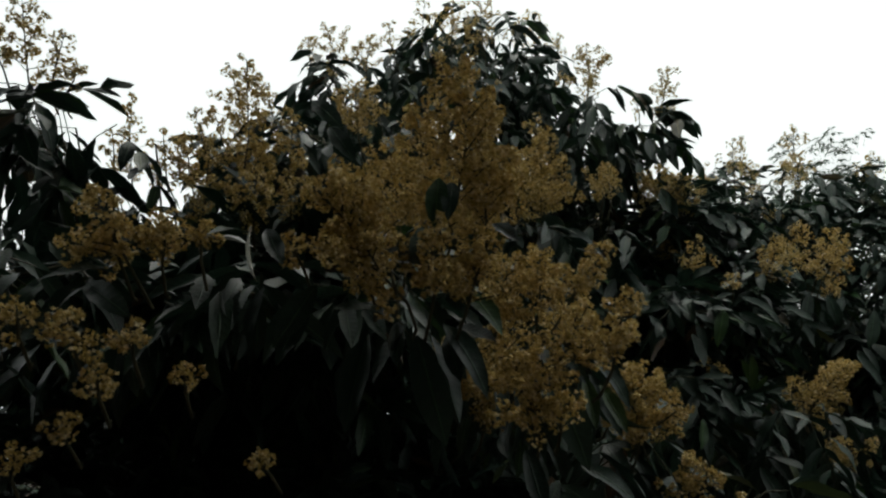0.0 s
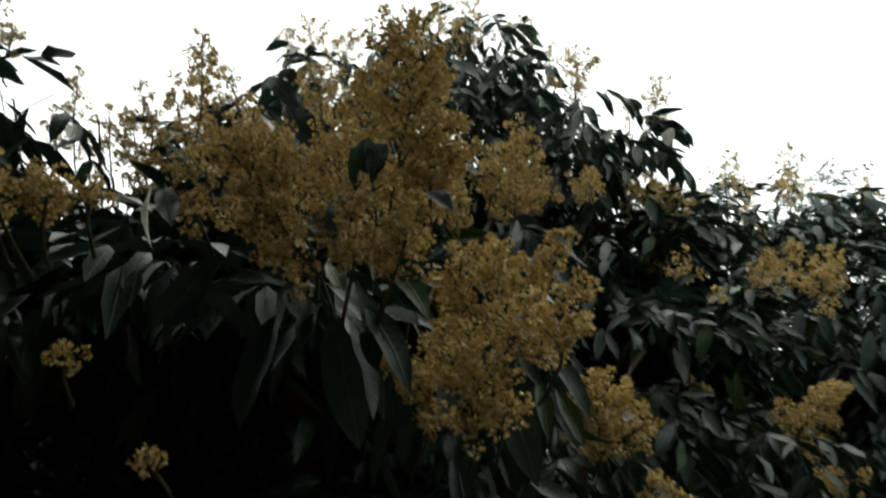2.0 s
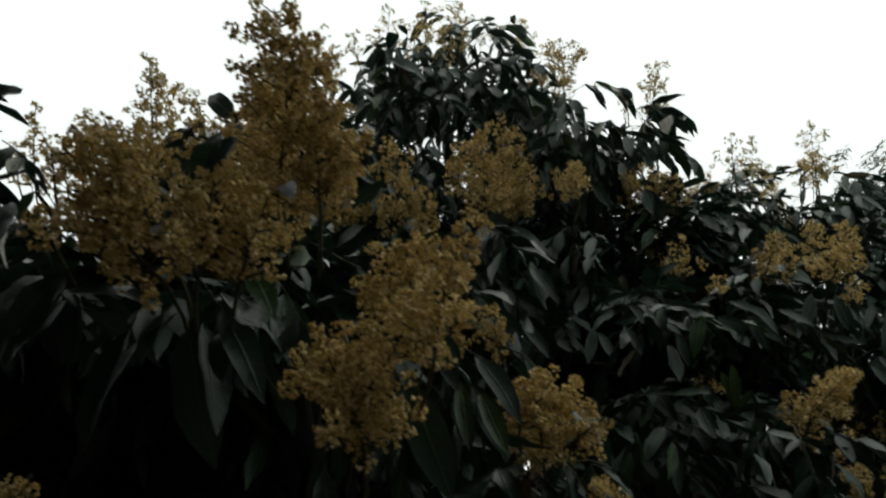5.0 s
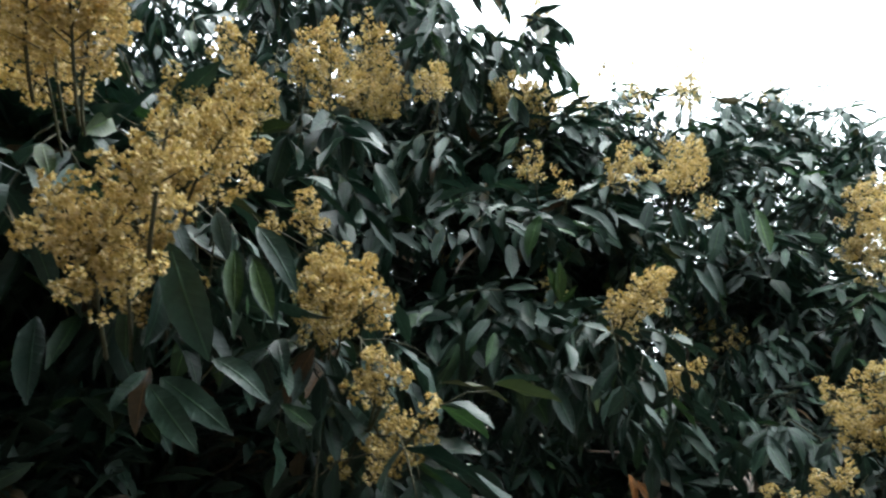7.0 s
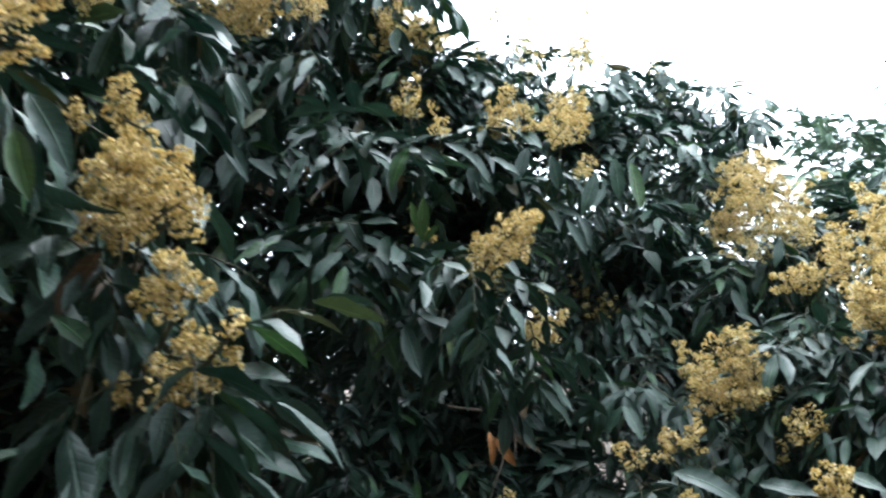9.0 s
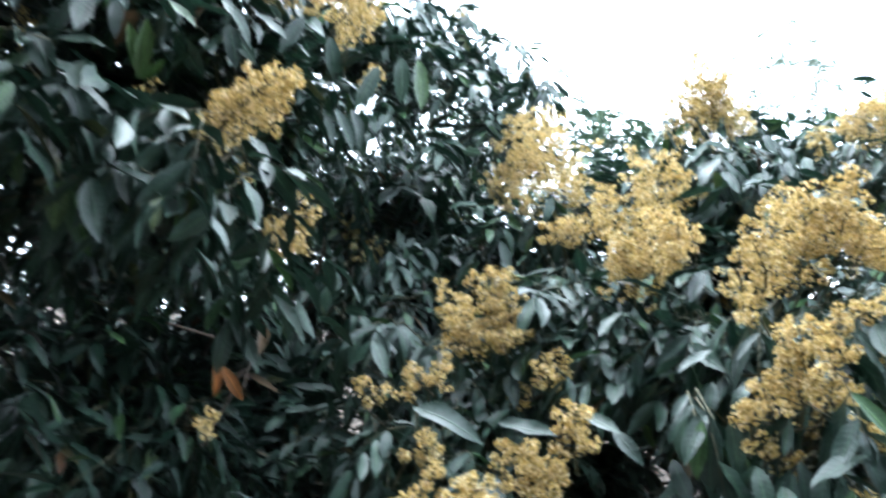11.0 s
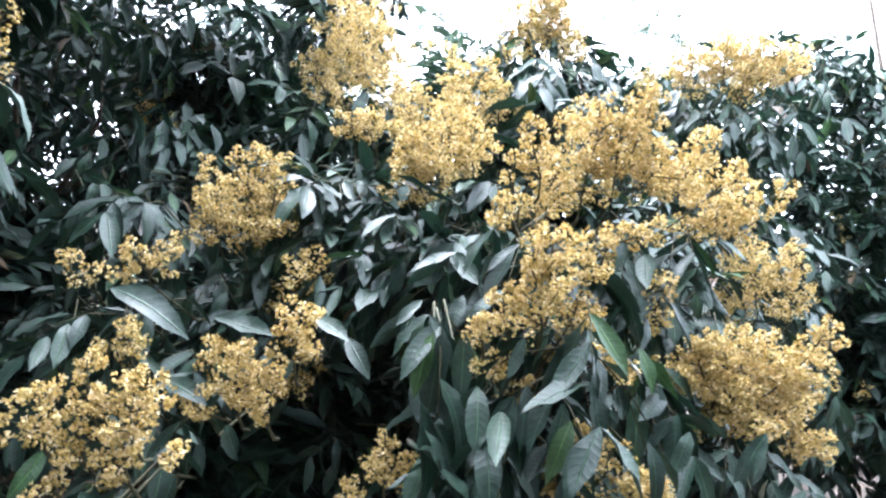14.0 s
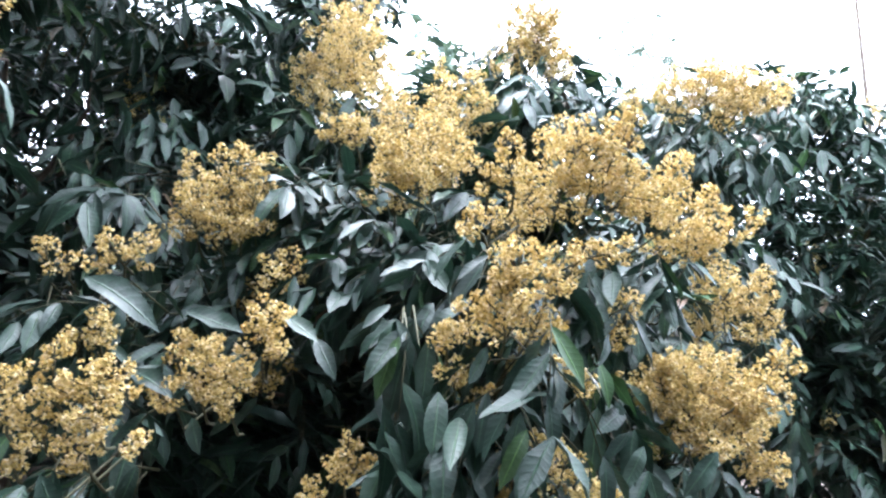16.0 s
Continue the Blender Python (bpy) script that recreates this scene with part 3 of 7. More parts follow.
A.spray(-0.52, 0.98, 1.64, -0.28, 0.16, -0.95, 3, 0.1, 0.8, single=True)
A.spray(-0.58, 0.94, 1.62, -0.90, 0.05, -0.44, 3, 0.1, 0.7, single=True)
A.spray(-0.48, 1.04, 1.62, 0.24, 0.25, -0.94, 5, 0.11, 0.8)
A.spray(-0.42, 1.09, 1.64, 0.64, 0.18, -0.74, 5, 0.11, 0.8)
A.spray(-0.33, 1.08, 1.64, -0.62, 0.22, -0.75, 5, 0.11, 0.8)
A.spray(-0.25, 1.09, 1.62, 0.24, 0.25, -0.94, 5, 0.11, 0.8)
A.spray(-0.11, 1.09, 1.59, -0.08, 0.26, -0.96, 5, 0.11, 0.8)
A.spray(0.08, 1.21, 1.52, -0.08, 0.26, -0.96, 5, 0.11, 0.8)
A.spray(-0.59, 0.97, 1.69, 0.48, 0.22, -0.85, 5, 0.11, 0.8)
A.spray(-0.39, 1.13, 1.68, -0.76, 0.18, -0.62, 5, 0.11, 0.8)
A.panicle(0.08, 1.68, 1.88, 0.11, 1.63, 2.09, 0.157, leaves=3, coarse=1.15)
A.panicle(0.15, 1.67, 1.86, 0.16, 1.65, 2.00, 0.072, leaves=2, coarse=1.15)
A.panicle(0.30, 1.71, 1.91, 0.32, 1.67, 2.12, 0.163, leaves=3, coarse=1.15)
A.panicle(0.25, 1.71, 1.98, 0.26, 1.68, 2.09, 0.063, leaves=1, coarse=1.15)
A.panicle(-0.02, 1.68, 1.91, -0.02, 1.66, 2.02, 0.084, leaves=3, coarse=1.15)
A.panicle(0.56, 1.96, 2.02, 0.57, 1.94, 2.13, 0.104, leaves=3, coarse=1.15)
A.panicle(0.29, 1.42, 1.54, 0.29, 1.40, 1.63, 0.067, leaves=3)
A.panicle(0.22, 1.42, 1.55, 0.22, 1.41, 1.60, 0.038, leaves=3)
A.panicle(0.33, 1.23, 1.34, 0.33, 1.20, 1.47, 0.109, leaves=3)
A.panicle(0.38, 1.22, 1.39, 0.42, 1.21, 1.41, 0.039, leaves=2)
A.panicle(0.39, 1.18, 1.26, 0.39, 1.17, 1.33, 0.073, leaves=3)
A.panicle(0.39, 1.20, 1.15, 0.42, 1.18, 1.25, 0.095, leaves=3)
A.panicle(0.44, 1.18, 1.22, 0.47, 1.17, 1.26, 0.036, leaves=3)
A.panicle(0.35, 1.20, 1.17, 0.33, 1.20, 1.19, 0.029, leaves=3)
A.spray(0.18, 1.25, 1.54, 0.13, 0.28, -0.95, 3, 0.11, 1.0, single=True)
A.spray(0.19, 1.50, 1.54, 0.16, 0.38, -0.91, 3, 0.11, 1.0, single=True)
A.spray(0.09, 1.32, 1.49, 0.03, 0.19, -0.98, 4, 0.14, 1.1, single=True)
A.spray(0.45, 1.18, 1.21, 0.92, 0.01, -0.39, 5, 0.12, 0.5, single=True)
A.spray(0.44, 1.20, 1.14, 0.81, 0.06, -0.59, 5, 0.13, 0.7, single=True)
A.spray(-0.08, 1.29, 1.68, -0.08, 0.08, -0.99, 5, 0.125, 0.7, single=True)
A.spray(-0.11, 1.53, 1.81, 0.69, -0.40, -0.60, 5, 0.13, 0.7, single=True)
A.spray(0.27, 1.72, 1.88, 0.28, -0.21, -0.94, 6, 0.13, 0.8, single=True)
A.spray(0.08, 1.49, 1.41, -0.51, 0.15, -0.85, 5, 0.11, 0.7)
A.spray(0.15, 1.50, 1.33, -0.51, 0.15, -0.85, 5, 0.11, 0.7)
A.spray(0.28, 1.55, 1.30, -0.51, 0.15, -0.85, 5, 0.11, 0.7)
A.spray(0.10, 1.57, 1.26, -0.51, 0.15, -0.85, 5, 0.11, 0.7)
A.spray(0.39, 1.73, 1.34, -0.51, 0.15, -0.85, 5, 0.11, 0.7)
A.spray(0.05, 1.56, 1.55, -0.51, 0.15, -0.85, 5, 0.11, 0.7)
A.spray(-0.13, 1.42, 1.30, -0.51, 0.15, -0.85, 5, 0.11, 0.7)
A.panicle(-0.44, 1.57, 1.95, -0.39, 1.47, 2.30, 0.233, leaves=0, coarse=1.15, airy=True)
A.panicle(-0.49, 1.47, 1.92, -0.49, 1.40, 2.14, 0.137, leaves=0, coarse=1.15, airy=True)
A.panicle(-0.34, 1.57, 1.97, -0.29, 1.51, 2.18, 0.110, leaves=0, coarse=1.15, airy=True)
A.panicle(0.07, 1.20, 1.40, 0.11, 1.15, 1.57, 0.135, leaves=0)
A.panicle(0.02, 1.18, 1.47, 0.01, 1.16, 1.55, 0.071, leaves=0)
A.panicle(0.22, 0.88, 1.46, 0.25, 0.85, 1.55, 0.082, leaves=0)
A.glare_leaf(-0.23, 0.88, 1.69, -0.19, -0.06, -0.98, 0.08)
A.glare_leaf(-0.30, 0.89, 1.68, 0.97, -0.24, -0.04, 0.08)
A.glare_leaf(0.12, 1.01, 1.72, 0.02, 0.04, -1.00, 0.04)
A.glare_leaf(-0.00, 1.33, 1.74, 0.75, -0.46, -0.48, 0.04)
# the large blades nearest the path
A.leaf(-0.023, 0.876, 1.524, 0.005, 0.846, 1.383, (0.05, -1.03, 0.01), 1)
A.leaf(-0.033, 0.873, 1.540, -0.082, 0.832, 1.466, (-0.62, -0.67, 0.37), 2)
A.leaf(-0.084, 0.878, 1.531, -0.123, 0.847, 1.412, (-0.35, -1.00, -0.03), 0)
A.leaf(0.012, 0.872, 1.535, 0.073, 0.826, 1.454, (0.37, -0.82, 0.31), 3)
A.leaf(-0.008, 0.875, 1.526, 0.026, 0.838, 1.412, (0.87, -0.58, 0.05), 2)
A.leaf(0.015, 0.875, 1.521, 0.026, 0.826, 1.463, (-0.03, -0.87, 0.41), 4)
A.leaf(0.046, 0.861, 1.573, 0.086, 0.809, 1.519, (0.18, -0.78, 0.63), 1)
A.leaf(0.030, 0.872, 1.530, 0.072, 0.815, 1.499, (-0.01, -0.70, 0.76), 5)
A.leaf(-0.150, 0.868, 1.589, -0.198, 0.830, 1.501, (-0.25, -1.03, 0.07), 4)
A.leaf(-0.155, 0.869, 1.587, -0.223, 0.828, 1.517, (-0.34, -0.95, 0.19), 3)
A.leaf(-0.050, 0.872, 1.547, -0.111, 0.807, 1.575, (-0.01, -0.70, 0.76), 1)
A.leaf(0.102, 0.905, 1.373, 0.114, 0.862, 1.294, (0.15, -1.03, -0.04), 0)
A.leaf(-0.045, 0.873, 1.542, -0.049, 0.826, 1.483, (-0.03, -0.87, 0.41), 2)
A.leaf(-0.395, 0.858, 1.633, -0.459, 0.793, 1.648, (0.07, -0.62, 0.76), 3)
A.leaf(-0.427, 0.859, 1.631, -0.464, 0.809, 1.589, (0.03, -0.83, 0.40), 1)
A.leaf(-0.521, 0.869, 1.602, -0.523, 0.806, 1.607, (0.03, -0.88, 0.38), 0)
A.leaf(-0.438, 0.861, 1.626, -0.358, 0.813, 1.567, (0.03, -0.88, 0.38), 2)
A.leaf(-0.202, 0.843, 1.671, -0.173, 0.797, 1.609, (0.22, -0.90, 0.26), 5)
A.leaf(-0.144, 0.862, 1.597, -0.194, 0.821, 1.520, (-0.01, -1.02, -0.07), 4)
A.leaf(0.387, 1.207, 1.329, 0.449, 1.158, 1.281, (-0.01, -0.65, 0.80), 1)
A.leaf(0.435, 1.204, 1.201, 0.522, 1.144, 1.199, (0.19, -0.67, 0.79), 0)
A.leaf(0.427, 1.206, 1.194, 0.498, 1.152, 1.169, (0.17, -0.75, 0.67), 5)
A.leaf(0.423, 1.191, 1.167, 0.511, 1.140, 1.111, (0.07, -0.74, 0.68), 4)
A.leaf(0.403, 1.214, 1.163, 0.432, 1.172, 1.091, (-0.05, -0.84, 0.46), 2)
A.leaf(0.156, 1.032, 1.308, 0.215, 0.987, 1.236, (0.02, -0.96, 0.23), 1)
A.leaf(0.162, 1.050, 1.315, 0.245, 1.000, 1.261, (0.04, -0.88, 0.35), 3)
A.leaf(0.151, 1.049, 1.328, 0.142, 1.011, 1.258, (-0.17, -0.94, 0.25), 4)
A.leaf(0.157, 1.029, 1.323, 0.129, 0.987, 1.286, (-0.05, -0.84, 0.46), 0)
A.leaf(0.169, 1.063, 1.474, 0.215, 1.032, 1.328, (0.10, -1.03, 0.01), 1)
A.leaf(0.233, 1.138, 1.473, 0.234, 1.101, 1.387, (-0.09, -1.03, 0.12), 4)
A.leaf(0.248, 1.137, 1.469, 0.284, 1.098, 1.376, (0.13, -0.99, 0.33), 1)
A.leaf(0.208, 1.131, 1.527, 0.229, 1.089, 1.459, (-0.06, -0.89, 0.45), 0)
A.leaf(0.254, 1.150, 1.508, 0.316, 1.106, 1.427, (0.07, -0.74, 0.68), 3)
A.leaf(0.300, 1.243, 1.356, 0.221, 1.204, 1.333, (-0.02, -0.73, 0.68), 5)
A.leaf(0.309, 1.233, 1.347, 0.259, 1.200, 1.274, (-0.27, -0.93, 0.25), 1)
A.leaf(0.327, 1.243, 1.339, 0.350, 1.203, 1.261, (-0.05, -0.84, 0.46), 2)
A.leaf(0.265, 1.261, 1.274, 0.288, 1.219, 1.207, (-0.05, -0.84, 0.46), 0)
A.leaf(0.205, 1.103, 1.335, 0.282, 1.050, 1.301, (-0.01, -0.65, 0.80), 3)
A.leaf(0.232, 1.118, 1.472, 0.235, 1.091, 1.386, (0.12, -0.97, 0.23), 4, YOUNG_MESH)
A.leaf(0.255, 1.118, 1.457, 0.282, 1.088, 1.375, (0.12, -0.97, 0.23), 4, YOUNG_MESH)
A.leaf(0.023, 0.840, 1.720, 0.010, 0.795, 1.648, (-0.02, -0.89, 0.31), 4)
A.leaf(0.040, 0.841, 1.712, 0.028, 0.792, 1.659, (-0.02, -0.89, 0.31), 1)
A.leaf(0.003, 0.855, 1.659, -0.021, 0.805, 1.615, (-0.02, -0.89, 0.31), 0)
A.leaf(-0.054, 0.864, 1.635, -0.008, 0.808, 1.598, (-0.02, -0.89, 0.31), 5)
A.leaf(0.087, 0.851, 1.655, 0.110, 0.797, 1.616, (-0.02, -0.89, 0.31), 2)
A.leaf(-0.196, 1.427, 2.085, -0.139, 1.363, 1.989, (-0.02, -0.89, 0.31), 1)
A.leaf(0.215, 1.400, 2.100, 0.169, 1.313, 2.132, (-0.02, -0.89, 0.31), 3)
A.leaf(-0.230, 1.415, 2.147, -0.159, 1.349, 2.058, (-0.02, -0.89, 0.31), 4)
A.crown(-1.15, 2.4, 1.3, 1.3, 1.05, 0.95, 330, 0.04, under=0.12)
A.crown(-0.2, 2.1, 1.0, 0.8, 0.85, 0.6, 240, under=0.12, inner=0.6)
# the dense heart of the tree and the leaves that roof it
A.crown(-0.75, 2.75, 1.05, 1.15, 0.55, 0.75, 230, leaf=0.19, low=0.15, inner=0.1, under=1.0, gap=-1.0)
A.crown(-0.45, 1.75, 1.75, 0.75, 0.55, 0.14, 110, leaf=0.15, inner=0.2, under=1.0, gap=-1.0)
A.crown(-1.75, 1.9, 1.1, 0.6, 0.8, 0.9, 130, leaf=0.17, low=0.15, inner=0.2, under=1.0, gap=-1.0)
A.finish()

# the taller tree behind it
H = Tree(0.35, 3.3, "tall dark longan tree with pale flower heads at its top", 1.1, 0.09, hang=0.8, droops=1.0)
for x, y, z, r in ((0.3, 3.05, 2.30, 0.024), (0.9, 2.65, 2.10, 0.015), (-0.4, 2.65, 2.00, 0.018), (0.6, 2.55, 2.10, 0.015)):
    H.limb(x, y, z, r)
H.panicle(-0.15, 1.63, 2.14, -0.15, 1.60, 2.28, 0.159, leaves=4, coarse=1.15)
H.panicle(-0.29, 2.29, 2.69, -0.30, 2.24, 2.88, 0.249, leaves=4, coarse=1.3, airy=True)
H.panicle(-0.37, 2.28, 2.74, -0.37, 2.25, 2.84, 0.125, leaves=2, coarse=1.3, airy=True)
H.panicle(-0.17, 2.29, 2.70, -0.14, 2.25, 2.82, 0.145, leaves=2, coarse=1.3, airy=True)
H.panicle(0.06, 2.33, 2.75, 0.07, 2.27, 2.98, 0.212, leaves=4, coarse=1.6, airy=True)
H.panicle(-0.06, 2.32, 2.78, -0.07, 2.29, 2.91, 0.127, leaves=2, coarse=1.6, airy=True)
H.panicle(0.30, 2.51, 2.84, 0.30, 2.44, 3.10, 0.297, leaves=4, coarse=1.6, airy=True)
H.panicle(0.17, 2.48, 2.94, 0.19, 2.44, 3.11, 0.183, leaves=3, coarse=1.6, airy=True)
H.panicle(0.60, 2.94, 3.12, 0.59, 2.89, 3.29, 0.243, leaves=3, coarse=1.6, airy=True)
H.panicle(0.70, 2.95, 3.06, 0.70, 2.92, 3.19, 0.162, leaves=2, coarse=1.6, airy=True)
H.panicle(0.62, 2.27, 2.51, 0.63, 2.21, 2.70, 0.183, leaves=4, coarse=1.3)
H.panicle(0.95, 2.50, 2.52, 1.01, 2.45, 2.71, 0.156, leaves=4, coarse=1.6)
H.panicle(0.88, 2.50, 2.55, 0.87, 2.48, 2.60, 0.067, leaves=2, coarse=1.6)
H.panicle(0.57, 2.08, 2.08, 0.58, 2.05, 2.18, 0.126, leaves=4, coarse=1.3)
H.spray(-0.35, 2.29, 2.70, -0.69, -0.51, -0.52, 6, 0.14, 0.7, single=True)
H.spray(-0.41, 1.79, 2.23, -0.43, -0.57, -0.70, 6, 0.14, 0.7, single=True)
H.spray(-0.54, 1.80, 2.21, -0.81, -0.40, -0.43, 6, 0.13, 0.7, single=True)
H.spray(-0.28, 1.76, 2.21, -0.43, -0.57, -0.70, 6, 0.14, 0.7, single=True)
H.spray(0.03, 2.32, 2.80, -0.90, -0.37, -0.25, 6, 0.13, 0.7, single=True)
H.spray(0.29, 2.42, 2.76, 0.16, -0.73, -0.66, 6, 0.13, 0.8, single=True)
H.spray(0.44, 2.42, 2.77, 0.45, -0.53, -0.72, 6, 0.13, 0.8, single=True)
H.spray(0.54, 2.45, 2.63, 0.71, -0.32, -0.62, 6, 0.13, 0.9, single=True)
H.spray(0.37, 2.56, 2.63, 0.26, -0.47, -0.84, 6, 0.13, 0.9, single=True)
H.spray(0.66, 2.26, 2.52, 0.90, -0.19, -0.40, 4, 0.13, 0.9, single=True)
H.spray(0.60, 2.29, 2.45, 0.15, 0.02, -0.99, 5, 0.13, 1.0, single=True)
H.spray(0.74, 2.30, 2.40, 0.75, -0.12, -0.65, 5, 0.13, 0.9, single=True)
H.spray(0.98, 2.50, 2.52, 0.81, -0.17, -0.56, 6, 0.13, 0.9, single=True)
H.spray(0.91, 2.52, 2.46, -0.21, 0.02, -0.98, 5, 0.13, 0.9, single=True)
H.spray(0.75, 2.33, 2.28, 0.18, -0.02, -0.98, 5, 0.13, 0.9, single=True)
H.spray(0.59, 2.42, 2.38, -0.35, -0.02, -0.94, 5, 0.13, 0.9, single=True)
H.spray(-0.17, 2.01, 2.41, -0.40, -0.47, -0.78, 6, 0.13, 0.7, single=True)
H.spray(0.15, 2.44, 2.71, -0.40, -0.47, -0.78, 6, 0.13, 0.7, single=True)
H.spray(-0.99, 2.22, 1.35, 0.45, 0.40, -0.79, 7, 0.115, 0.7)
H.spray(-1.37, 2.58, 1.72, -0.65, 0.37, -0.66, 7, 0.115, 0.7)
H.spray(-0.65, 2.32, 1.55, -0.05, 0.47, -0.88, 7, 0.115, 0.7)
H.spray(-1.01, 2.18, 1.41, -0.62, 0.39, -0.68, 7, 0.115, 0.7)
H.spray(-1.26, 2.27, 1.67, 0.71, 0.31, -0.63, 7, 0.115, 0.7)
H.spray(-0.86, 2.18, 1.71, 0.78, 0.27, -0.57, 7, 0.115, 0.7)
H.spray(-1.22, 2.31, 1.51, 0.37, 0.43, -0.83, 7, 0.115, 0.7)
H.spray(-0.97, 2.38, 1.47, 0.34, 0.43, -0.84, 7, 0.115, 0.7)
H.spray(-0.35, 2.17, 1.48, -0.79, 0.31, -0.53, 7, 0.115, 0.7)
H.spray(-0.31, 2.19, 1.52, 0.75, 0.29, -0.60, 7, 0.115, 0.7)
H.spray(-0.79, 2.58, 1.44, -0.54, 0.41, -0.73, 7, 0.115, 0.7)
H.spray(-0.87, 2.21, 1.38, 0.55, 0.37, -0.74, 7, 0.115, 0.7)
H.spray(-1.28, 2.49, 1.49, 0.75, 0.29, -0.60, 7, 0.115, 0.7)
H.spray(-0.41, 2.19, 1.51, -0.72, 0.35, -0.60, 7, 0.115, 0.7)
H.spray(-0.69, 2.14, 1.52, 0.71, 0.31, -0.63, 7, 0.115, 0.7)
H.spray(-0.74, 2.23, 1.45, -0.61, 0.39, -0.69, 7, 0.115, 0.7)
H.spray(-1.22, 2.21, 1.63, -0.25, 0.46, -0.85, 7, 0.115, 0.7)
H.spray(-1.03, 2.61, 1.40, -0.70, 0.36, -0.62, 7, 0.115, 0.7)
H.spray(-0.94, 2.39, 1.71, 0.77, 0.28, -0.58, 7, 0.115, 0.7)
H.spray(-1.06, 2.29, 1.44, -0.82, 0.29, -0.49, 7, 0.115, 0.7)
H.spray(-0.48, 2.16, 1.58, -0.21, 0.46, -0.86, 7, 0.115, 0.7)
H.spray(-1.06, 2.31, 1.60, -0.26, 0.46, -0.85, 7, 0.115, 0.7)
H.spray(-0.63, 2.12, 1.61, -0.78, 0.32, -0.54, 7, 0.115, 0.7)
H.spray(-1.17, 2.29, 1.55, 0.61, 0.35, -0.71, 7, 0.115, 0.7)
H.spray(-0.90, 2.63, 1.46, -0.79, 0.31, -0.52, 7, 0.115, 0.7)
H.spray(-1.25, 2.25, 1.72, 0.16, 0.46, -0.87, 7, 0.115, 0.7)
H.spray(-0.24, 2.52, 1.35, -0.83, 0.28, -0.48, 7, 0.115, 0.7)
H.spray(-0.15, 2.46, 1.42, -0.82, 0.28, -0.50, 7, 0.115, 0.7)
H.spray(-0.08, 2.58, 1.11, 0.16, 0.37, -0.92, 7, 0.115, 0.7)
H.spray(-0.58, 2.34, 1.08, -0.78, 0.30, -0.54, 7, 0.115, 0.7)
H.spray(-0.27, 2.30, 1.28, -0.72, 0.32, -0.61, 7, 0.115, 0.7)
H.spray(-0.61, 2.31, 1.27, -0.75, 0.31, -0.58, 7, 0.115, 0.7)
H.spray(-0.45, 2.45, 1.18, -0.13, 0.39, -0.91, 7, 0.115, 0.7)
H.spray(-0.36, 2.16, 1.35, -0.68, 0.33, -0.66, 7, 0.115, 0.7)
H.spray(-0.42, 2.39, 1.49, 0.45, 0.31, -0.84, 7, 0.115, 0.7)
H.spray(-0.22, 2.19, 1.50, -0.23, 0.39, -0.89, 7, 0.115, 0.7)
H.spray(-0.74, 2.51, 1.07, -0.05, 0.39, -0.92, 7, 0.115, 0.7)
H.spray(-0.14, 2.13, 1.40, 0.02, 0.38, -0.92, 7, 0.115, 0.7)
H.spray(-0.09, 2.05, 1.21, 0.24, 0.35, -0.90, 7, 0.115, 0.7)
H.spray(-0.11, 2.54, 1.13, 0.76, 0.19, -0.62, 7, 0.115, 0.7)
H.spray(-0.55, 2.32, 1.40, 0.76, 0.19, -0.62, 7, 0.115, 0.7)
H.spray(-0.54, 2.55, 1.06, -0.01, 0.38, -0.92, 7, 0.115, 0.7)
H.spray(-1.12, 1.82, 2.05, -0.92, 0.12, -0.38, 6, 0.11, 0.7)
H.spray(-1.03, 1.83, 2.02, 0.46, 0.22, -0.86, 6, 0.11, 0.7)
H.spray(-0.93, 1.81, 2.05, -0.92, 0.12, -0.38, 6, 0.11, 0.7)
H.spray(-0.82, 1.82, 2.03, -0.08, 0.26, -0.96, 6, 0.11, 0.7)
H.spray(-0.73, 1.83, 1.99, -0.92, 0.12, -0.38, 6, 0.11, 0.7)
H.spray(-0.64, 1.82, 2.01, 0.84, 0.12, -0.53, 6, 0.11, 0.7)
H.spray(-0.56, 1.81, 2.05, -0.92, 0.12, -0.38, 6, 0.11, 0.7)
H.spray(-1.12, 1.89, 2.16, 0.73, 0.16, -0.67, 6, 0.11, 0.7)
H.spray(-0.89, 1.83, 1.97, -0.92, 0.12, -0.38, 6, 0.11, 0.7)
H.spray(-0.74, 1.75, 1.91, 0.84, 0.12, -0.53, 6, 0.11, 0.7)
H.spray(-0.64, 1.75, 1.90, 0.84, 0.12, -0.53, 6, 0.11, 0.7)
H.spray(-1.02, 1.89, 2.17, -0.92, 0.12, -0.38, 6, 0.11, 0.7)
H.spray(-0.49, 1.73, 1.93, -0.08, 0.26, -0.96, 6, 0.11, 0.7)
H.spray(-0.39, 1.73, 1.93, -0.92, 0.12, -0.38, 6, 0.11, 0.7)
H.spray(-1.18, 1.87, 2.25, -0.08, 0.26, -0.96, 6, 0.11, 0.7)
H.spray(-0.56, 2.05, 2.30, -0.47, -0.25, -0.85, 6, 0.12, 0.8)
H.spray(-0.44, 2.11, 2.44, 0.58, -0.21, -0.78, 6, 0.12, 0.8)
H.spray(-0.36, 2.28, 2.58, -0.71, -0.21, -0.67, 6, 0.12, 0.8)
H.spray(-0.24, 2.44, 2.77, 0.58, -0.21, -0.78, 6, 0.12, 0.8)
H.spray(-0.12, 2.54, 2.74, 0.58, -0.21, -0.78, 6, 0.12, 0.8)
H.spray(-0.07, 2.60, 2.92, 0.58, -0.21, -0.78, 6, 0.12, 0.8)
H.spray(0.09, 2.66, 3.08, -0.47, -0.25, -0.85, 6, 0.12, 0.8)
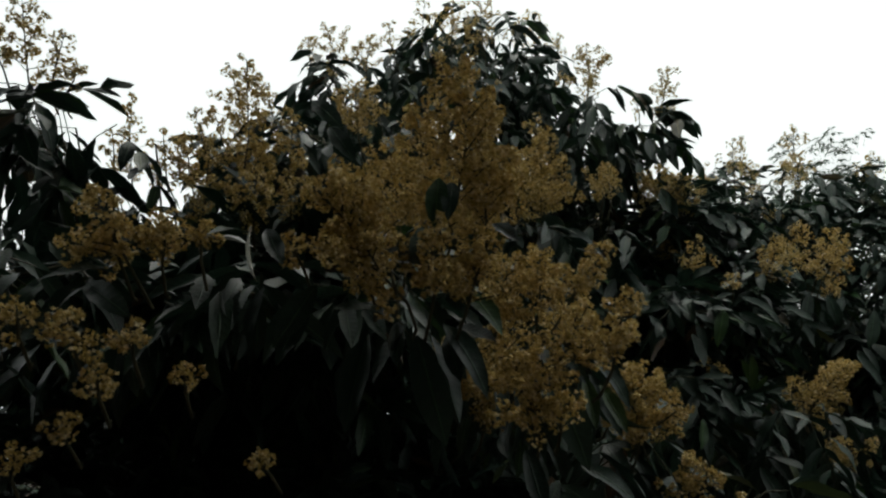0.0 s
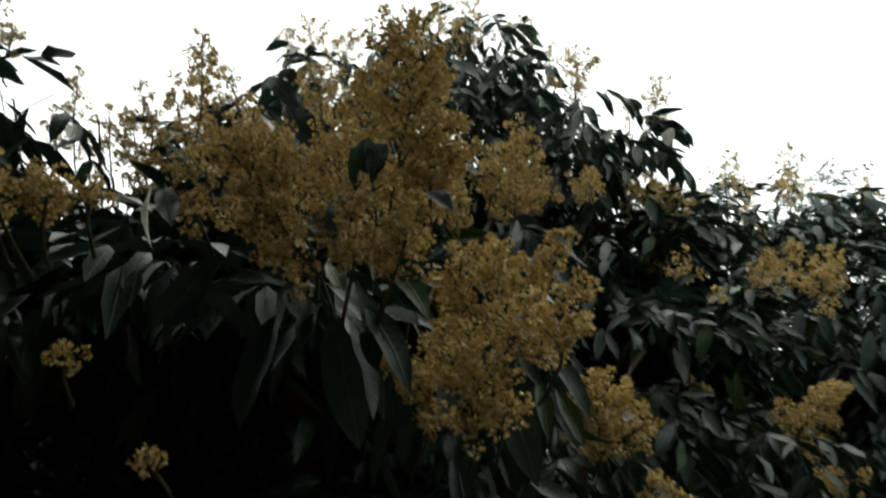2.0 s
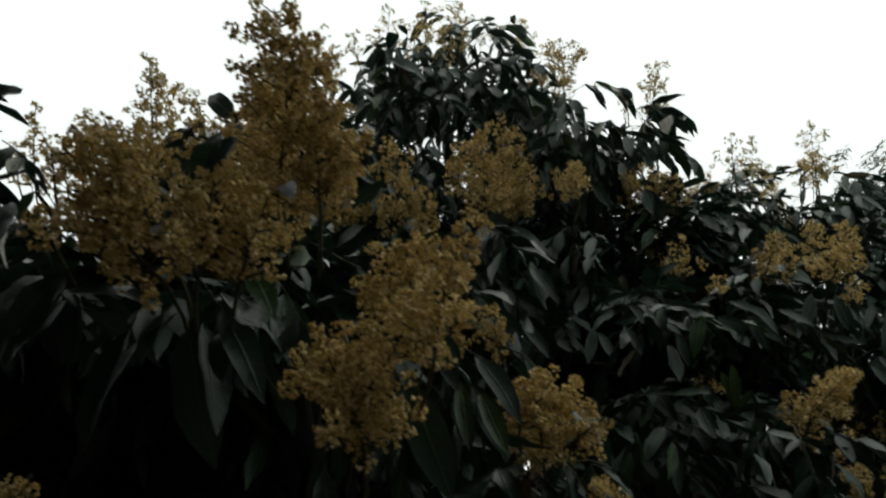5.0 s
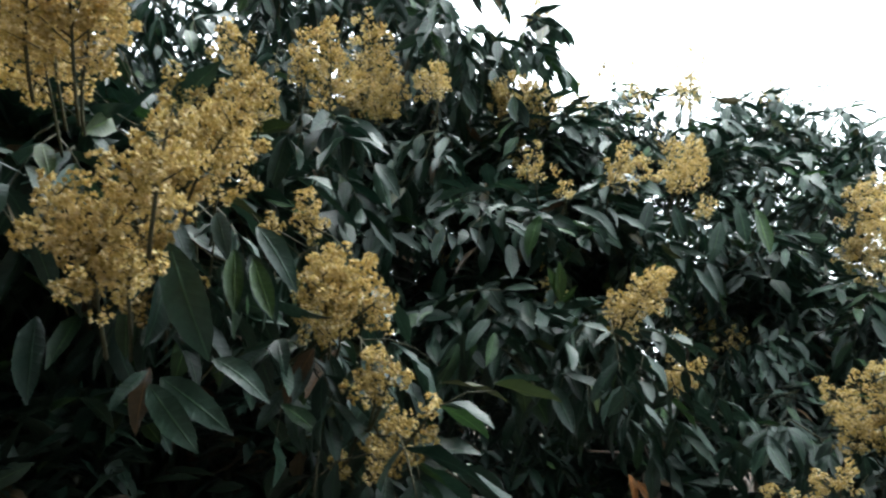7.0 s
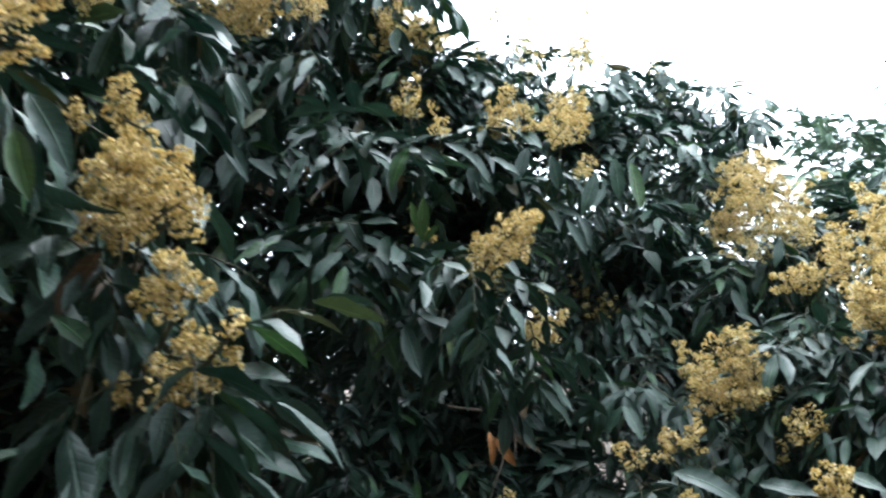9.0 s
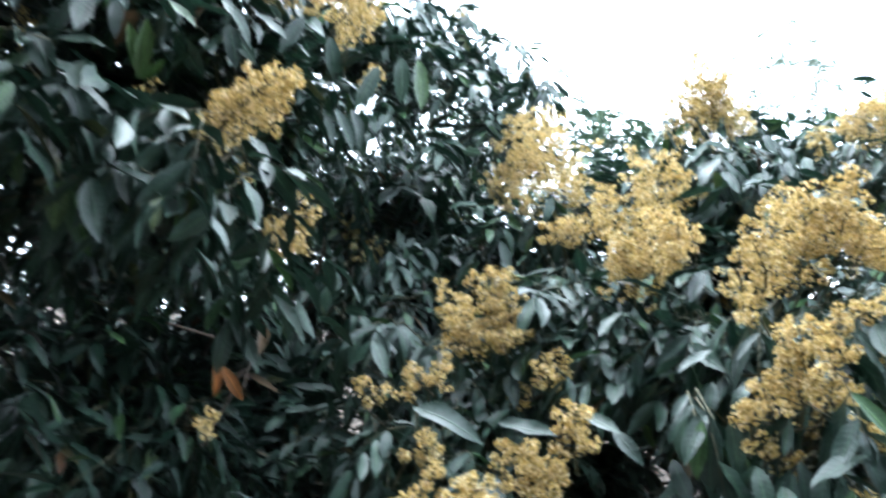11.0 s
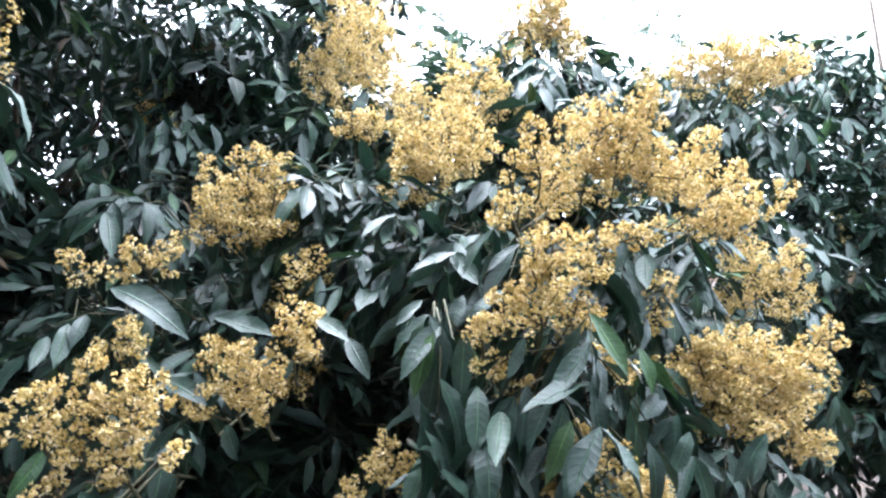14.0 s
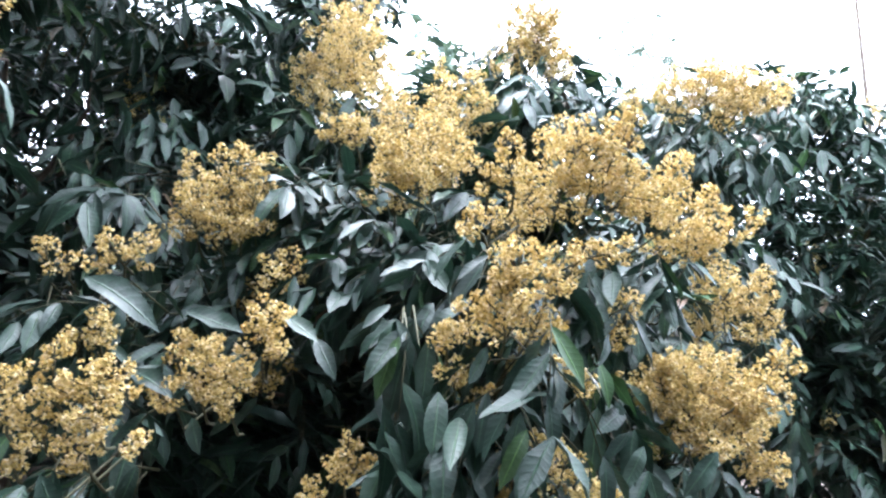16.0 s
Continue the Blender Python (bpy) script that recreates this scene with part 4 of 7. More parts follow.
H.spray(0.24, 2.64, 3.11, -0.71, -0.21, -0.67, 6, 0.12, 0.8)
H.spray(0.36, 2.65, 3.08, -0.84, -0.17, -0.52, 6, 0.12, 0.8)
H.spray(0.48, 2.66, 3.04, 0.74, -0.17, -0.66, 6, 0.12, 0.8)
H.spray(0.57, 2.69, 2.92, -0.71, -0.21, -0.67, 6, 0.12, 0.8)
H.spray(0.38, 2.79, 2.94, 0.58, -0.21, -0.78, 6, 0.12, 0.8)
H.spray(0.23, 2.68, 2.97, 0.58, -0.21, -0.78, 6, 0.12, 0.8)
H.spray(0.07, 2.71, 2.89, 0.58, -0.21, -0.78, 6, 0.12, 0.8)
H.spray(0.50, 2.73, 2.76, 0.32, -0.25, -0.91, 6, 0.12, 0.8)
H.spray(0.39, 2.77, 2.62, -0.84, -0.17, -0.52, 6, 0.12, 0.8)
H.spray(0.52, 2.69, 2.52, 0.32, -0.25, -0.91, 6, 0.12, 0.8)
H.spray(0.60, 2.63, 2.34, 0.32, -0.25, -0.91, 6, 0.12, 0.8)
H.spray(-0.09, 2.59, 2.58, -0.47, -0.25, -0.85, 6, 0.12, 0.8)
H.spray(-0.25, 2.33, 2.39, 0.58, -0.21, -0.78, 6, 0.12, 0.8)
H.spray(-0.38, 2.16, 2.27, 0.58, -0.21, -0.78, 6, 0.12, 0.8)
H.spray(-0.49, 1.98, 2.17, -0.47, -0.25, -0.85, 6, 0.12, 0.8)
H.spray(0.72, 2.62, 2.38, -0.71, -0.21, -0.67, 6, 0.12, 0.8)
H.spray(0.26, 2.74, 2.75, -0.71, -0.21, -0.67, 6, 0.12, 0.8)
H.spray(0.62, 2.67, 2.58, -0.08, -0.28, -0.96, 6, 0.12, 0.8)
H.spray(0.75, 2.50, 2.42, -0.84, -0.17, -0.52, 6, 0.12, 0.8)
H.spray(-0.47, 2.07, 2.30, -0.45, 0.05, -0.89, 6, 0.115, 0.8)
H.spray(-0.37, 2.08, 2.20, 0.72, -0.02, -0.69, 6, 0.115, 0.8)
H.spray(-0.29, 2.15, 2.33, -0.45, 0.05, -0.89, 6, 0.115, 0.8)
H.spray(-0.14, 2.07, 2.18, -0.69, 0.06, -0.72, 6, 0.115, 0.8)
H.spray(-0.08, 2.13, 2.35, -0.69, 0.06, -0.72, 6, 0.115, 0.8)
H.spray(-0.41, 2.01, 2.05, -0.08, 0.04, -1.00, 6, 0.115, 0.8)
H.spray(-0.26, 2.00, 2.04, -0.45, 0.05, -0.89, 6, 0.115, 0.8)
H.spray(0.03, 2.15, 2.19, -0.82, 0.07, -0.56, 6, 0.115, 0.8)
H.spray(0.10, 2.22, 2.35, -0.08, 0.04, -1.00, 6, 0.115, 0.8)
H.spray(0.10, 2.08, 2.03, -0.69, 0.06, -0.72, 6, 0.115, 0.8)
H.spray(-0.09, 2.00, 1.97, -0.08, 0.04, -1.00, 6, 0.115, 0.8)
H.spray(-0.49, 2.00, 2.14, -0.69, 0.06, -0.72, 6, 0.115, 0.8)
H.spray(0.34, 2.39, 2.43, 0.57, -0.01, -0.82, 6, 0.115, 0.8)
H.spray(0.41, 2.50, 2.36, -0.08, 0.04, -1.00, 6, 0.115, 0.8)
H.spray(0.46, 2.56, 2.56, 0.30, 0.01, -0.95, 6, 0.115, 0.8)
H.spray(0.58, 2.65, 2.56, -0.69, 0.06, -0.72, 6, 0.115, 0.8)
H.spray(0.16, 2.01, 1.86, 0.72, -0.02, -0.69, 6, 0.115, 0.8)
H.spray(0.27, 2.18, 1.96, -0.69, 0.06, -0.72, 6, 0.115, 0.8)
H.crown(0.2, 3.35, 2.1, 0.9, 0.75, 1.55, 320, 0.06, inner=0.5)
H.crown(-0.35, 2.6, 1.55, 0.65, 0.6, 1.1, 160, 0.05)
H.crown(0.5, 2.8, 1.5, 0.6, 0.5, 1.1, 150, 0.02)
H.finish()

# the dense tree that closes the middle of the view
B = Tree(1.5, 3.6, "dense dark longan tree with few small flower heads", 0.9, 0.1, hang=0.9, droops=1.15)
for x, y, z, r in ((0.8, 2.15, 1.10, 0.018), (1.05, 2.15, 0.90, 0.018), (1.6, 3.05, 1.60, 0.024), (2.2, 3.55, 1.50, 0.018), (1.0, 2.65, 1.60, 0.018), (0.95, 2.25, 0.70, 0.015)):
    B.limb(x, y, z, r)
B.hollow(0.51, 1.88, 1.06, 0.85, 1.85, 1.05, 0.13)
B.hollow(0.51, 2.19, 1.04, 0.95, 2.15, 1.01, 0.16)
B.hollow(1.15, 2.16, 1.40, 1.49, 2.15, 1.28, 0.10)
B.hollow(0.44, 1.95, 1.00, 0.99, 1.71, 0.98, 0.17)
B.hollow(0.38, 2.37, 0.99, 1.10, 2.06, 0.94, 0.20)
B.hollow(0.30, 2.83, 1.05, 1.25, 2.43, 0.98, 0.20)
B.hollow(1.13, 2.12, 1.28, 1.27, 2.00, 1.26, 0.19)
B.hollow(1.22, 2.20, 1.42, 1.60, 2.45, 1.58, 0.19)
B.hollow(1.20, 2.53, 1.32, 1.46, 2.29, 1.36, 0.20)
B.hollow(1.27, 2.42, 1.03, 1.39, 2.31, 1.08, 0.09)
B.hollow(1.28, 2.80, 1.34, 1.62, 2.48, 1.48, 0.17)
B.hollow(1.33, 3.16, 1.40, 1.73, 2.78, 1.56, 0.17)
B.hollow(1.08, 1.91, 1.43, 1.38, 1.90, 1.32, 0.07)
B.hollow(1.29, 2.49, 1.50, 1.70, 2.47, 1.34, 0.13)
B.hollow(0.49, 1.70, 1.52, 1.03, 1.65, 1.48, 0.09)
B.hollow(0.49, 1.95, 1.57, 1.13, 1.89, 1.52, 0.10)
B.hollow(0.49, 2.20, 1.62, 1.22, 2.13, 1.56, 0.12)
B.hollow(0.50, 2.39, 1.65, 1.30, 2.32, 1.59, 0.13)
B.hollow(0.95, 2.10, 0.80, 1.10, 2.40, 0.85, 0.26)
B.panicle(0.82, 2.28, 2.11, 0.82, 2.25, 2.22, 0.177, leaves=4, coarse=1.3)
B.panicle(1.20, 2.84, 2.29, 1.20, 2.80, 2.43, 0.196, leaves=4, coarse=1.6, airy=True)
B.panicle(1.17, 2.44, 2.22, 1.18, 2.41, 2.37, 0.106, leaves=4, coarse=1.6, airy=True)
B.panicle(1.42, 2.84, 2.27, 1.43, 2.80, 2.42, 0.172, leaves=4, coarse=1.6, airy=True)
B.panicle(1.63, 2.83, 2.28, 1.65, 2.79, 2.44, 0.196, leaves=4, coarse=1.6, airy=True)
B.panicle(1.29, 2.25, 1.80, 1.35, 2.20, 1.94, 0.113, leaves=4, coarse=1.3)
B.panicle(1.16, 2.25, 1.81, 1.17, 2.22, 1.92, 0.113, leaves=4, coarse=1.3)
B.panicle(0.81, 2.05, 1.79, 0.82, 2.02, 1.91, 0.086, leaves=4, coarse=1.3)
B.panicle(0.90, 1.71, 1.39, 0.99, 1.68, 1.48, 0.082, leaves=4, coarse=1.15)
B.spray(0.63, 1.80, 1.65, 0.26, -0.66, -0.71, 6, 0.11, 0.4, single=True)
B.spray(0.73, 1.88, 1.65, 0.66, -0.44, -0.62, 6, 0.11, 0.4, single=True)
B.spray(1.02, 2.15, 1.78, 0.45, -0.53, -0.72, 6, 0.11, 0.4, single=True)
B.spray(0.62, 1.83, 1.46, 0.55, -0.64, -0.53, 6, 0.11, 0.4, single=True)
B.spray(0.70, 1.85, 1.38, 0.56, -0.47, -0.69, 6, 0.11, 0.4, single=True)
B.spray(0.93, 1.86, 1.35, 0.32, -0.46, -0.83, 6, 0.11, 0.5, single=True)
B.panicle(0.77, 2.35, 2.07, 0.79, 2.32, 2.23, 0.091, leaves=3, coarse=1.3)
B.panicle(0.88, 2.28, 2.04, 0.90, 2.25, 2.19, 0.141, leaves=4, coarse=1.3)
B.panicle(0.83, 2.36, 1.90, 0.84, 2.33, 2.04, 0.072, leaves=3, coarse=1.3)
B.panicle(0.86, 1.94, 1.72, 0.87, 1.93, 1.77, 0.058, leaves=4, coarse=1.15)
B.panicle(1.01, 2.06, 1.76, 1.08, 2.03, 1.89, 0.093, leaves=4, coarse=1.15)
B.panicle(1.18, 2.05, 1.74, 1.25, 2.02, 1.89, 0.124, leaves=4, coarse=1.15)
B.panicle(1.67, 2.92, 2.34, 1.68, 2.89, 2.48, 0.142, leaves=4, coarse=1.6, airy=True)
B.panicle(0.89, 1.72, 1.34, 0.91, 1.70, 1.44, 0.072, leaves=3, coarse=1.15)
B.panicle(0.93, 1.70, 1.43, 1.01, 1.69, 1.48, 0.060, coarse=1.15)
B.spray(0.59, 1.72, 1.45, -0.67, -0.64, -0.39, 6, 0.11, 0.35, single=True)
B.spray(0.70, 2.05, 1.45, 0.21, -0.84, -0.49, 6, 0.11, 0.4, single=True)
B.spray(0.89, 1.99, 1.39, 0.61, -0.65, -0.45, 6, 0.13, 0.6, single=True)
B.spray(0.87, 2.12, 1.53, -0.00, -0.83, 0.55, 4, 0.11, 0.35, single=True)
B.spray(0.48, 2.12, 1.70, -0.51, -0.55, -0.65, 6, 0.12, 0.9, single=True)
B.spray(0.41, 2.12, 1.72, 0.26, -0.46, -0.85, 4, 0.12, 0.9, single=True)
B.spray(0.76, 2.18, 1.76, 0.40, -0.76, -0.51, 6, 0.11, 0.5, single=True)
B.spray(1.10, 2.36, 1.80, 0.33, -0.60, -0.73, 6, 0.11, 0.5, single=True)
B.spray(0.97, 2.01, 1.28, 0.23, -0.26, -0.94, 6, 0.12, 0.9, single=True)
B.spray(1.14, 2.17, 1.18, 0.44, -0.42, -0.79, 6, 0.12, 0.8, single=True)
B.spray(0.70, 2.10, 1.19, -0.09, -0.12, -0.99, 4, 0.12, 1.0, single=True)
B.spray(0.55, 2.17, 1.39, 0.14, -0.73, -0.67, 6, 0.11, 0.5)
B.spray(0.76, 2.12, 1.34, 0.14, -0.73, -0.67, 6, 0.11, 0.5)
B.spray(0.64, 2.23, 1.30, -0.53, -0.64, -0.56, 6, 0.11, 0.5)
B.spray(0.84, 2.18, 1.24, 0.35, -0.69, -0.64, 6, 0.11, 0.5)
B.spray(0.95, 2.19, 1.14, -0.53, -0.64, -0.56, 6, 0.11, 0.5)
B.spray(1.42, 2.47, 1.09, 0.14, -0.73, -0.67, 6, 0.11, 0.5)
B.spray(1.52, 2.37, 1.05, -0.67, -0.56, -0.49, 6, 0.11, 0.5)
B.spray(1.36, 2.41, 1.45, -0.10, -0.74, -0.67, 6, 0.11, 0.5)
B.spray(1.55, 2.62, 1.34, -0.67, -0.56, -0.49, 6, 0.11, 0.5)
B.spray(0.89, 2.40, 1.68, 0.51, -0.63, -0.59, 6, 0.11, 0.5)
B.spray(0.60, 2.38, 1.88, 0.14, -0.73, -0.67, 6, 0.11, 0.5)
B.spray(0.48, 2.36, 2.01, 0.14, -0.73, -0.67, 6, 0.11, 0.5)
B.spray(0.40, 2.35, 2.07, -0.10, -0.74, -0.67, 6, 0.11, 0.5)
B.spray(0.33, 2.27, 2.03, 0.35, -0.69, -0.64, 6, 0.11, 0.5)
B.spray(0.68, 2.61, 2.22, -0.10, -0.74, -0.67, 6, 0.11, 0.5)
B.spray(1.10, 2.69, 2.16, -0.67, -0.56, -0.49, 6, 0.11, 0.5)
B.spray(1.34, 2.86, 2.26, -0.10, -0.74, -0.67, 6, 0.11, 0.5)
B.spray(1.06, 2.43, 1.95, 0.51, -0.63, -0.59, 6, 0.11, 0.5)
B.spray(1.47, 2.87, 2.18, -0.67, -0.56, -0.49, 6, 0.11, 0.5)
B.spray(1.86, 3.03, 2.25, 0.14, -0.73, -0.67, 6, 0.11, 0.5)
B.spray(2.11, 3.11, 2.26, -0.67, -0.56, -0.49, 6, 0.11, 0.5)
B.spray(2.28, 3.11, 2.18, -0.67, -0.56, -0.49, 6, 0.11, 0.5)
B.spray(2.45, 3.11, 2.11, -0.67, -0.56, -0.49, 6, 0.11, 0.5)
B.spray(2.52, 3.14, 1.98, -0.33, -0.70, -0.63, 6, 0.11, 0.5)
B.spray(2.20, 2.96, 1.95, 0.51, -0.63, -0.59, 6, 0.11, 0.5)
B.spray(1.86, 2.88, 1.95, 0.35, -0.69, -0.64, 6, 0.11, 0.5)
B.spray(1.59, 2.74, 1.77, -0.33, -0.70, -0.63, 6, 0.11, 0.5)
B.spray(1.26, 2.57, 1.71, -0.53, -0.64, -0.56, 6, 0.11, 0.5)
B.spray(0.81, 2.63, 2.09, -0.10, -0.74, -0.67, 6, 0.11, 0.5)
B.spray(0.71, 2.40, 1.71, 0.14, -0.73, -0.67, 6, 0.11, 0.5)
B.spray(1.23, 2.95, 2.36, 0.77, -0.49, -0.41, 6, 0.11, 0.6)
B.spray(1.38, 2.93, 2.39, 0.52, -0.66, -0.54, 6, 0.11, 0.6)
B.spray(1.55, 3.02, 2.39, 0.77, -0.49, -0.41, 6, 0.11, 0.6)
B.spray(1.72, 3.01, 2.40, -0.67, -0.60, -0.44, 6, 0.11, 0.6)
B.spray(1.94, 3.09, 2.40, 0.77, -0.49, -0.41, 6, 0.11, 0.6)
B.spray(2.12, 3.08, 2.39, 0.77, -0.49, -0.41, 6, 0.11, 0.6)
B.spray(2.29, 3.08, 2.35, -0.88, -0.39, -0.27, 6, 0.11, 0.6)
B.spray(2.44, 3.08, 2.31, -0.67, -0.60, -0.44, 6, 0.11, 0.6)
B.spray(2.56, 3.08, 2.23, -0.95, -0.27, -0.17, 6, 0.11, 0.6)
B.spray(1.06, 2.88, 2.26, -0.67, -0.60, -0.44, 6, 0.11, 0.6)
B.spray(1.77, 2.93, 2.25, 0.87, -0.37, -0.32, 6, 0.11, 0.6)
B.spray(2.15, 3.01, 2.24, -0.67, -0.60, -0.44, 6, 0.11, 0.6)
B.spray(1.44, 2.95, 2.28, 0.87, -0.37, -0.32, 6, 0.11, 0.6)
B.spray(2.42, 3.01, 2.15, -0.95, -0.27, -0.17, 6, 0.11, 0.6)
B.panicle(1.43, 2.94, 2.34, 1.46, 2.89, 2.58, 0.119, leaves=3, coarse=1.6, airy=True)
B.panicle(1.61, 2.93, 2.33, 1.62, 2.90, 2.46, 0.142, leaves=3, coarse=1.6, airy=True)
B.panicle(1.72, 3.00, 2.45, 1.74, 2.96, 2.64, 0.147, leaves=2, coarse=1.6, airy=True)
B.panicle(2.11, 3.09, 2.36, 2.14, 3.06, 2.51, 0.127, leaves=2, coarse=1.6, airy=True)
B.panicle(1.36, 2.44, 1.86, 1.36, 2.42, 2.03, 0.131, leaves=3, coarse=1.3)
B.panicle(1.43, 2.42, 1.74, 1.43, 2.41, 1.82, 0.098, leaves=4, coarse=1.3)
B.panicle(1.08, 2.07, 1.22, 1.14, 2.07, 1.27, 0.085, coarse=1.15)
B.panicle(1.11, 2.08, 1.23, 1.16, 2.06, 1.28, 0.06, leaves=2, coarse=1.15)
B.panicle(0.94, 1.79, 1.38, 0.90, 1.80, 1.46, 0.058, leaves=3)
B.panicle(0.94, 1.78, 1.40, 1.02, 1.73, 1.49, 0.058, leaves=3)
B.panicle(1.02, 1.88, 1.22, 1.10, 1.83, 1.28, 0.063, leaves=4)
B.panicle(1.00, 2.02, 1.35, 1.01, 2.01, 1.39, 0.046, leaves=3, coarse=1.15)
B.panicle(0.92, 1.77, 0.90, 0.92, 1.77, 0.93, 0.045, leaves=4)
B.panicle(1.89, 3.37, 1.31, 1.88, 3.35, 1.45, 0.172, leaves=3, coarse=1.6)
B.spray(0.74, 3.01, 0.99, -0.47, 0.52, -0.71, 7, 0.11, 0.8)
B.spray(0.66, 2.84, 0.90, -0.61, 0.54, -0.58, 7, 0.11, 0.8)
B.spray(0.79, 2.88, 0.87, 0.19, 0.24, -0.95, 7, 0.11, 0.8)
B.spray(0.94, 3.03, 0.92, -0.21, 0.43, -0.88, 7, 0.11, 0.8)
B.spray(1.07, 3.06, 1.00, 0.83, -0.27, -0.50, 7, 0.11, 0.8)
B.spray(0.64, 2.75, 0.78, -0.61, 0.54, -0.58, 7, 0.11, 0.8)
B.spray(0.75, 2.81, 0.74, -0.47, 0.52, -0.71, 7, 0.11, 0.8)
B.spray(0.87, 2.85, 0.77, 0.19, 0.24, -0.95, 7, 0.11, 0.8)
B.spray(1.01, 2.88, 0.82, 0.74, -0.17, -0.65, 7, 0.11, 0.8)
B.spray(0.69, 2.74, 0.63, -0.47, 0.52, -0.71, 7, 0.11, 0.8)
B.spray(0.82, 2.67, 0.64, -0.61, 0.54, -0.58, 7, 0.11, 0.8)
B.spray(0.94, 2.71, 0.69, 0.83, -0.27, -0.50, 7, 0.11, 0.8)
B.spray(1.06, 2.75, 0.74, 0.19, 0.24, -0.95, 7, 0.11, 0.8)
B.panicle(1.85, 3.56, 1.44, 1.90, 3.51, 1.60, 0.179, leaves=4, coarse=1.6)
B.spray(1.63, 2.94, 1.25, 0.01, -0.44, -0.90, 5, 0.12, 0.9, single=True)
B.spray(1.46, 2.78, 1.46, -0.05, -0.34, -0.94, 4, 0.13, 1.0, single=True)
B.spray(1.57, 3.08, 1.66, -0.05, -0.34, -0.94, 4, 0.13, 1.0, single=True)
B.spray(1.52, 3.42, 0.91, -0.25, -0.08, -0.96, 6, 0.11, 0.8)
B.spray(1.62, 3.46, 0.97, -0.43, 0.12, -0.90, 6, 0.11, 0.8)
B.spray(1.72, 3.38, 0.95, 0.39, -0.63, -0.67, 6, 0.11, 0.8)
B.spray(1.82, 3.29, 0.93, -0.25, -0.08, -0.96, 6, 0.11, 0.8)
B.spray(1.57, 3.38, 0.78, 0.51, -0.69, -0.52, 6, 0.11, 0.8)
B.spray(1.70, 3.40, 0.80, 0.51, -0.69, -0.52, 6, 0.11, 0.8)
B.spray(1.52, 3.68, 1.04, -0.53, 0.26, -0.80, 6, 0.11, 0.8)
B.spray(1.88, 3.35, 1.20, 0.22, -0.51, -0.84, 6, 0.11, 0.8)
B.spray(1.97, 3.27, 1.14, 0.39, -0.63, -0.67, 6, 0.11, 0.8)
B.spray(1.94, 3.43, 1.37, -0.02, -0.31, -0.95, 6, 0.11, 0.8)
B.spray(2.10, 3.42, 1.49, -0.02, -0.31, -0.95, 6, 0.11, 0.8)
B.spray(2.20, 3.32, 1.47, -0.53, 0.26, -0.80, 6, 0.11, 0.8)
B.spray(2.13, 3.38, 1.69, -0.43, 0.12, -0.90, 6, 0.11, 0.8)
B.spray(1.99, 3.50, 1.69, -0.53, 0.26, -0.80, 6, 0.11, 0.8)
B.spray(2.21, 3.30, 1.80, -0.43, 0.12, -0.90, 6, 0.11, 0.8)
B.spray(2.27, 3.25, 1.91, 0.22, -0.51, -0.84, 6, 0.11, 0.8)
B.spray(1.78, 3.42, 1.70, -0.53, 0.26, -0.80, 6, 0.11, 0.8)
B.spray(1.57, 3.62, 1.42, 0.39, -0.63, -0.67, 6, 0.11, 0.8)
B.spray(1.47, 3.71, 1.55, -0.25, -0.08, -0.96, 6, 0.11, 0.8)
B.spray(1.60, 4.03, 1.79, -0.28, 0.48, -0.83, 7, 0.1, 0.8)
B.spray(1.55, 4.51, 1.48, 0.69, -0.39, -0.61, 7, 0.1, 0.8)
B.spray(2.15, 3.65, 1.83, -0.13, 0.38, -0.92, 7, 0.1, 0.8)
B.spray(1.52, 3.96, 1.75, 0.75, -0.48, -0.47, 7, 0.1, 0.8)
B.spray(2.39, 3.68, 1.23, -0.24, 0.45, -0.86, 7, 0.1, 0.8)
B.spray(1.82, 4.13, 1.29, 0.72, -0.43, -0.55, 7, 0.1, 0.8)
B.spray(2.26, 3.60, 2.01, 0.58, -0.24, -0.78, 7, 0.1, 0.8)
B.spray(1.88, 3.84, 1.79, -0.35, 0.52, -0.78, 7, 0.1, 0.8)
B.spray(2.44, 3.43, 1.19, -0.09, 0.35, -0.93, 7, 0.1, 0.8)
B.spray(2.45, 3.68, 1.52, 0.72, -0.43, -0.55, 7, 0.1, 0.8)
B.spray(1.95, 3.89, 1.56, 0.16, 0.16, -0.97, 7, 0.1, 0.8)
B.spray(1.62, 4.36, 1.61, -0.38, 0.54, -0.75, 7, 0.1, 0.8)
B.spray(1.51, 4.05, 1.20, 0.36, -0.02, -0.93, 7, 0.1, 0.8)
B.spray(1.97, 4.19, 1.68, -0.24, 0.45, -0.86, 7, 0.1, 0.8)
B.spray(1.82, 4.03, 1.77, -0.13, 0.38, -0.92, 7, 0.1, 0.8)
B.spray(1.82, 3.80, 1.16, 0.41, -0.06, -0.91, 7, 0.1, 0.8)
B.spray(2.15, 3.27, 1.90, -0.20, 0.43, -0.88, 7, 0.1, 0.8)
B.spray(2.15, 3.43, 1.39, -0.04, 0.31, -0.95, 7, 0.1, 0.8)
B.spray(1.57, 3.80, 1.38, 0.61, -0.28, -0.74, 7, 0.1, 0.8)
B.spray(2.47, 3.56, 1.08, 0.75, -0.49, -0.44, 7, 0.1, 0.8)
B.spray(1.48, 4.61, 1.60, 0.67, -0.36, -0.64, 7, 0.1, 0.8)
B.spray(1.96, 3.93, 0.96, 0.70, -0.40, -0.59, 7, 0.1, 0.8)
B.spray(1.68, 4.01, 1.72, -0.30, 0.49, -0.82, 7, 0.1, 0.8)
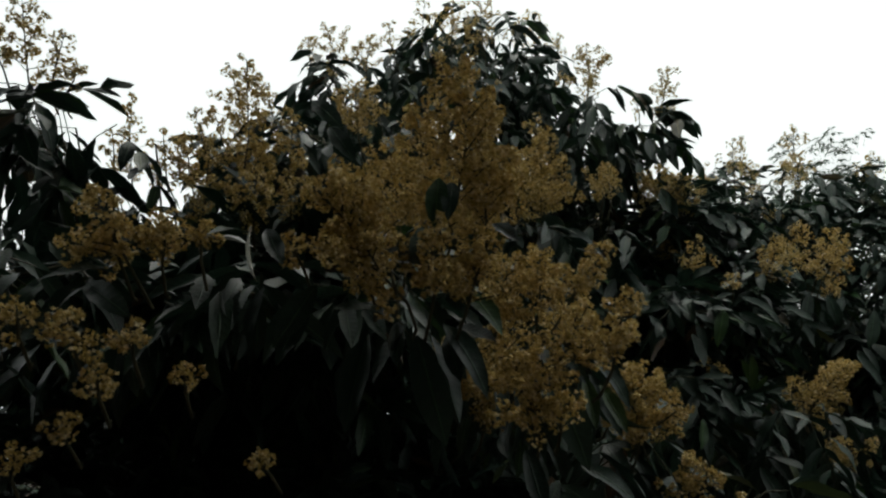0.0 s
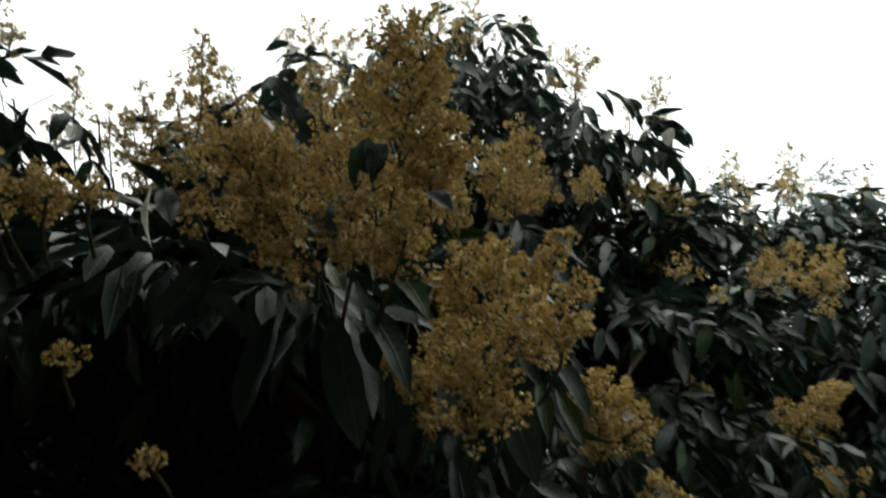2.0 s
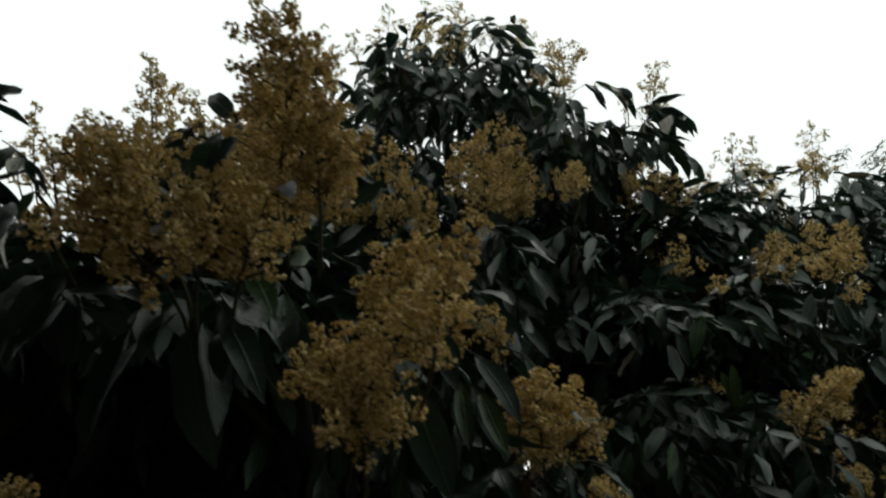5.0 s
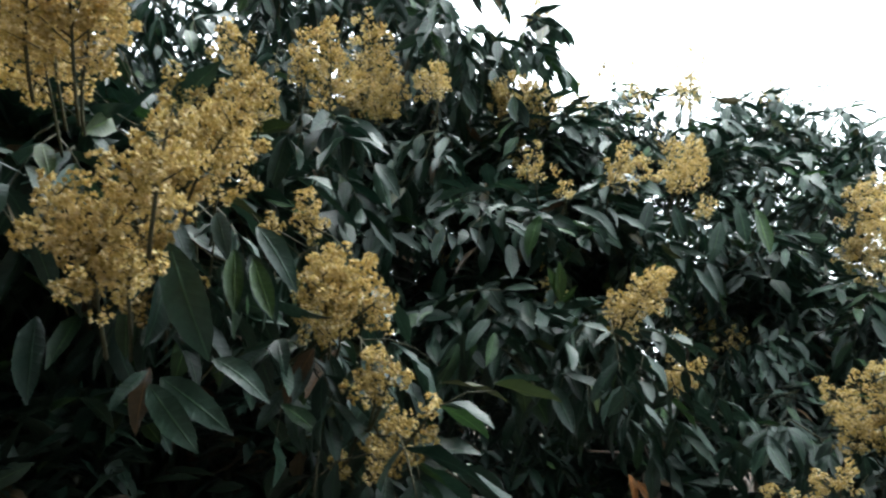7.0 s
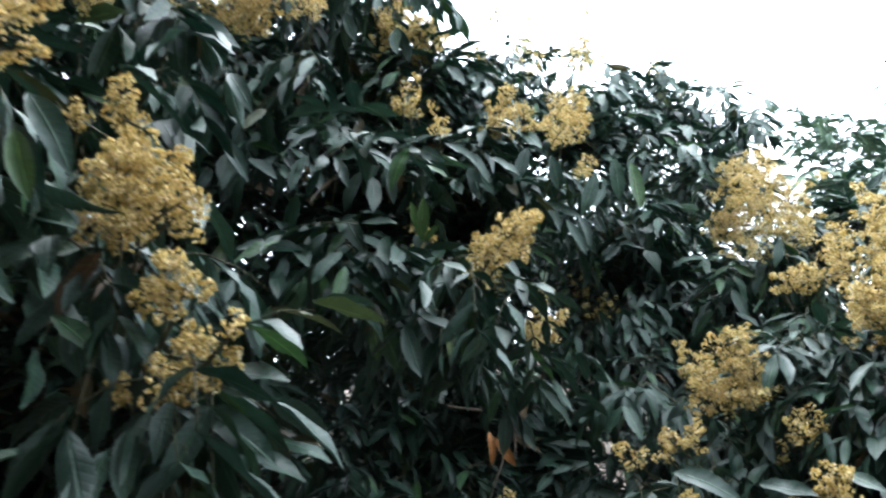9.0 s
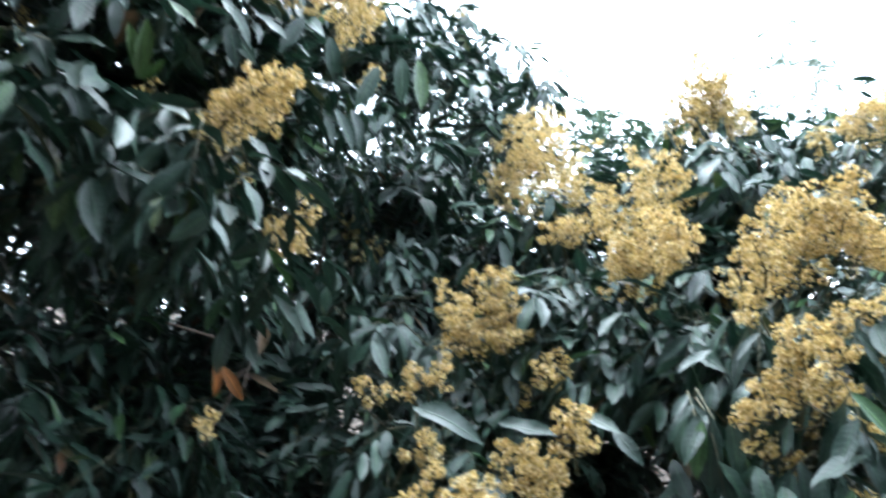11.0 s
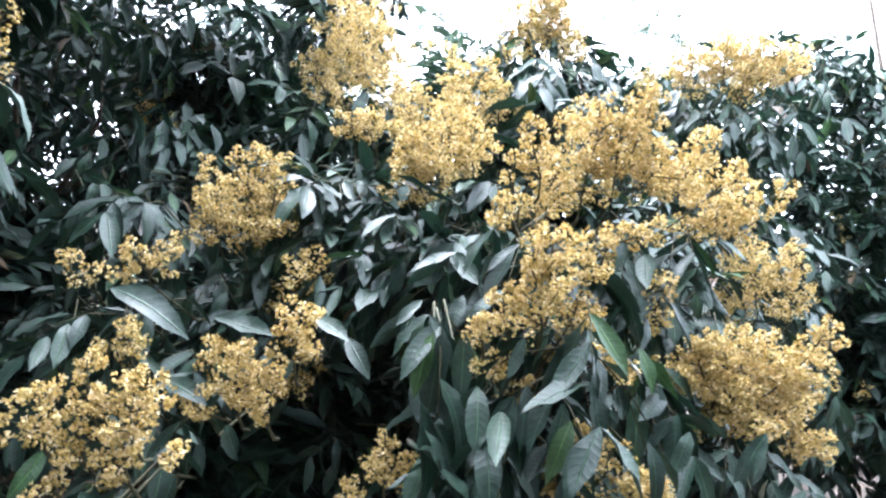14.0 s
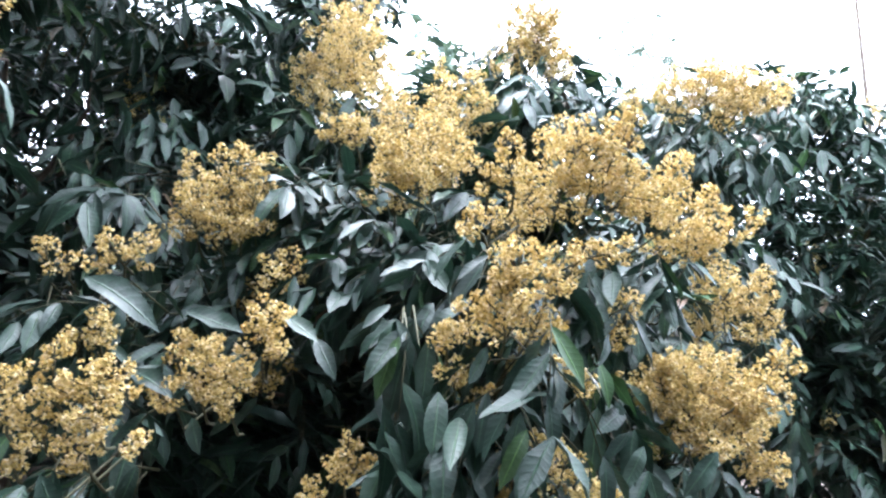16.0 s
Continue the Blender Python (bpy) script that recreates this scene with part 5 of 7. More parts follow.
B.spray(1.88, 3.77, 0.94, -0.41, 0.55, -0.73, 7, 0.1, 0.8)
B.spray(1.47, 4.47, 1.73, 0.02, 0.27, -0.96, 7, 0.1, 0.8)
B.spray(1.73, 4.39, 1.91, 0.14, 0.17, -0.97, 7, 0.1, 0.8)
B.spray(1.53, 3.82, 1.77, -0.27, 0.47, -0.84, 7, 0.1, 0.8)
B.spray(1.95, 3.43, 1.80, 0.28, 0.06, -0.96, 7, 0.1, 0.8)
B.spray(1.73, 3.73, 0.88, 0.35, -0.01, -0.94, 7, 0.1, 0.8)
B.spray(2.30, 3.88, 1.68, 0.25, 0.08, -0.96, 7, 0.1, 0.8)
B.spray(1.61, 3.75, 1.44, 0.14, 0.18, -0.97, 7, 0.1, 0.8)
B.spray(1.82, 4.22, 0.98, 0.29, 0.04, -0.95, 7, 0.1, 0.8)
B.spray(1.43, 4.08, 1.57, -0.22, 0.44, -0.87, 7, 0.1, 0.8)
B.spray(1.70, 3.78, 1.00, -0.38, 0.54, -0.76, 7, 0.1, 0.8)
B.spray(2.52, 2.41, 0.45, 0.31, 0.43, -0.85, 6, 0.11, 0.6)
B.spray(2.46, 2.36, 0.42, 0.79, -0.08, -0.61, 6, 0.11, 0.6)
B.spray(2.13, 2.33, 0.68, 0.85, -0.22, -0.48, 6, 0.11, 0.6)
B.spray(2.36, 2.20, 0.36, 0.71, 0.04, -0.70, 6, 0.11, 0.6)
B.spray(2.43, 2.40, 0.41, 0.54, 0.25, -0.81, 6, 0.11, 0.6)
B.spray(2.24, 2.27, 0.44, 0.86, -0.27, -0.44, 6, 0.11, 0.6)
B.spray(2.48, 2.42, 0.69, 0.87, -0.29, -0.40, 6, 0.11, 0.6)
B.spray(2.35, 2.50, 0.67, -0.12, 0.66, -0.75, 6, 0.11, 0.6)
B.spray(2.29, 2.11, 0.51, -0.07, 0.64, -0.77, 6, 0.11, 0.6)
B.spray(2.34, 2.44, 0.44, 0.86, -0.27, -0.43, 6, 0.11, 0.6)
B.spray(2.18, 2.67, 0.65, -0.23, 0.69, -0.69, 6, 0.11, 0.6)
B.spray(2.41, 2.39, 0.67, 0.81, -0.13, -0.57, 6, 0.11, 0.6)
B.spray(2.47, 2.39, 0.46, -0.03, 0.62, -0.78, 6, 0.11, 0.6)
B.spray(2.37, 2.49, 0.54, 0.81, -0.12, -0.58, 6, 0.11, 0.6)
B.spray(2.11, 2.26, 0.52, -0.22, 0.68, -0.70, 6, 0.11, 0.6)
B.spray(2.35, 2.50, 0.46, 0.66, 0.12, -0.75, 6, 0.11, 0.6)
# the leaves along the edges of its two lowest boughs
B.leaf(0.537, 1.786, 1.432, 0.405, 1.746, 1.447, (-0.02, -0.73, 0.68), 0)
B.leaf(0.544, 1.826, 1.430, 0.436, 1.796, 1.377, (0.19, -0.67, 0.79), 1)
B.leaf(0.566, 1.863, 1.440, 0.478, 1.810, 1.502, (-0.26, -0.85, 0.37), 2)
B.leaf(0.582, 1.775, 1.466, 0.535, 1.738, 1.415, (-0.02, -0.73, 0.68), 3)
B.leaf(0.595, 1.822, 1.421, 0.550, 1.791, 1.333, (0.19, -0.67, 0.79), 4)
B.leaf(0.633, 1.847, 1.487, 0.582, 1.814, 1.421, (-0.26, -0.85, 0.37), 5)
B.leaf(0.651, 1.765, 1.480, 0.718, 1.707, 1.479, (-0.02, -0.73, 0.68), 0)
B.leaf(0.642, 1.809, 1.468, 0.709, 1.757, 1.432, (0.19, -0.67, 0.79), 1)
B.leaf(0.670, 1.851, 1.446, 0.623, 1.818, 1.368, (-0.26, -0.85, 0.37), 2)
B.leaf(0.679, 1.772, 1.423, 0.717, 1.731, 1.343, (-0.02, -0.73, 0.68), 3)
B.leaf(0.716, 1.808, 1.425, 0.654, 1.781, 1.326, (0.19, -0.67, 0.79), 4)
B.leaf(0.733, 1.851, 1.403, 0.791, 1.809, 1.319, (-0.26, -0.85, 0.37), 5)
B.leaf(0.746, 1.770, 1.394, 0.708, 1.742, 1.285, (-0.02, -0.73, 0.68), 0)
B.leaf(0.777, 1.809, 1.383, 0.813, 1.768, 1.303, (0.19, -0.67, 0.79), 1)
B.leaf(0.804, 1.848, 1.379, 0.757, 1.823, 1.259, (-0.26, -0.85, 0.37), 2)
B.leaf(0.819, 1.765, 1.377, 0.841, 1.723, 1.311, (-0.02, -0.73, 0.68), 3)
B.leaf(0.841, 1.802, 1.385, 0.900, 1.756, 1.322, (0.19, -0.67, 0.79), 4)
B.leaf(0.874, 1.844, 1.355, 0.914, 1.808, 1.248, (-0.26, -0.85, 0.37), 5)
B.leaf(0.883, 1.771, 1.299, 0.906, 1.739, 1.176, (-0.02, -0.73, 0.68), 0)
B.leaf(0.875, 1.811, 1.314, 0.821, 1.784, 1.205, (0.19, -0.67, 0.79), 1)
B.leaf(0.615, 1.869, 1.372, 0.530, 1.844, 1.274, (-0.26, -0.85, 0.37), 2)
B.leaf(0.632, 1.789, 1.352, 0.574, 1.763, 1.246, (-0.02, -0.73, 0.68), 3)
B.leaf(0.672, 1.832, 1.315, 0.685, 1.799, 1.202, (0.19, -0.67, 0.79), 4)
B.leaf(0.689, 1.873, 1.303, 0.733, 1.841, 1.167, (-0.26, -0.85, 0.37), 5)
B.leaf(0.703, 1.793, 1.286, 0.647, 1.752, 1.265, (-0.02, -0.73, 0.68), 0)
B.leaf(0.486, 1.837, 1.403, 0.409, 1.807, 1.330, (0.19, -0.67, 0.79), 1)
B.leaf(0.472, 1.883, 1.382, 0.520, 1.837, 1.325, (-0.26, -0.85, 0.37), 2)
B.leaf(0.523, 1.793, 1.397, 0.458, 1.764, 1.313, (-0.02, -0.73, 0.68), 3)
B.leaf(0.561, 1.834, 1.373, 0.605, 1.788, 1.317, (0.19, -0.67, 0.79), 4)
B.leaf(0.768, 1.864, 1.311, 0.806, 1.822, 1.231, (-0.26, -0.85, 0.37), 5)
B.leaf(0.361, 1.958, 1.725, 0.421, 1.920, 1.613, (-0.02, -0.73, 0.68), 2)
B.leaf(0.471, 2.012, 1.698, 0.419, 1.979, 1.626, (0.16, -0.83, 0.56), 3)
B.leaf(0.492, 2.071, 1.697, 0.467, 2.036, 1.621, (-0.26, -0.85, 0.37), 4)
B.leaf(0.541, 1.947, 1.678, 0.508, 1.915, 1.587, (-0.02, -0.73, 0.68), 5)
B.leaf(0.557, 2.006, 1.678, 0.586, 1.967, 1.594, (0.16, -0.83, 0.56), 0)
B.leaf(0.612, 2.057, 1.704, 0.690, 1.996, 1.715, (-0.26, -0.85, 0.37), 1)
B.leaf(0.611, 1.940, 1.674, 0.638, 1.900, 1.592, (-0.02, -0.73, 0.68), 2)
B.leaf(0.688, 1.989, 1.698, 0.759, 1.937, 1.659, (0.16, -0.83, 0.56), 3)
B.leaf(0.724, 2.045, 1.703, 0.686, 2.010, 1.636, (-0.26, -0.85, 0.37), 4)
B.leaf(0.766, 1.920, 1.691, 0.827, 1.861, 1.701, (-0.02, -0.73, 0.68), 5)
B.leaf(0.803, 1.979, 1.683, 0.877, 1.929, 1.630, (0.16, -0.83, 0.56), 0)
B.leaf(0.859, 2.033, 1.687, 0.816, 2.001, 1.605, (-0.26, -0.85, 0.37), 1)
B.leaf(0.864, 1.908, 1.698, 0.932, 1.860, 1.640, (-0.02, -0.73, 0.68), 2)
B.leaf(0.920, 1.964, 1.697, 0.990, 1.917, 1.630, (0.16, -0.83, 0.56), 3)
B.leaf(0.948, 2.025, 1.681, 0.968, 1.989, 1.581, (-0.26, -0.85, 0.37), 4)
B.leaf(0.974, 1.903, 1.663, 1.026, 1.856, 1.606, (-0.02, -0.73, 0.68), 5)
B.leaf(1.080, 1.946, 1.700, 1.031, 1.917, 1.606, (0.16, -0.83, 0.56), 0)
B.leaf(1.159, 1.999, 1.697, 1.165, 1.965, 1.596, (-0.26, -0.85, 0.37), 1)
B.leaf(1.149, 1.910, 1.513, 1.180, 1.871, 1.421, (-0.02, -0.73, 0.68), 2)
B.leaf(1.202, 1.962, 1.534, 1.234, 1.921, 1.453, (0.16, -0.83, 0.56), 3)
B.leaf(1.323, 1.984, 1.686, 1.317, 1.953, 1.572, (-0.26, -0.85, 0.37), 4)
B.leaf(1.310, 1.870, 1.641, 1.307, 1.840, 1.520, (-0.02, -0.73, 0.68), 5)
B.leaf(1.250, 1.940, 1.632, 1.196, 1.913, 1.525, (0.16, -0.83, 0.56), 0)
B.leaf(0.678, 2.056, 1.669, 0.625, 2.027, 1.575, (-0.26, -0.85, 0.37), 1)
B.leaf(0.735, 1.933, 1.638, 0.738, 1.896, 1.552, (-0.02, -0.73, 0.68), 2)
B.leaf(0.769, 1.739, 1.439, 0.773, 1.703, 1.525, (0.12, -0.95, 0.13), 2, YOUNG_MESH)
B.leaf(0.775, 1.739, 1.438, 0.803, 1.710, 1.469, (0.12, -0.95, 0.13), 2, YOUNG_MESH)
B.leaf(0.769, 1.738, 1.445, 0.747, 1.708, 1.515, (0.12, -0.95, 0.13), 2, YOUNG_MESH)
B.leaf(0.784, 1.749, 1.371, 0.800, 1.721, 1.404, (0.12, -0.95, 0.13), 2, YOUNG_MESH)
B.leaf(1.08, 2.52, 0.97, 1.10, 2.49, 0.87, (0.3, -0.9, 0.3), 3, DRY_MESH)
B.leaf(1.10, 2.51, 0.95, 1.15, 2.47, 0.86, (-0.3, -0.9, 0.2), 3, DRY_MESH)
B.glare_leaf(1.59, 2.65, 1.05, 0.55, -0.73, -0.41, 0.09)
B.crown(1.7, 3.7, 1.3, 1.3, 1.25, 1.5, 300, 0.03, inner=0.86, under=0.35, clump=3.2, gap=0.14)
B.crown(1.8, 4.15, 1.2, 1.15, 1.0, 1.3, 260, inner=0.6, under=0.4, gap=-0.4)
B.crown(1.3, 3.3, 0.45, 1.3, 0.8, 0.4, 130, low=0.1, inner=0.3, under=1.0, gap=-0.5)
B.crown(0.95, 2.6, 1.25, 0.55, 0.65, 0.9, 120, 0.03, inner=0.8, under=0.2, clump=3.2, gap=0.05)
B.crown(1.0, 2.85, 1.15, 0.4, 0.45, 0.75, 50, inner=0.5, gap=-0.4)
B.crown(2.35, 3.75, 1.35, 0.6, 0.45, 0.75, 120, leaf=0.17, low=0.15, inner=0.1, under=1.0, gap=-0.35)
B.crown(0.92, 2.41, 2.08, 0.17, 0.14, 0.13, 16, inner=0.2, under=1.0, gap=-1.0)
B.crown(0.50, 3.62, 1.11, 0.3, 0.25, 0.26, 20, inner=0.1, under=1.0, gap=-1.0)
B.crown(0.99, 2.94, 1.71, 0.6, 0.16, 0.17, 44, leaf=0.14, inner=0.1, under=1.0, gap=-1.0)
B.crown(1.0, 3.3, 0.72, 0.75, 0.4, 0.42, 120, leaf=0.18, low=0.1, inner=0.1, under=1.0, gap=-1.0)
B.finish()

# the flowering tree at the end of the walk
C = Tree(2.6, 2.6, "longan tree in full bloom with large golden flower heads", 0.5, 0.08, most=300)
for x, y, z, r in ((1.6, 2.15, 0.80, 0.015), (2.0, 1.65, 0.90, 0.015), (2.2, 2.75, 1.40, 0.018), (2.6, 2.45, 1.50, 0.018), (2.4, 1.55, 0.60, 0.015)):
    C.limb(x, y, z, r)
C.hollow(1.82, 2.08, 0.58, 1.96, 1.96, 0.56, 0.12)
C.hollow(2.35, 1.12, 0.76, 2.42, 1.06, 0.79, 0.06)
C.hollow(2.81, 1.26, 0.67, 2.90, 1.18, 0.71, 0.09)
C.hollow(3.37, 1.44, 0.56, 3.50, 1.33, 0.60, 0.12)
C.hollow(1.46, 1.33, 0.82, 1.75, 1.75, 0.68, 0.12)
C.hollow(1.46, 1.32, 0.90, 1.79, 1.77, 0.79, 0.09)
C.hollow(1.62, 1.64, 0.61, 1.95, 2.05, 0.58, 0.21)
C.panicle(1.66, 2.08, 1.00, 1.65, 2.08, 1.23, 0.196, leaves=3, coarse=1.15)
C.panicle(1.68, 2.04, 1.02, 1.68, 2.03, 1.18, 0.133, leaves=2, coarse=1.15)
C.panicle(1.62, 2.12, 1.01, 1.60, 2.13, 1.13, 0.135, leaves=2, coarse=1.15)
C.panicle(1.69, 2.24, 1.04, 1.62, 2.29, 1.21, 0.120, leaves=3, coarse=1.15)
C.panicle(1.77, 2.16, 1.05, 1.76, 2.16, 1.25, 0.120, leaves=3, coarse=1.15)
C.panicle(1.70, 1.89, 0.95, 1.70, 1.89, 1.03, 0.101, coarse=1.15)
C.panicle(1.70, 1.99, 0.89, 1.69, 2.00, 0.95, 0.059, leaves=2, coarse=1.15)
C.panicle(1.44, 1.99, 0.94, 1.47, 1.96, 1.01, 0.073, leaves=4)
C.panicle(1.43, 2.00, 0.95, 1.40, 2.02, 0.99, 0.052, leaves=4)
C.panicle(1.38, 2.09, 0.89, 1.37, 2.09, 0.94, 0.064, leaves=4, coarse=1.15)
C.panicle(1.43, 2.04, 0.91, 1.42, 2.05, 0.94, 0.054, leaves=4, coarse=1.15)
C.panicle(1.34, 2.12, 0.92, 1.33, 2.13, 0.95, 0.043, leaves=3, coarse=1.15)
C.panicle(1.56, 1.63, 0.85, 1.55, 1.63, 0.95, 0.106, leaves=2)
C.panicle(1.51, 1.69, 0.76, 1.50, 1.70, 0.87, 0.135, leaves=2)
C.panicle(1.48, 1.72, 0.75, 1.45, 1.76, 0.76, 0.063, leaves=4)
C.panicle(1.55, 1.66, 0.75, 1.53, 1.67, 0.84, 0.090, leaves=0)
C.panicle(1.47, 1.73, 0.82, 1.47, 1.73, 0.87, 0.063, leaves=3)
C.panicle(1.23, 1.63, 0.73, 1.21, 1.64, 0.81, 0.092)
C.panicle(1.28, 1.63, 0.77, 1.26, 1.64, 0.85, 0.073, leaves=4)
C.panicle(1.32, 1.59, 0.75, 1.31, 1.60, 0.84, 0.110)
C.panicle(1.33, 1.59, 0.69, 1.31, 1.60, 0.76, 0.088)
C.panicle(1.28, 1.63, 0.71, 1.26, 1.64, 0.76, 0.081, leaves=4)
C.panicle(1.35, 1.56, 0.74, 1.37, 1.55, 0.76, 0.029, leaves=2)
C.panicle(1.25, 1.61, 0.68, 1.24, 1.62, 0.70, 0.042, leaves=3)
C.panicle(1.41, 1.91, 0.79, 1.39, 1.92, 0.86, 0.088)
C.panicle(1.75, 1.59, 0.66, 1.74, 1.60, 0.75, 0.096, leaves=1)
C.panicle(1.72, 1.62, 0.62, 1.70, 1.63, 0.66, 0.068, leaves=1)
C.panicle(1.78, 1.57, 0.66, 1.78, 1.56, 0.72, 0.048, leaves=3)
C.panicle(2.26, 2.65, 1.61, 2.20, 2.68, 1.92, 0.325, leaves=3, coarse=1.3)
C.panicle(2.16, 2.56, 1.47, 2.11, 2.59, 1.66, 0.216, leaves=2, coarse=1.3)
C.panicle(2.25, 2.47, 1.50, 2.21, 2.51, 1.67, 0.198, leaves=2, coarse=1.3)
C.panicle(2.17, 2.54, 1.64, 2.12, 2.57, 1.80, 0.198, leaves=2, coarse=1.3)
C.panicle(2.14, 2.70, 1.55, 2.09, 2.74, 1.69, 0.150, leaves=2, coarse=1.3)
C.panicle(2.19, 2.26, 1.42, 2.18, 2.26, 1.55, 0.147, leaves=2, coarse=1.3)
C.panicle(2.19, 2.71, 1.59, 2.14, 2.74, 1.89, 0.134, leaves=2, coarse=1.3)
C.panicle(2.17, 2.73, 1.62, 2.11, 2.78, 1.67, 0.134, leaves=3, coarse=1.3)
C.panicle(2.30, 2.61, 1.62, 2.28, 2.62, 1.83, 0.134, leaves=2, coarse=1.3)
C.panicle(2.35, 2.57, 1.57, 2.35, 2.57, 1.69, 0.153, leaves=3, coarse=1.3)
C.panicle(1.99, 2.14, 1.32, 1.96, 2.16, 1.41, 0.145, leaves=4, coarse=1.15)
C.panicle(2.03, 2.11, 1.34, 2.04, 2.09, 1.49, 0.145, leaves=3, coarse=1.15)
C.panicle(1.95, 2.17, 1.34, 1.93, 2.19, 1.40, 0.087, leaves=3, coarse=1.15)
C.panicle(1.94, 1.79, 1.17, 1.92, 1.80, 1.38, 0.229, leaves=3, coarse=1.15)
C.panicle(1.92, 1.85, 1.18, 1.88, 1.87, 1.34, 0.147, leaves=2, coarse=1.15)
C.panicle(2.02, 1.82, 1.23, 2.00, 1.83, 1.40, 0.165, leaves=2, coarse=1.15)
C.panicle(2.15, 2.03, 1.36, 2.14, 2.04, 1.54, 0.162, leaves=2, coarse=1.15)
C.panicle(1.89, 1.83, 1.23, 1.86, 1.86, 1.27, 0.109, leaves=3, coarse=1.15)
C.panicle(1.98, 1.75, 1.25, 1.97, 1.76, 1.36, 0.121, leaves=3, coarse=1.15)
C.panicle(1.94, 1.80, 1.14, 1.92, 1.81, 1.19, 0.060, leaves=3, coarse=1.15)
C.panicle(2.26, 2.07, 1.44, 2.24, 2.08, 1.63, 0.202, leaves=3, coarse=1.3)
C.panicle(2.30, 2.03, 1.46, 2.28, 2.04, 1.59, 0.109, leaves=2, coarse=1.3)
C.panicle(2.19, 2.12, 1.55, 2.17, 2.13, 1.65, 0.078, leaves=2, coarse=1.3)
C.panicle(2.61, 2.14, 1.69, 2.56, 2.17, 1.97, 0.233, leaves=3, coarse=1.3)
C.panicle(2.64, 2.10, 1.73, 2.63, 2.11, 1.88, 0.143, leaves=2, coarse=1.3)
C.panicle(2.54, 2.19, 1.84, 2.53, 2.20, 1.96, 0.125, leaves=2, coarse=1.3)
C.panicle(2.65, 2.10, 1.77, 2.65, 2.09, 1.86, 0.090, leaves=2, coarse=1.3)
C.panicle(1.83, 1.43, 1.22, 1.80, 1.45, 1.31, 0.074, leaves=4)
C.panicle(1.80, 1.46, 1.21, 1.79, 1.47, 1.25, 0.056, leaves=3)
C.panicle(2.01, 1.61, 1.13, 2.07, 1.55, 1.42, 0.147, leaves=0, coarse=1.15)
C.panicle(2.02, 1.49, 1.18, 2.03, 1.47, 1.39, 0.160, leaves=3, coarse=1.15)
C.panicle(2.06, 1.45, 1.24, 2.06, 1.45, 1.42, 0.149, leaves=3, coarse=1.15)
C.panicle(2.07, 1.44, 1.26, 2.10, 1.41, 1.45, 0.085, leaves=2, coarse=1.15)
C.panicle(2.09, 1.43, 1.23, 2.14, 1.38, 1.34, 0.160, leaves=4, coarse=1.15)
C.panicle(2.18, 1.41, 1.25, 2.23, 1.36, 1.40, 0.121, leaves=3, coarse=1.15)
C.panicle(2.29, 1.44, 1.23, 2.38, 1.36, 1.35, 0.154, leaves=4, coarse=1.15)
C.panicle(2.39, 1.42, 1.25, 2.51, 1.31, 1.34, 0.123, leaves=4, coarse=1.15)
C.panicle(2.40, 1.41, 1.19, 2.39, 1.42, 1.29, 0.172, leaves=4, coarse=1.15)
C.panicle(1.68, 1.33, 1.12, 1.66, 1.35, 1.14, 0.055, leaves=2)
C.panicle(1.73, 1.29, 1.05, 1.72, 1.29, 1.13, 0.109, leaves=4)
C.panicle(1.76, 1.26, 1.04, 1.77, 1.25, 1.12, 0.086, leaves=3)
C.panicle(1.73, 1.29, 0.98, 1.72, 1.30, 1.07, 0.117, leaves=4)
C.panicle(1.70, 1.32, 0.96, 1.68, 1.33, 1.03, 0.086, leaves=4)
C.panicle(1.68, 1.35, 0.95, 1.67, 1.36, 0.98, 0.055, leaves=3)
C.panicle(1.75, 1.27, 0.98, 1.76, 1.26, 1.04, 0.070, leaves=3)
C.panicle(1.81, 1.33, 0.92, 1.80, 1.34, 0.97, 0.093, leaves=4)
C.panicle(1.86, 1.29, 0.94, 1.88, 1.27, 0.97, 0.076, leaves=4)
C.panicle(1.89, 1.26, 0.92, 1.90, 1.25, 0.95, 0.051, leaves=3)
C.panicle(1.71, 1.33, 0.89, 1.69, 1.34, 0.93, 0.071, leaves=4)
C.panicle(1.73, 1.30, 0.87, 1.73, 1.30, 0.91, 0.047, leaves=4)
C.panicle(1.92, 1.33, 1.13, 1.97, 1.28, 1.18, 0.055, leaves=4)
C.panicle(1.91, 1.34, 1.10, 1.92, 1.34, 1.15, 0.055, leaves=3)
C.panicle(2.05, 1.33, 1.06, 2.08, 1.31, 1.09, 0.059, leaves=4)
C.panicle(2.05, 1.33, 0.99, 2.05, 1.33, 1.05, 0.088)
C.panicle(2.02, 1.36, 1.02, 2.00, 1.37, 1.06, 0.039, leaves=3)
C.panicle(2.89, 1.51, 1.06, 2.84, 1.55, 1.26, 0.232, coarse=1.15)
C.panicle(2.95, 1.46, 1.10, 2.92, 1.47, 1.27, 0.155, leaves=4, coarse=1.15)
C.panicle(2.85, 1.55, 1.04, 2.79, 1.60, 1.11, 0.108, leaves=4, coarse=1.15)
C.panicle(2.95, 1.45, 1.06, 2.96, 1.45, 1.14, 0.093, leaves=3, coarse=1.15)
C.panicle(2.30, 1.23, 0.86, 2.26, 1.25, 1.02, 0.241, leaves=3)
C.panicle(2.24, 1.24, 0.84, 2.21, 1.26, 0.98, 0.153, leaves=2)
C.panicle(2.29, 1.19, 0.87, 2.28, 1.19, 1.00, 0.143, leaves=2)
C.panicle(2.24, 1.20, 0.83, 2.23, 1.20, 0.91, 0.150, leaves=2)
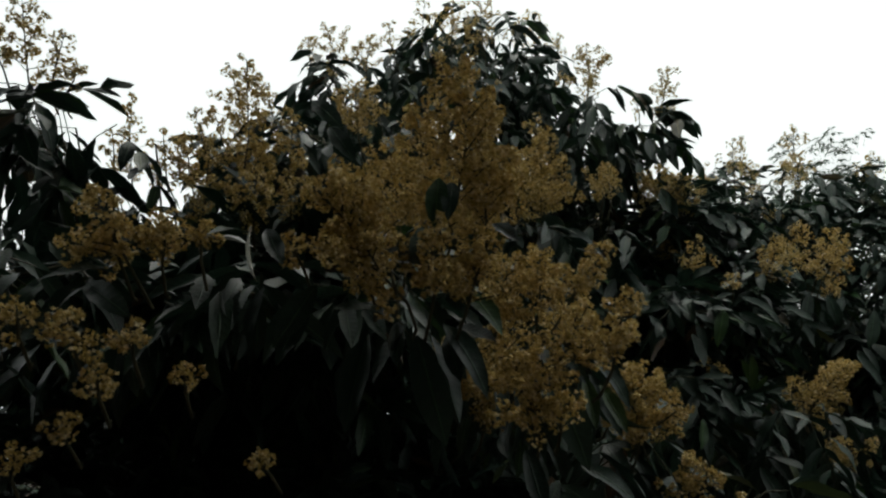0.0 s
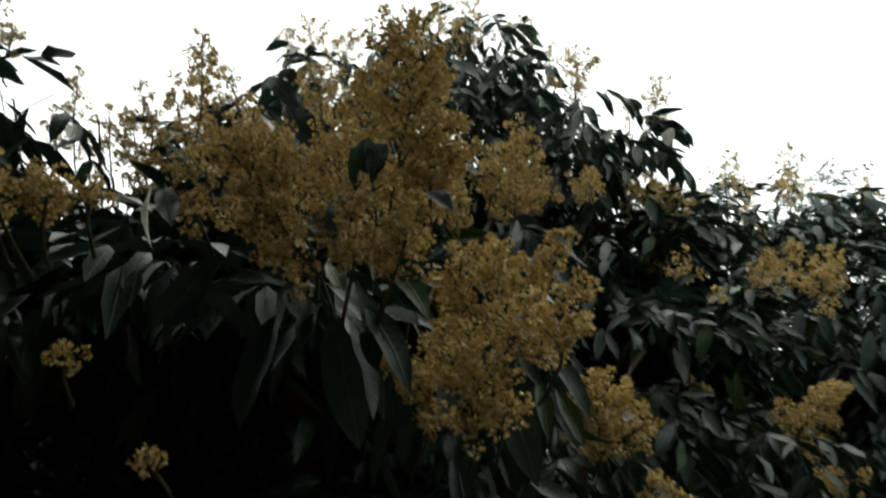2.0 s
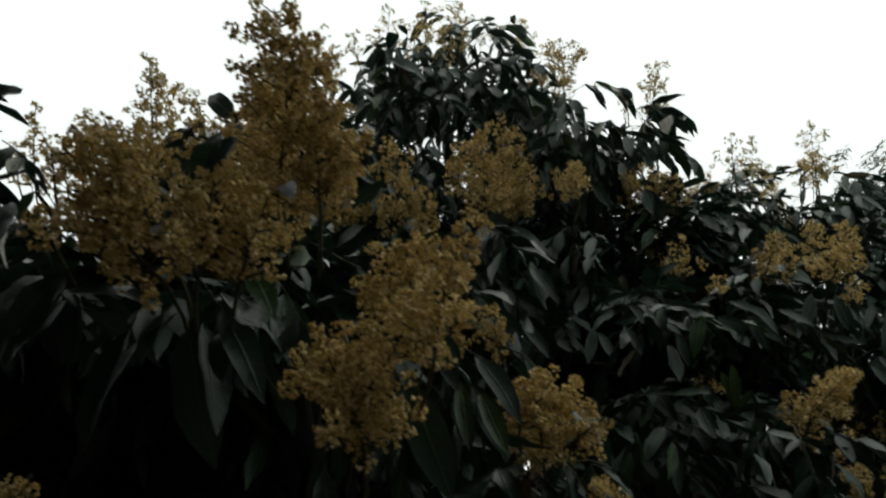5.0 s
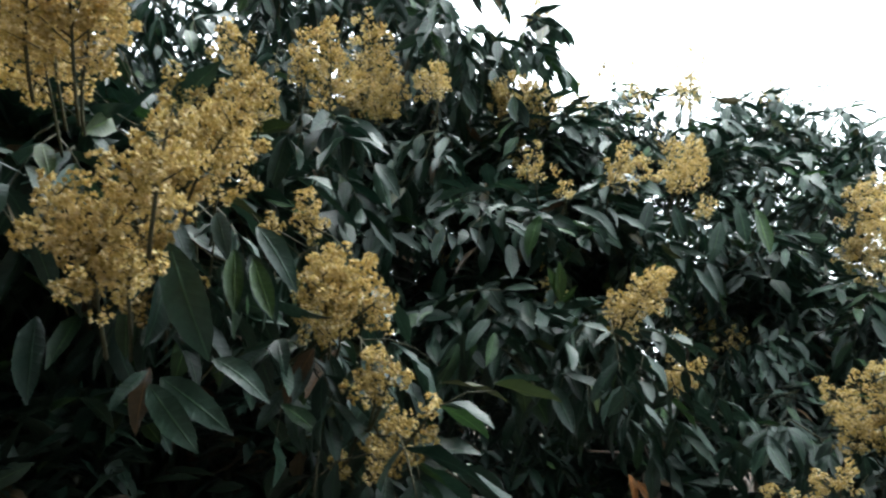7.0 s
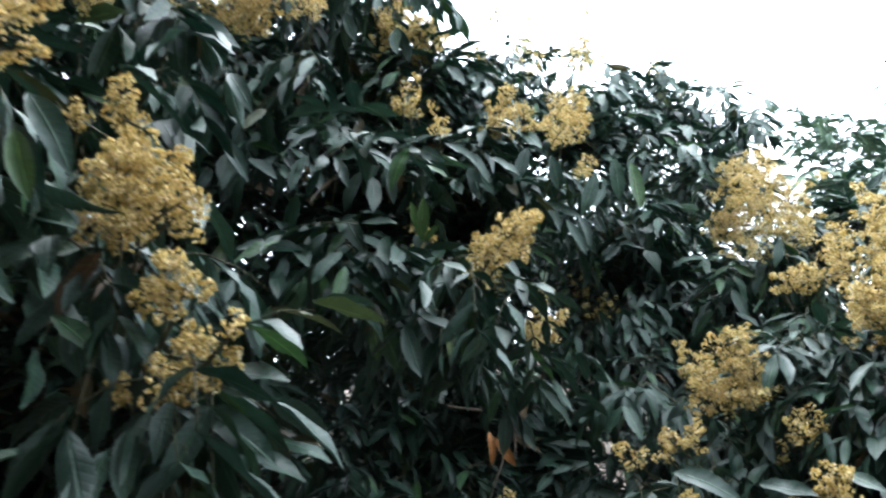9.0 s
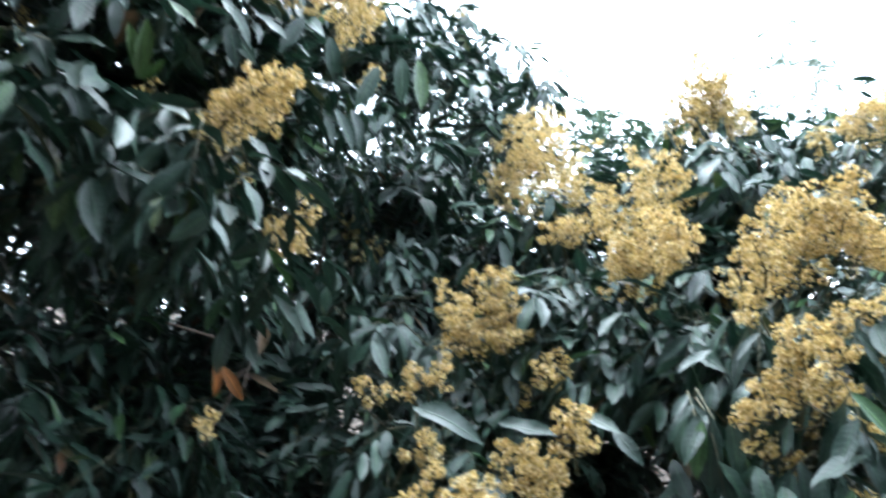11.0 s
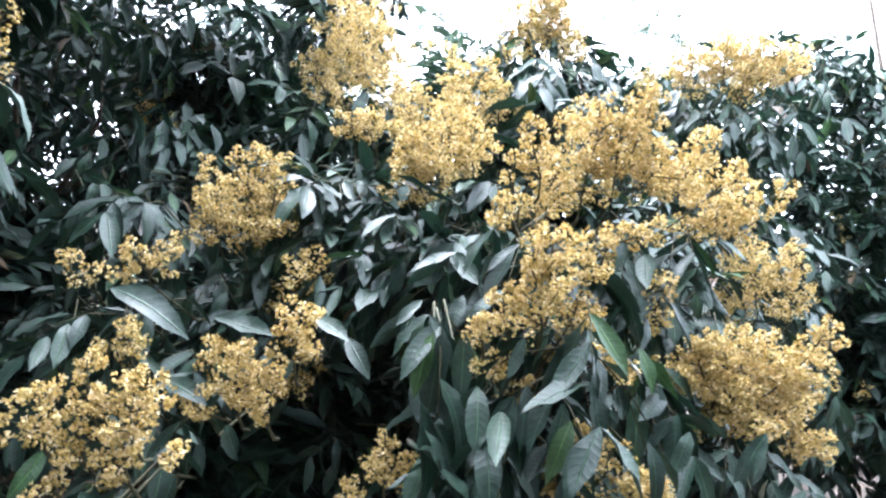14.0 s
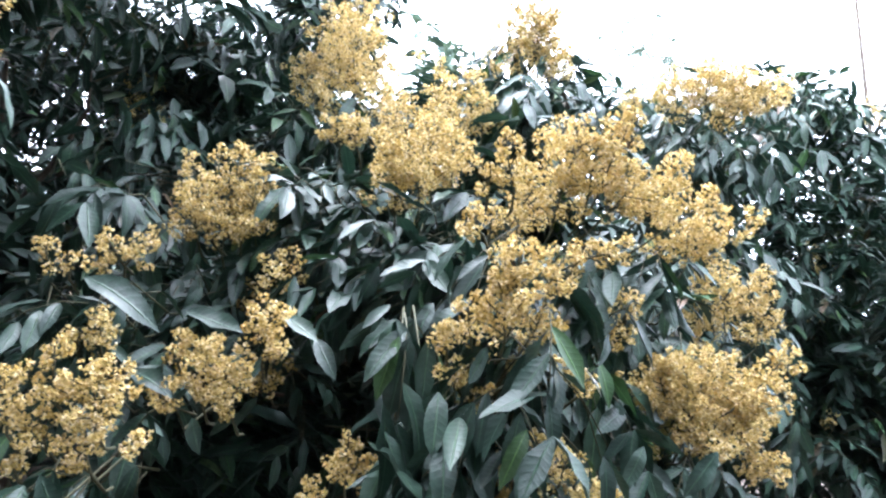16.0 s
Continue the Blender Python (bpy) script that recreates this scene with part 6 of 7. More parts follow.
C.panicle(2.23, 1.28, 0.92, 2.20, 1.30, 1.00, 0.115, leaves=1)
C.panicle(2.24, 1.28, 0.89, 2.20, 1.32, 0.99, 0.115, leaves=4)
C.panicle(2.26, 1.19, 0.93, 2.32, 1.13, 1.07, 0.111, leaves=4)
C.panicle(2.20, 1.32, 0.93, 2.15, 1.36, 0.94, 0.063, leaves=4)
C.panicle(2.34, 1.19, 0.86, 2.34, 1.19, 0.95, 0.105, leaves=4)
C.panicle(2.32, 1.19, 0.82, 2.39, 1.12, 0.86, 0.062, leaves=4)
C.panicle(2.26, 1.27, 0.83, 2.23, 1.29, 0.87, 0.084, leaves=4)
C.panicle(1.84, 1.26, 0.80, 1.82, 1.27, 0.85, 0.074, leaves=2)
C.panicle(1.86, 1.24, 0.79, 1.87, 1.24, 0.84, 0.057, leaves=2)
C.panicle(1.81, 1.29, 0.74, 1.79, 1.31, 0.82, 0.065, leaves=2)
C.panicle(1.82, 1.25, 0.74, 1.81, 1.26, 0.80, 0.104, leaves=2)
C.panicle(1.87, 1.21, 0.75, 1.88, 1.20, 0.81, 0.104, leaves=2)
C.panicle(1.90, 1.18, 0.76, 1.90, 1.18, 0.80, 0.056, leaves=2)
C.spray(1.68, 1.45, 0.93, -0.10, -0.25, -0.96, 4, 0.12, 1.3, single=True)
C.spray(1.70, 1.43, 0.94, 0.04, -0.38, -0.92, 4, 0.12, 1.3, single=True)
C.spray(1.51, 2.40, 1.07, -0.46, -0.68, -0.57, 4, 0.12, 0.8, single=True)
C.spray(1.63, 2.27, 1.03, -0.40, -0.64, -0.65, 4, 0.11, 0.8, single=True)
C.spray(1.80, 2.08, 1.17, -0.87, -0.09, -0.48, 6, 0.12, 0.4, single=True)
C.spray(2.04, 2.68, 1.50, -0.84, 0.44, -0.32, 5, 0.12, 0.4, single=True)
C.spray(2.01, 2.70, 1.40, -0.84, 0.44, -0.32, 5, 0.12, 0.4, single=True)
C.spray(2.44, 2.03, 1.62, -0.43, -0.12, -0.89, 6, 0.13, 0.9, single=True)
C.spray(2.51, 1.96, 1.64, 0.16, -0.66, -0.73, 6, 0.13, 0.9, single=True)
C.spray(2.45, 2.16, 1.67, -0.78, 0.11, -0.61, 5, 0.13, 0.6, single=True)
C.spray(1.76, 2.13, 0.97, -0.84, 0.03, -0.54, 5, 0.1, 0.75, single=True)
C.spray(1.67, 2.21, 0.91, -0.24, -0.82, -0.52, 5, 0.1, 0.75, single=True)
C.spray(1.60, 2.21, 0.87, -0.81, -0.10, -0.58, 5, 0.1, 0.75, single=True)
C.spray(1.67, 2.08, 0.86, -0.74, -0.27, -0.61, 5, 0.1, 0.75, single=True)
C.spray(1.57, 2.17, 0.82, -0.84, 0.03, -0.54, 5, 0.1, 0.75, single=True)
C.spray(1.60, 2.08, 0.82, -0.81, -0.10, -0.58, 5, 0.1, 0.75, single=True)
C.spray(1.56, 2.32, 0.86, -0.62, -0.47, -0.62, 5, 0.1, 0.75, single=True)
C.spray(1.41, 2.59, 0.81, -0.74, -0.27, -0.61, 5, 0.1, 0.75, single=True)
C.spray(1.37, 2.49, 0.74, -0.24, -0.82, -0.52, 5, 0.1, 0.75, single=True)
C.spray(1.47, 2.47, 0.78, -0.62, -0.47, -0.62, 5, 0.1, 0.75, single=True)
C.spray(1.40, 2.33, 0.70, -0.81, -0.10, -0.58, 5, 0.1, 0.75, single=True)
C.spray(1.49, 2.05, 0.75, -0.84, 0.03, -0.54, 5, 0.1, 0.75, single=True)
C.spray(1.52, 1.95, 0.77, -0.45, -0.67, -0.59, 5, 0.1, 0.75, single=True)
C.spray(1.47, 1.81, 0.61, -0.24, -0.82, -0.52, 5, 0.1, 0.75, single=True)
C.spray(1.39, 1.81, 0.57, -0.62, -0.47, -0.62, 5, 0.1, 0.75, single=True)
C.spray(1.52, 1.83, 0.59, 0.11, -0.94, -0.33, 5, 0.1, 0.75, single=True)
C.spray(1.78, 1.45, 0.78, -0.62, -0.47, -0.62, 5, 0.1, 0.75, single=True)
C.spray(1.81, 1.42, 0.75, -0.05, -0.91, -0.42, 5, 0.1, 0.75, single=True)
C.spray(1.86, 1.44, 0.80, -0.62, -0.47, -0.62, 5, 0.1, 0.75, single=True)
C.spray(1.90, 1.41, 0.84, -0.24, -0.82, -0.52, 5, 0.1, 0.75, single=True)
C.spray(1.93, 1.38, 0.82, -0.81, -0.10, -0.58, 5, 0.1, 0.75, single=True)
C.spray(2.01, 1.38, 0.86, -0.62, -0.47, -0.62, 5, 0.1, 0.75, single=True)
C.spray(2.06, 1.33, 0.87, 0.11, -0.94, -0.33, 5, 0.1, 0.75, single=True)
C.spray(2.26, 1.42, 0.87, 0.23, -0.94, -0.25, 5, 0.1, 0.75, single=True)
C.spray(2.35, 1.41, 0.83, -0.74, -0.27, -0.61, 5, 0.1, 0.75, single=True)
C.spray(2.33, 1.36, 0.75, 0.23, -0.94, -0.25, 5, 0.1, 0.75, single=True)
C.spray(2.40, 1.31, 0.72, 0.11, -0.94, -0.33, 5, 0.1, 0.75, single=True)
C.spray(2.21, 1.40, 0.76, -0.45, -0.67, -0.59, 5, 0.1, 0.75, single=True)
C.spray(1.96, 1.41, 1.00, -0.74, -0.27, -0.61, 5, 0.1, 0.75, single=True)
C.spray(2.00, 1.38, 1.01, -0.81, -0.10, -0.58, 5, 0.1, 0.75, single=True)
C.spray(1.88, 1.55, 1.10, 0.11, -0.94, -0.33, 5, 0.1, 0.75, single=True)
C.spray(1.95, 1.36, 0.90, -0.62, -0.47, -0.62, 5, 0.1, 0.75, single=True)
C.spray(1.85, 2.04, 1.20, -0.86, -0.46, -0.24, 5, 0.105, 0.85, single=True)
C.spray(1.86, 1.90, 1.13, -0.48, -0.87, -0.14, 5, 0.105, 0.85, single=True)
C.spray(1.85, 1.78, 1.11, -0.32, -0.94, -0.09, 5, 0.105, 0.85, single=True)
C.spray(1.85, 1.98, 1.09, -0.96, -0.07, -0.27, 5, 0.105, 0.85, single=True)
C.spray(1.80, 1.96, 1.01, -0.63, -0.75, -0.18, 5, 0.105, 0.85, single=True)
C.spray(1.84, 1.86, 1.04, -0.48, -0.87, -0.14, 5, 0.105, 0.85, single=True)
C.spray(1.86, 1.77, 1.03, -0.63, -0.75, -0.18, 5, 0.105, 0.85, single=True)
C.spray(1.88, 1.68, 1.13, -0.96, -0.07, -0.27, 5, 0.105, 0.85, single=True)
C.spray(1.96, 1.68, 1.20, -0.95, -0.18, -0.26, 5, 0.105, 0.85, single=True)
C.spray(1.89, 1.61, 1.09, -0.63, -0.75, -0.18, 5, 0.105, 0.85, single=True)
C.spray(1.88, 1.69, 1.00, -0.96, 0.02, -0.27, 5, 0.105, 0.85, single=True)
C.spray(1.81, 2.02, 1.11, -0.48, -0.87, -0.14, 5, 0.105, 0.85, single=True)
C.spray(1.85, 1.71, 1.07, -0.63, -0.75, -0.18, 5, 0.105, 0.85, single=True)
C.spray(1.88, 1.62, 1.03, -0.63, -0.75, -0.18, 5, 0.105, 0.85, single=True)
C.spray(1.89, 1.54, 1.07, -0.96, -0.07, -0.27, 5, 0.105, 0.85, single=True)
C.spray(1.77, 1.98, 1.05, -0.63, -0.75, -0.18, 5, 0.105, 0.85, single=True)
C.spray(1.88, 2.01, 1.19, -0.32, -0.94, -0.09, 5, 0.105, 0.85, single=True)
C.spray(1.87, 1.56, 0.99, -0.48, -0.87, -0.14, 5, 0.105, 0.85, single=True)
C.spray(2.47, 1.62, 1.15, -0.46, -0.37, -0.81, 6, 0.105, 0.9)
C.spray(2.54, 1.56, 1.12, -0.46, -0.37, -0.81, 6, 0.105, 0.9)
C.spray(2.68, 1.57, 1.11, 0.08, -0.79, -0.61, 6, 0.105, 0.9)
C.spray(2.35, 1.60, 1.12, -0.46, -0.37, -0.81, 6, 0.105, 0.9)
C.spray(2.44, 1.52, 1.01, 0.33, -0.86, -0.40, 6, 0.105, 0.9)
C.spray(2.58, 1.53, 1.01, 0.33, -0.86, -0.40, 6, 0.105, 0.9)
C.spray(2.61, 1.63, 1.21, 0.33, -0.86, -0.40, 6, 0.105, 0.9)
C.spray(2.77, 1.62, 1.23, 0.08, -0.79, -0.61, 6, 0.105, 0.9)
C.spray(2.57, 1.79, 1.49, -0.46, -0.37, -0.81, 6, 0.105, 0.9)
C.spray(2.32, 2.01, 1.42, -0.59, -0.18, -0.79, 6, 0.105, 0.9)
C.spray(2.33, 1.87, 1.47, -0.67, -0.03, -0.74, 6, 0.105, 0.9)
C.spray(2.80, 2.11, 1.75, -0.46, -0.37, -0.81, 6, 0.105, 0.9)
C.spray(2.96, 2.09, 1.80, -0.72, 0.09, -0.69, 6, 0.105, 0.9)
C.spray(3.04, 2.02, 1.77, -0.59, -0.18, -0.79, 6, 0.105, 0.9)
C.spray(3.11, 1.96, 1.70, 0.22, -0.84, -0.50, 6, 0.105, 0.9)
C.glare_leaf(1.50, 2.41, 1.06, 0.32, -0.54, -0.78, 0.07)
C.glare_leaf(1.52, 2.39, 1.06, 0.17, -0.56, -0.81, 0.07)
C.glare_leaf(1.62, 2.28, 1.02, 0.10, -0.34, -0.94, 0.06)
C.glare_leaf(1.89, 1.26, 0.96, 0.32, -0.79, -0.52, 0.05)
C.glare_leaf(1.87, 1.86, 1.21, 0.37, -0.93, 0.02, 0.05)
C.panicle(3.07, 1.87, 1.75, 3.04, 1.89, 1.89, 0.207, leaves=3, coarse=1.3)
C.panicle(3.15, 1.79, 1.77, 3.12, 1.81, 1.95, 0.244, leaves=3, coarse=1.3)
C.panicle(3.23, 1.72, 1.81, 3.21, 1.73, 1.92, 0.150, leaves=3, coarse=1.3)
C.panicle(3.30, 1.65, 1.89, 3.26, 1.69, 1.97, 0.132, leaves=3, coarse=1.3)
C.panicle(3.01, 1.92, 1.77, 2.98, 1.94, 1.86, 0.132, leaves=3, coarse=1.3)
C.panicle(2.95, 1.98, 1.71, 2.91, 2.00, 1.82, 0.113, leaves=3, coarse=1.3)
C.panicle(3.10, 1.83, 1.87, 3.09, 1.84, 2.00, 0.188, leaves=3, coarse=1.3)
C.panicle(3.19, 1.75, 1.76, 3.16, 1.78, 1.89, 0.207, leaves=3, coarse=1.3)
C.panicle(2.50, 2.23, 1.75, 2.47, 2.25, 1.85, 0.125, leaves=3, coarse=1.3)
C.panicle(2.59, 2.15, 1.76, 2.53, 2.19, 2.07, 0.197, leaves=1, coarse=1.3)
C.panicle(2.53, 2.20, 1.78, 2.50, 2.22, 1.97, 0.125, leaves=0, coarse=1.3)
C.panicle(2.61, 2.13, 1.82, 2.58, 2.15, 1.99, 0.143, leaves=2, coarse=1.3)
C.spray(2.50, 2.24, 1.79, -0.42, 0.24, -0.88, 6, 0.115, 0.8, single=True)
C.spray(2.48, 2.13, 1.64, 0.51, -0.60, -0.62, 6, 0.115, 0.8, single=True)
C.spray(2.54, 2.08, 1.61, -0.42, 0.24, -0.88, 6, 0.115, 0.8, single=True)
C.spray(2.58, 2.04, 1.64, 0.60, -0.66, -0.46, 6, 0.115, 0.8, single=True)
C.spray(2.63, 2.00, 1.61, 0.33, -0.46, -0.82, 6, 0.115, 0.8, single=True)
C.spray(2.50, 2.24, 1.62, 0.06, -0.23, -0.97, 6, 0.115, 0.8, single=True)
C.spray(2.60, 2.28, 1.89, 0.51, -0.60, -0.62, 6, 0.115, 0.8, single=True)
C.spray(2.74, 2.15, 1.81, 0.60, -0.66, -0.46, 6, 0.115, 0.8, single=True)
C.spray(3.28, 2.07, 1.78, -0.56, -0.18, -0.81, 7, 0.12, 0.7)
C.spray(3.38, 1.99, 1.79, -0.26, -0.53, -0.80, 7, 0.12, 0.7)
C.spray(3.47, 1.90, 1.81, -0.70, 0.09, -0.71, 7, 0.12, 0.7)
C.spray(3.48, 2.04, 1.70, -0.56, -0.18, -0.81, 7, 0.12, 0.7)
C.spray(3.58, 1.95, 1.68, 0.46, -0.84, -0.28, 7, 0.12, 0.7)
C.spray(3.73, 1.95, 1.82, -0.56, -0.18, -0.81, 7, 0.12, 0.7)
C.spray(3.22, 2.14, 1.72, 0.33, -0.84, -0.43, 7, 0.12, 0.7)
C.spray(3.21, 2.27, 1.79, -0.75, 0.25, -0.61, 7, 0.12, 0.7)
C.spray(3.18, 2.03, 1.64, 0.46, -0.84, -0.28, 7, 0.12, 0.7)
C.spray(3.40, 1.99, 1.40, -0.17, 0.20, -0.96, 7, 0.12, 0.9)
C.spray(3.50, 1.90, 1.38, 0.70, -0.61, -0.38, 7, 0.12, 0.9)
C.spray(3.67, 1.88, 1.46, 0.17, -0.11, -0.98, 7, 0.12, 0.9)
C.spray(3.37, 1.89, 1.30, -0.17, 0.20, -0.96, 7, 0.12, 0.9)
C.spray(3.18, 1.92, 1.30, 0.63, -0.54, -0.55, 7, 0.12, 0.9)
C.spray(3.71, 1.98, 1.53, -0.17, 0.20, -0.96, 7, 0.12, 0.9)
C.spray(3.58, 2.09, 1.54, 0.17, -0.11, -0.98, 7, 0.12, 0.9)
C.spray(3.83, 1.87, 1.42, 0.48, -0.39, -0.79, 7, 0.12, 0.9)
C.spray(3.56, 1.85, 1.29, 0.70, -0.61, -0.38, 7, 0.12, 0.9)
C.spray(3.23, 2.01, 1.40, -0.51, 0.49, -0.71, 7, 0.12, 0.9)
C.spray(2.48, 1.88, 1.31, 0.48, -0.39, -0.79, 7, 0.115, 0.9)
C.spray(2.53, 1.83, 1.27, -0.51, 0.49, -0.71, 7, 0.115, 0.9)
C.spray(2.58, 1.78, 1.26, -0.51, 0.49, -0.71, 7, 0.115, 0.9)
C.spray(2.44, 1.78, 1.20, -0.39, 0.39, -0.83, 7, 0.115, 0.9)
C.spray(2.50, 1.99, 1.34, 0.48, -0.39, -0.79, 7, 0.115, 0.9)
C.spray(3.52, 2.39, 2.02, -0.17, 0.20, -0.96, 7, 0.115, 0.9)
C.spray(3.63, 2.29, 2.04, -0.51, 0.49, -0.71, 7, 0.115, 0.9)
C.spray(3.76, 2.17, 2.03, 0.70, -0.61, -0.38, 7, 0.115, 0.9)
C.spray(3.96, 2.12, 2.12, -0.39, 0.39, -0.83, 7, 0.115, 0.9)
C.spray(4.17, 2.07, 2.21, 0.17, -0.11, -0.98, 7, 0.115, 0.9)
C.spray(4.46, 2.07, 2.34, 0.17, -0.11, -0.98, 7, 0.115, 0.9)
C.spray(4.57, 1.98, 2.34, -0.17, 0.20, -0.96, 7, 0.115, 0.9)
C.spray(4.65, 1.90, 2.33, 0.70, -0.61, -0.38, 7, 0.115, 0.9)
C.spray(4.71, 2.10, 2.52, -0.51, 0.49, -0.71, 7, 0.115, 0.9)
C.spray(4.59, 2.22, 2.48, -0.17, 0.20, -0.96, 7, 0.115, 0.9)
C.spray(3.07, 1.89, 1.19, -0.51, 0.49, -0.71, 7, 0.115, 0.9)
C.spray(3.15, 1.81, 1.17, 0.48, -0.39, -0.79, 7, 0.115, 0.9)
C.spray(3.34, 1.78, 1.16, -0.39, 0.39, -0.83, 7, 0.115, 0.9)
C.spray(3.42, 1.71, 1.14, 0.17, -0.11, -0.98, 7, 0.115, 0.9)
C.spray(2.88, 1.80, 1.07, -0.51, 0.49, -0.71, 7, 0.115, 0.9)
C.spray(2.96, 1.72, 1.04, -0.51, 0.49, -0.71, 7, 0.115, 0.9)
C.spray(3.14, 1.70, 1.02, 0.48, -0.39, -0.79, 7, 0.115, 0.9)
C.spray(3.32, 1.67, 1.03, 0.63, -0.54, -0.55, 7, 0.115, 0.9)
C.spray(3.59, 1.70, 1.12, 0.17, -0.11, -0.98, 7, 0.115, 0.9)
C.spray(3.69, 1.73, 1.30, 0.48, -0.39, -0.79, 7, 0.115, 0.9)
C.spray(3.49, 1.78, 1.31, -0.51, 0.49, -0.71, 7, 0.115, 0.9)
C.spray(3.63, 1.67, 0.95, 0.48, -0.39, -0.79, 7, 0.115, 0.9)
C.spray(3.69, 1.62, 0.82, -0.39, 0.39, -0.83, 7, 0.115, 0.9)
C.spray(2.89, 1.91, 1.27, -0.51, 0.49, -0.71, 7, 0.115, 0.9)
C.spray(3.04, 1.91, 1.33, 0.48, -0.39, -0.79, 7, 0.115, 0.9)
C.panicle(3.06, 1.81, 1.78, 3.02, 1.84, 1.95, 0.258, coarse=1.3)
C.panicle(3.14, 1.74, 1.82, 3.13, 1.74, 1.98, 0.221, leaves=4, coarse=1.3)
C.panicle(2.99, 1.87, 1.80, 2.96, 1.89, 1.90, 0.147, leaves=3, coarse=1.3)
C.panicle(3.21, 1.67, 1.82, 3.18, 1.69, 1.93, 0.110, leaves=3, coarse=1.3)
# the large blades nearest the path
C.leaf(1.641, 1.411, 0.951, 1.603, 1.397, 0.861, (-0.87, -0.32, 0.48), 4)
C.leaf(1.653, 1.399, 0.955, 1.619, 1.385, 0.834, (-0.85, -0.47, 0.40), 1)
C.leaf(1.672, 1.381, 0.958, 1.656, 1.349, 0.865, (-0.63, -0.67, 0.46), 0)
C.leaf(1.647, 1.397, 1.068, 1.578, 1.409, 1.029, (-0.45, -0.19, 0.86), 5)
C.leaf(1.622, 1.425, 0.993, 1.575, 1.416, 0.955, (-0.62, -0.48, 0.55), 2)
C.leaf(1.854, 1.211, 1.024, 1.821, 1.190, 0.976, (0.11, -0.94, 0.44), 2)
C.leaf(1.853, 1.215, 0.981, 1.848, 1.169, 0.928, (-0.44, -0.72, 0.61), 1)
C.leaf(1.924, 1.157, 0.876, 1.880, 1.147, 0.816, (-0.73, -0.70, 0.24), 4)
C.leaf(2.002, 1.085, 0.892, 1.943, 1.089, 0.827, (-0.88, -0.57, 0.20), 1)
C.leaf(1.844, 1.235, 0.800, 1.748, 1.268, 0.803, (-0.51, -0.26, 0.85), 0)
C.leaf(1.672, 1.391, 0.823, 1.666, 1.347, 0.757, (-0.73, -0.70, 0.24), 3)
C.leaf(1.715, 1.350, 0.840, 1.715, 1.301, 0.764, (-0.66, -0.77, 0.27), 0)
C.leaf(1.520, 1.739, 0.729, 1.501, 1.664, 0.698, (-0.71, -0.71, 0.15), 4)
C.leaf(1.431, 1.817, 0.784, 1.452, 1.702, 0.792, (-0.51, -0.26, 0.85), 1)
C.leaf(1.346, 1.885, 0.918, 1.414, 1.729, 0.913, (-0.51, -0.26, 0.85), 3)
C.leaf(1.478, 1.766, 0.901, 1.518, 1.635, 0.895, (-0.51, -0.26, 0.85), 5)
C.leaf(1.641, 1.617, 0.904, 1.631, 1.534, 0.866, (-0.62, -0.48, 0.55), 1)
C.leaf(1.597, 1.656, 0.929, 1.601, 1.558, 0.916, (-0.56, -0.35, 0.75), 0)
C.crown(2.35, 2.25, 0.75, 0.75, 0.7, 0.75, 220, 0.03, inner=0.5)
C.crown(2.0, 2.8, 0.6, 0.5, 0.45, 0.5, 100, inner=0.4)
C.crown(2.13, 2.56, 0.40, 0.42, 0.22, 0.3, 70, leaf=0.16, low=0.06, inner=0.1, under=1.0, gap=-1.0)
C.crown(1.87, 2.53, 0.36, 0.3, 0.2, 0.28, 50, leaf=0.15, low=0.06, inner=0.1, under=1.0, gap=-1.0)
C.crown(2.8, 2.75, 1.15, 0.5, 0.5, 0.8, 110)
C.finish()

# trees further along the row
D = Tree(5.1, 2.4, "leafy longan tree with rosettes of pale green leaves", 0.7, 0.045, hang=0.1, droops=0.45)
D.hollow(4.59, 1.86, 0.28, 4.86, 1.62, 0.36, 0.20)
D.hollow(5.71, 2.22, 0.04, 6.07, 1.91, 0.15, 0.24)
for x, y, z, r in ((4.6, 2.15, 1.00, 0.018), (4.9, 2.95, 1.50, 0.018), (5.5, 2.45, 1.50, 0.018)):
    D.limb(x, y, z, r)
D.panicle(4.75, 2.34, 2.65, 4.73, 2.35, 2.83, 0.186, leaves=3, coarse=1.6)
D.panicle(4.88, 2.22, 2.65, 4.84, 2.24, 2.83, 0.186, leaves=3, coarse=1.6)
D.panicle(4.71, 1.85, 2.26, 4.69, 1.86, 2.43, 0.167, leaves=4, coarse=1.6)
D.panicle(4.65, 1.94, 1.45, 4.61, 1.97, 1.64, 0.139, coarse=1.6)
D.panicle(4.74, 1.86, 1.46, 4.73, 1.86, 1.56, 0.097, leaves=3, coarse=1.6)
D.panicle(4.69, 1.92, 1.22, 4.68, 1.92, 1.33, 0.111, leaves=4, coarse=1.6)
D.panicle(4.63, 1.72, 0.78, 4.62, 1.73, 0.86, 0.078, leaves=3, coarse=1.6)
D.spray(4.58, 2.01, 1.31, -0.52, -0.71, -0.47, 8, 0.13, 0.6, single=True)
D.spray(4.72, 1.88, 1.33, 0.02, -0.97, -0.26, 8, 0.13, 0.6, single=True)
D.spray(4.54, 1.67, 0.69, -0.79, -0.35, -0.51, 8, 0.13, 0.6, single=True)
D.spray(4.51, 2.17, 2.07, -0.68, -0.53, -0.50, 8, 0.13, 0.6, single=True)
D.spray(4.54, 2.02, 1.90, -0.68, -0.53, -0.50, 8, 0.13, 0.6, single=True)
D.spray(4.67, 1.91, 1.74, -0.14, -0.93, -0.33, 8, 0.13, 0.6, single=True)
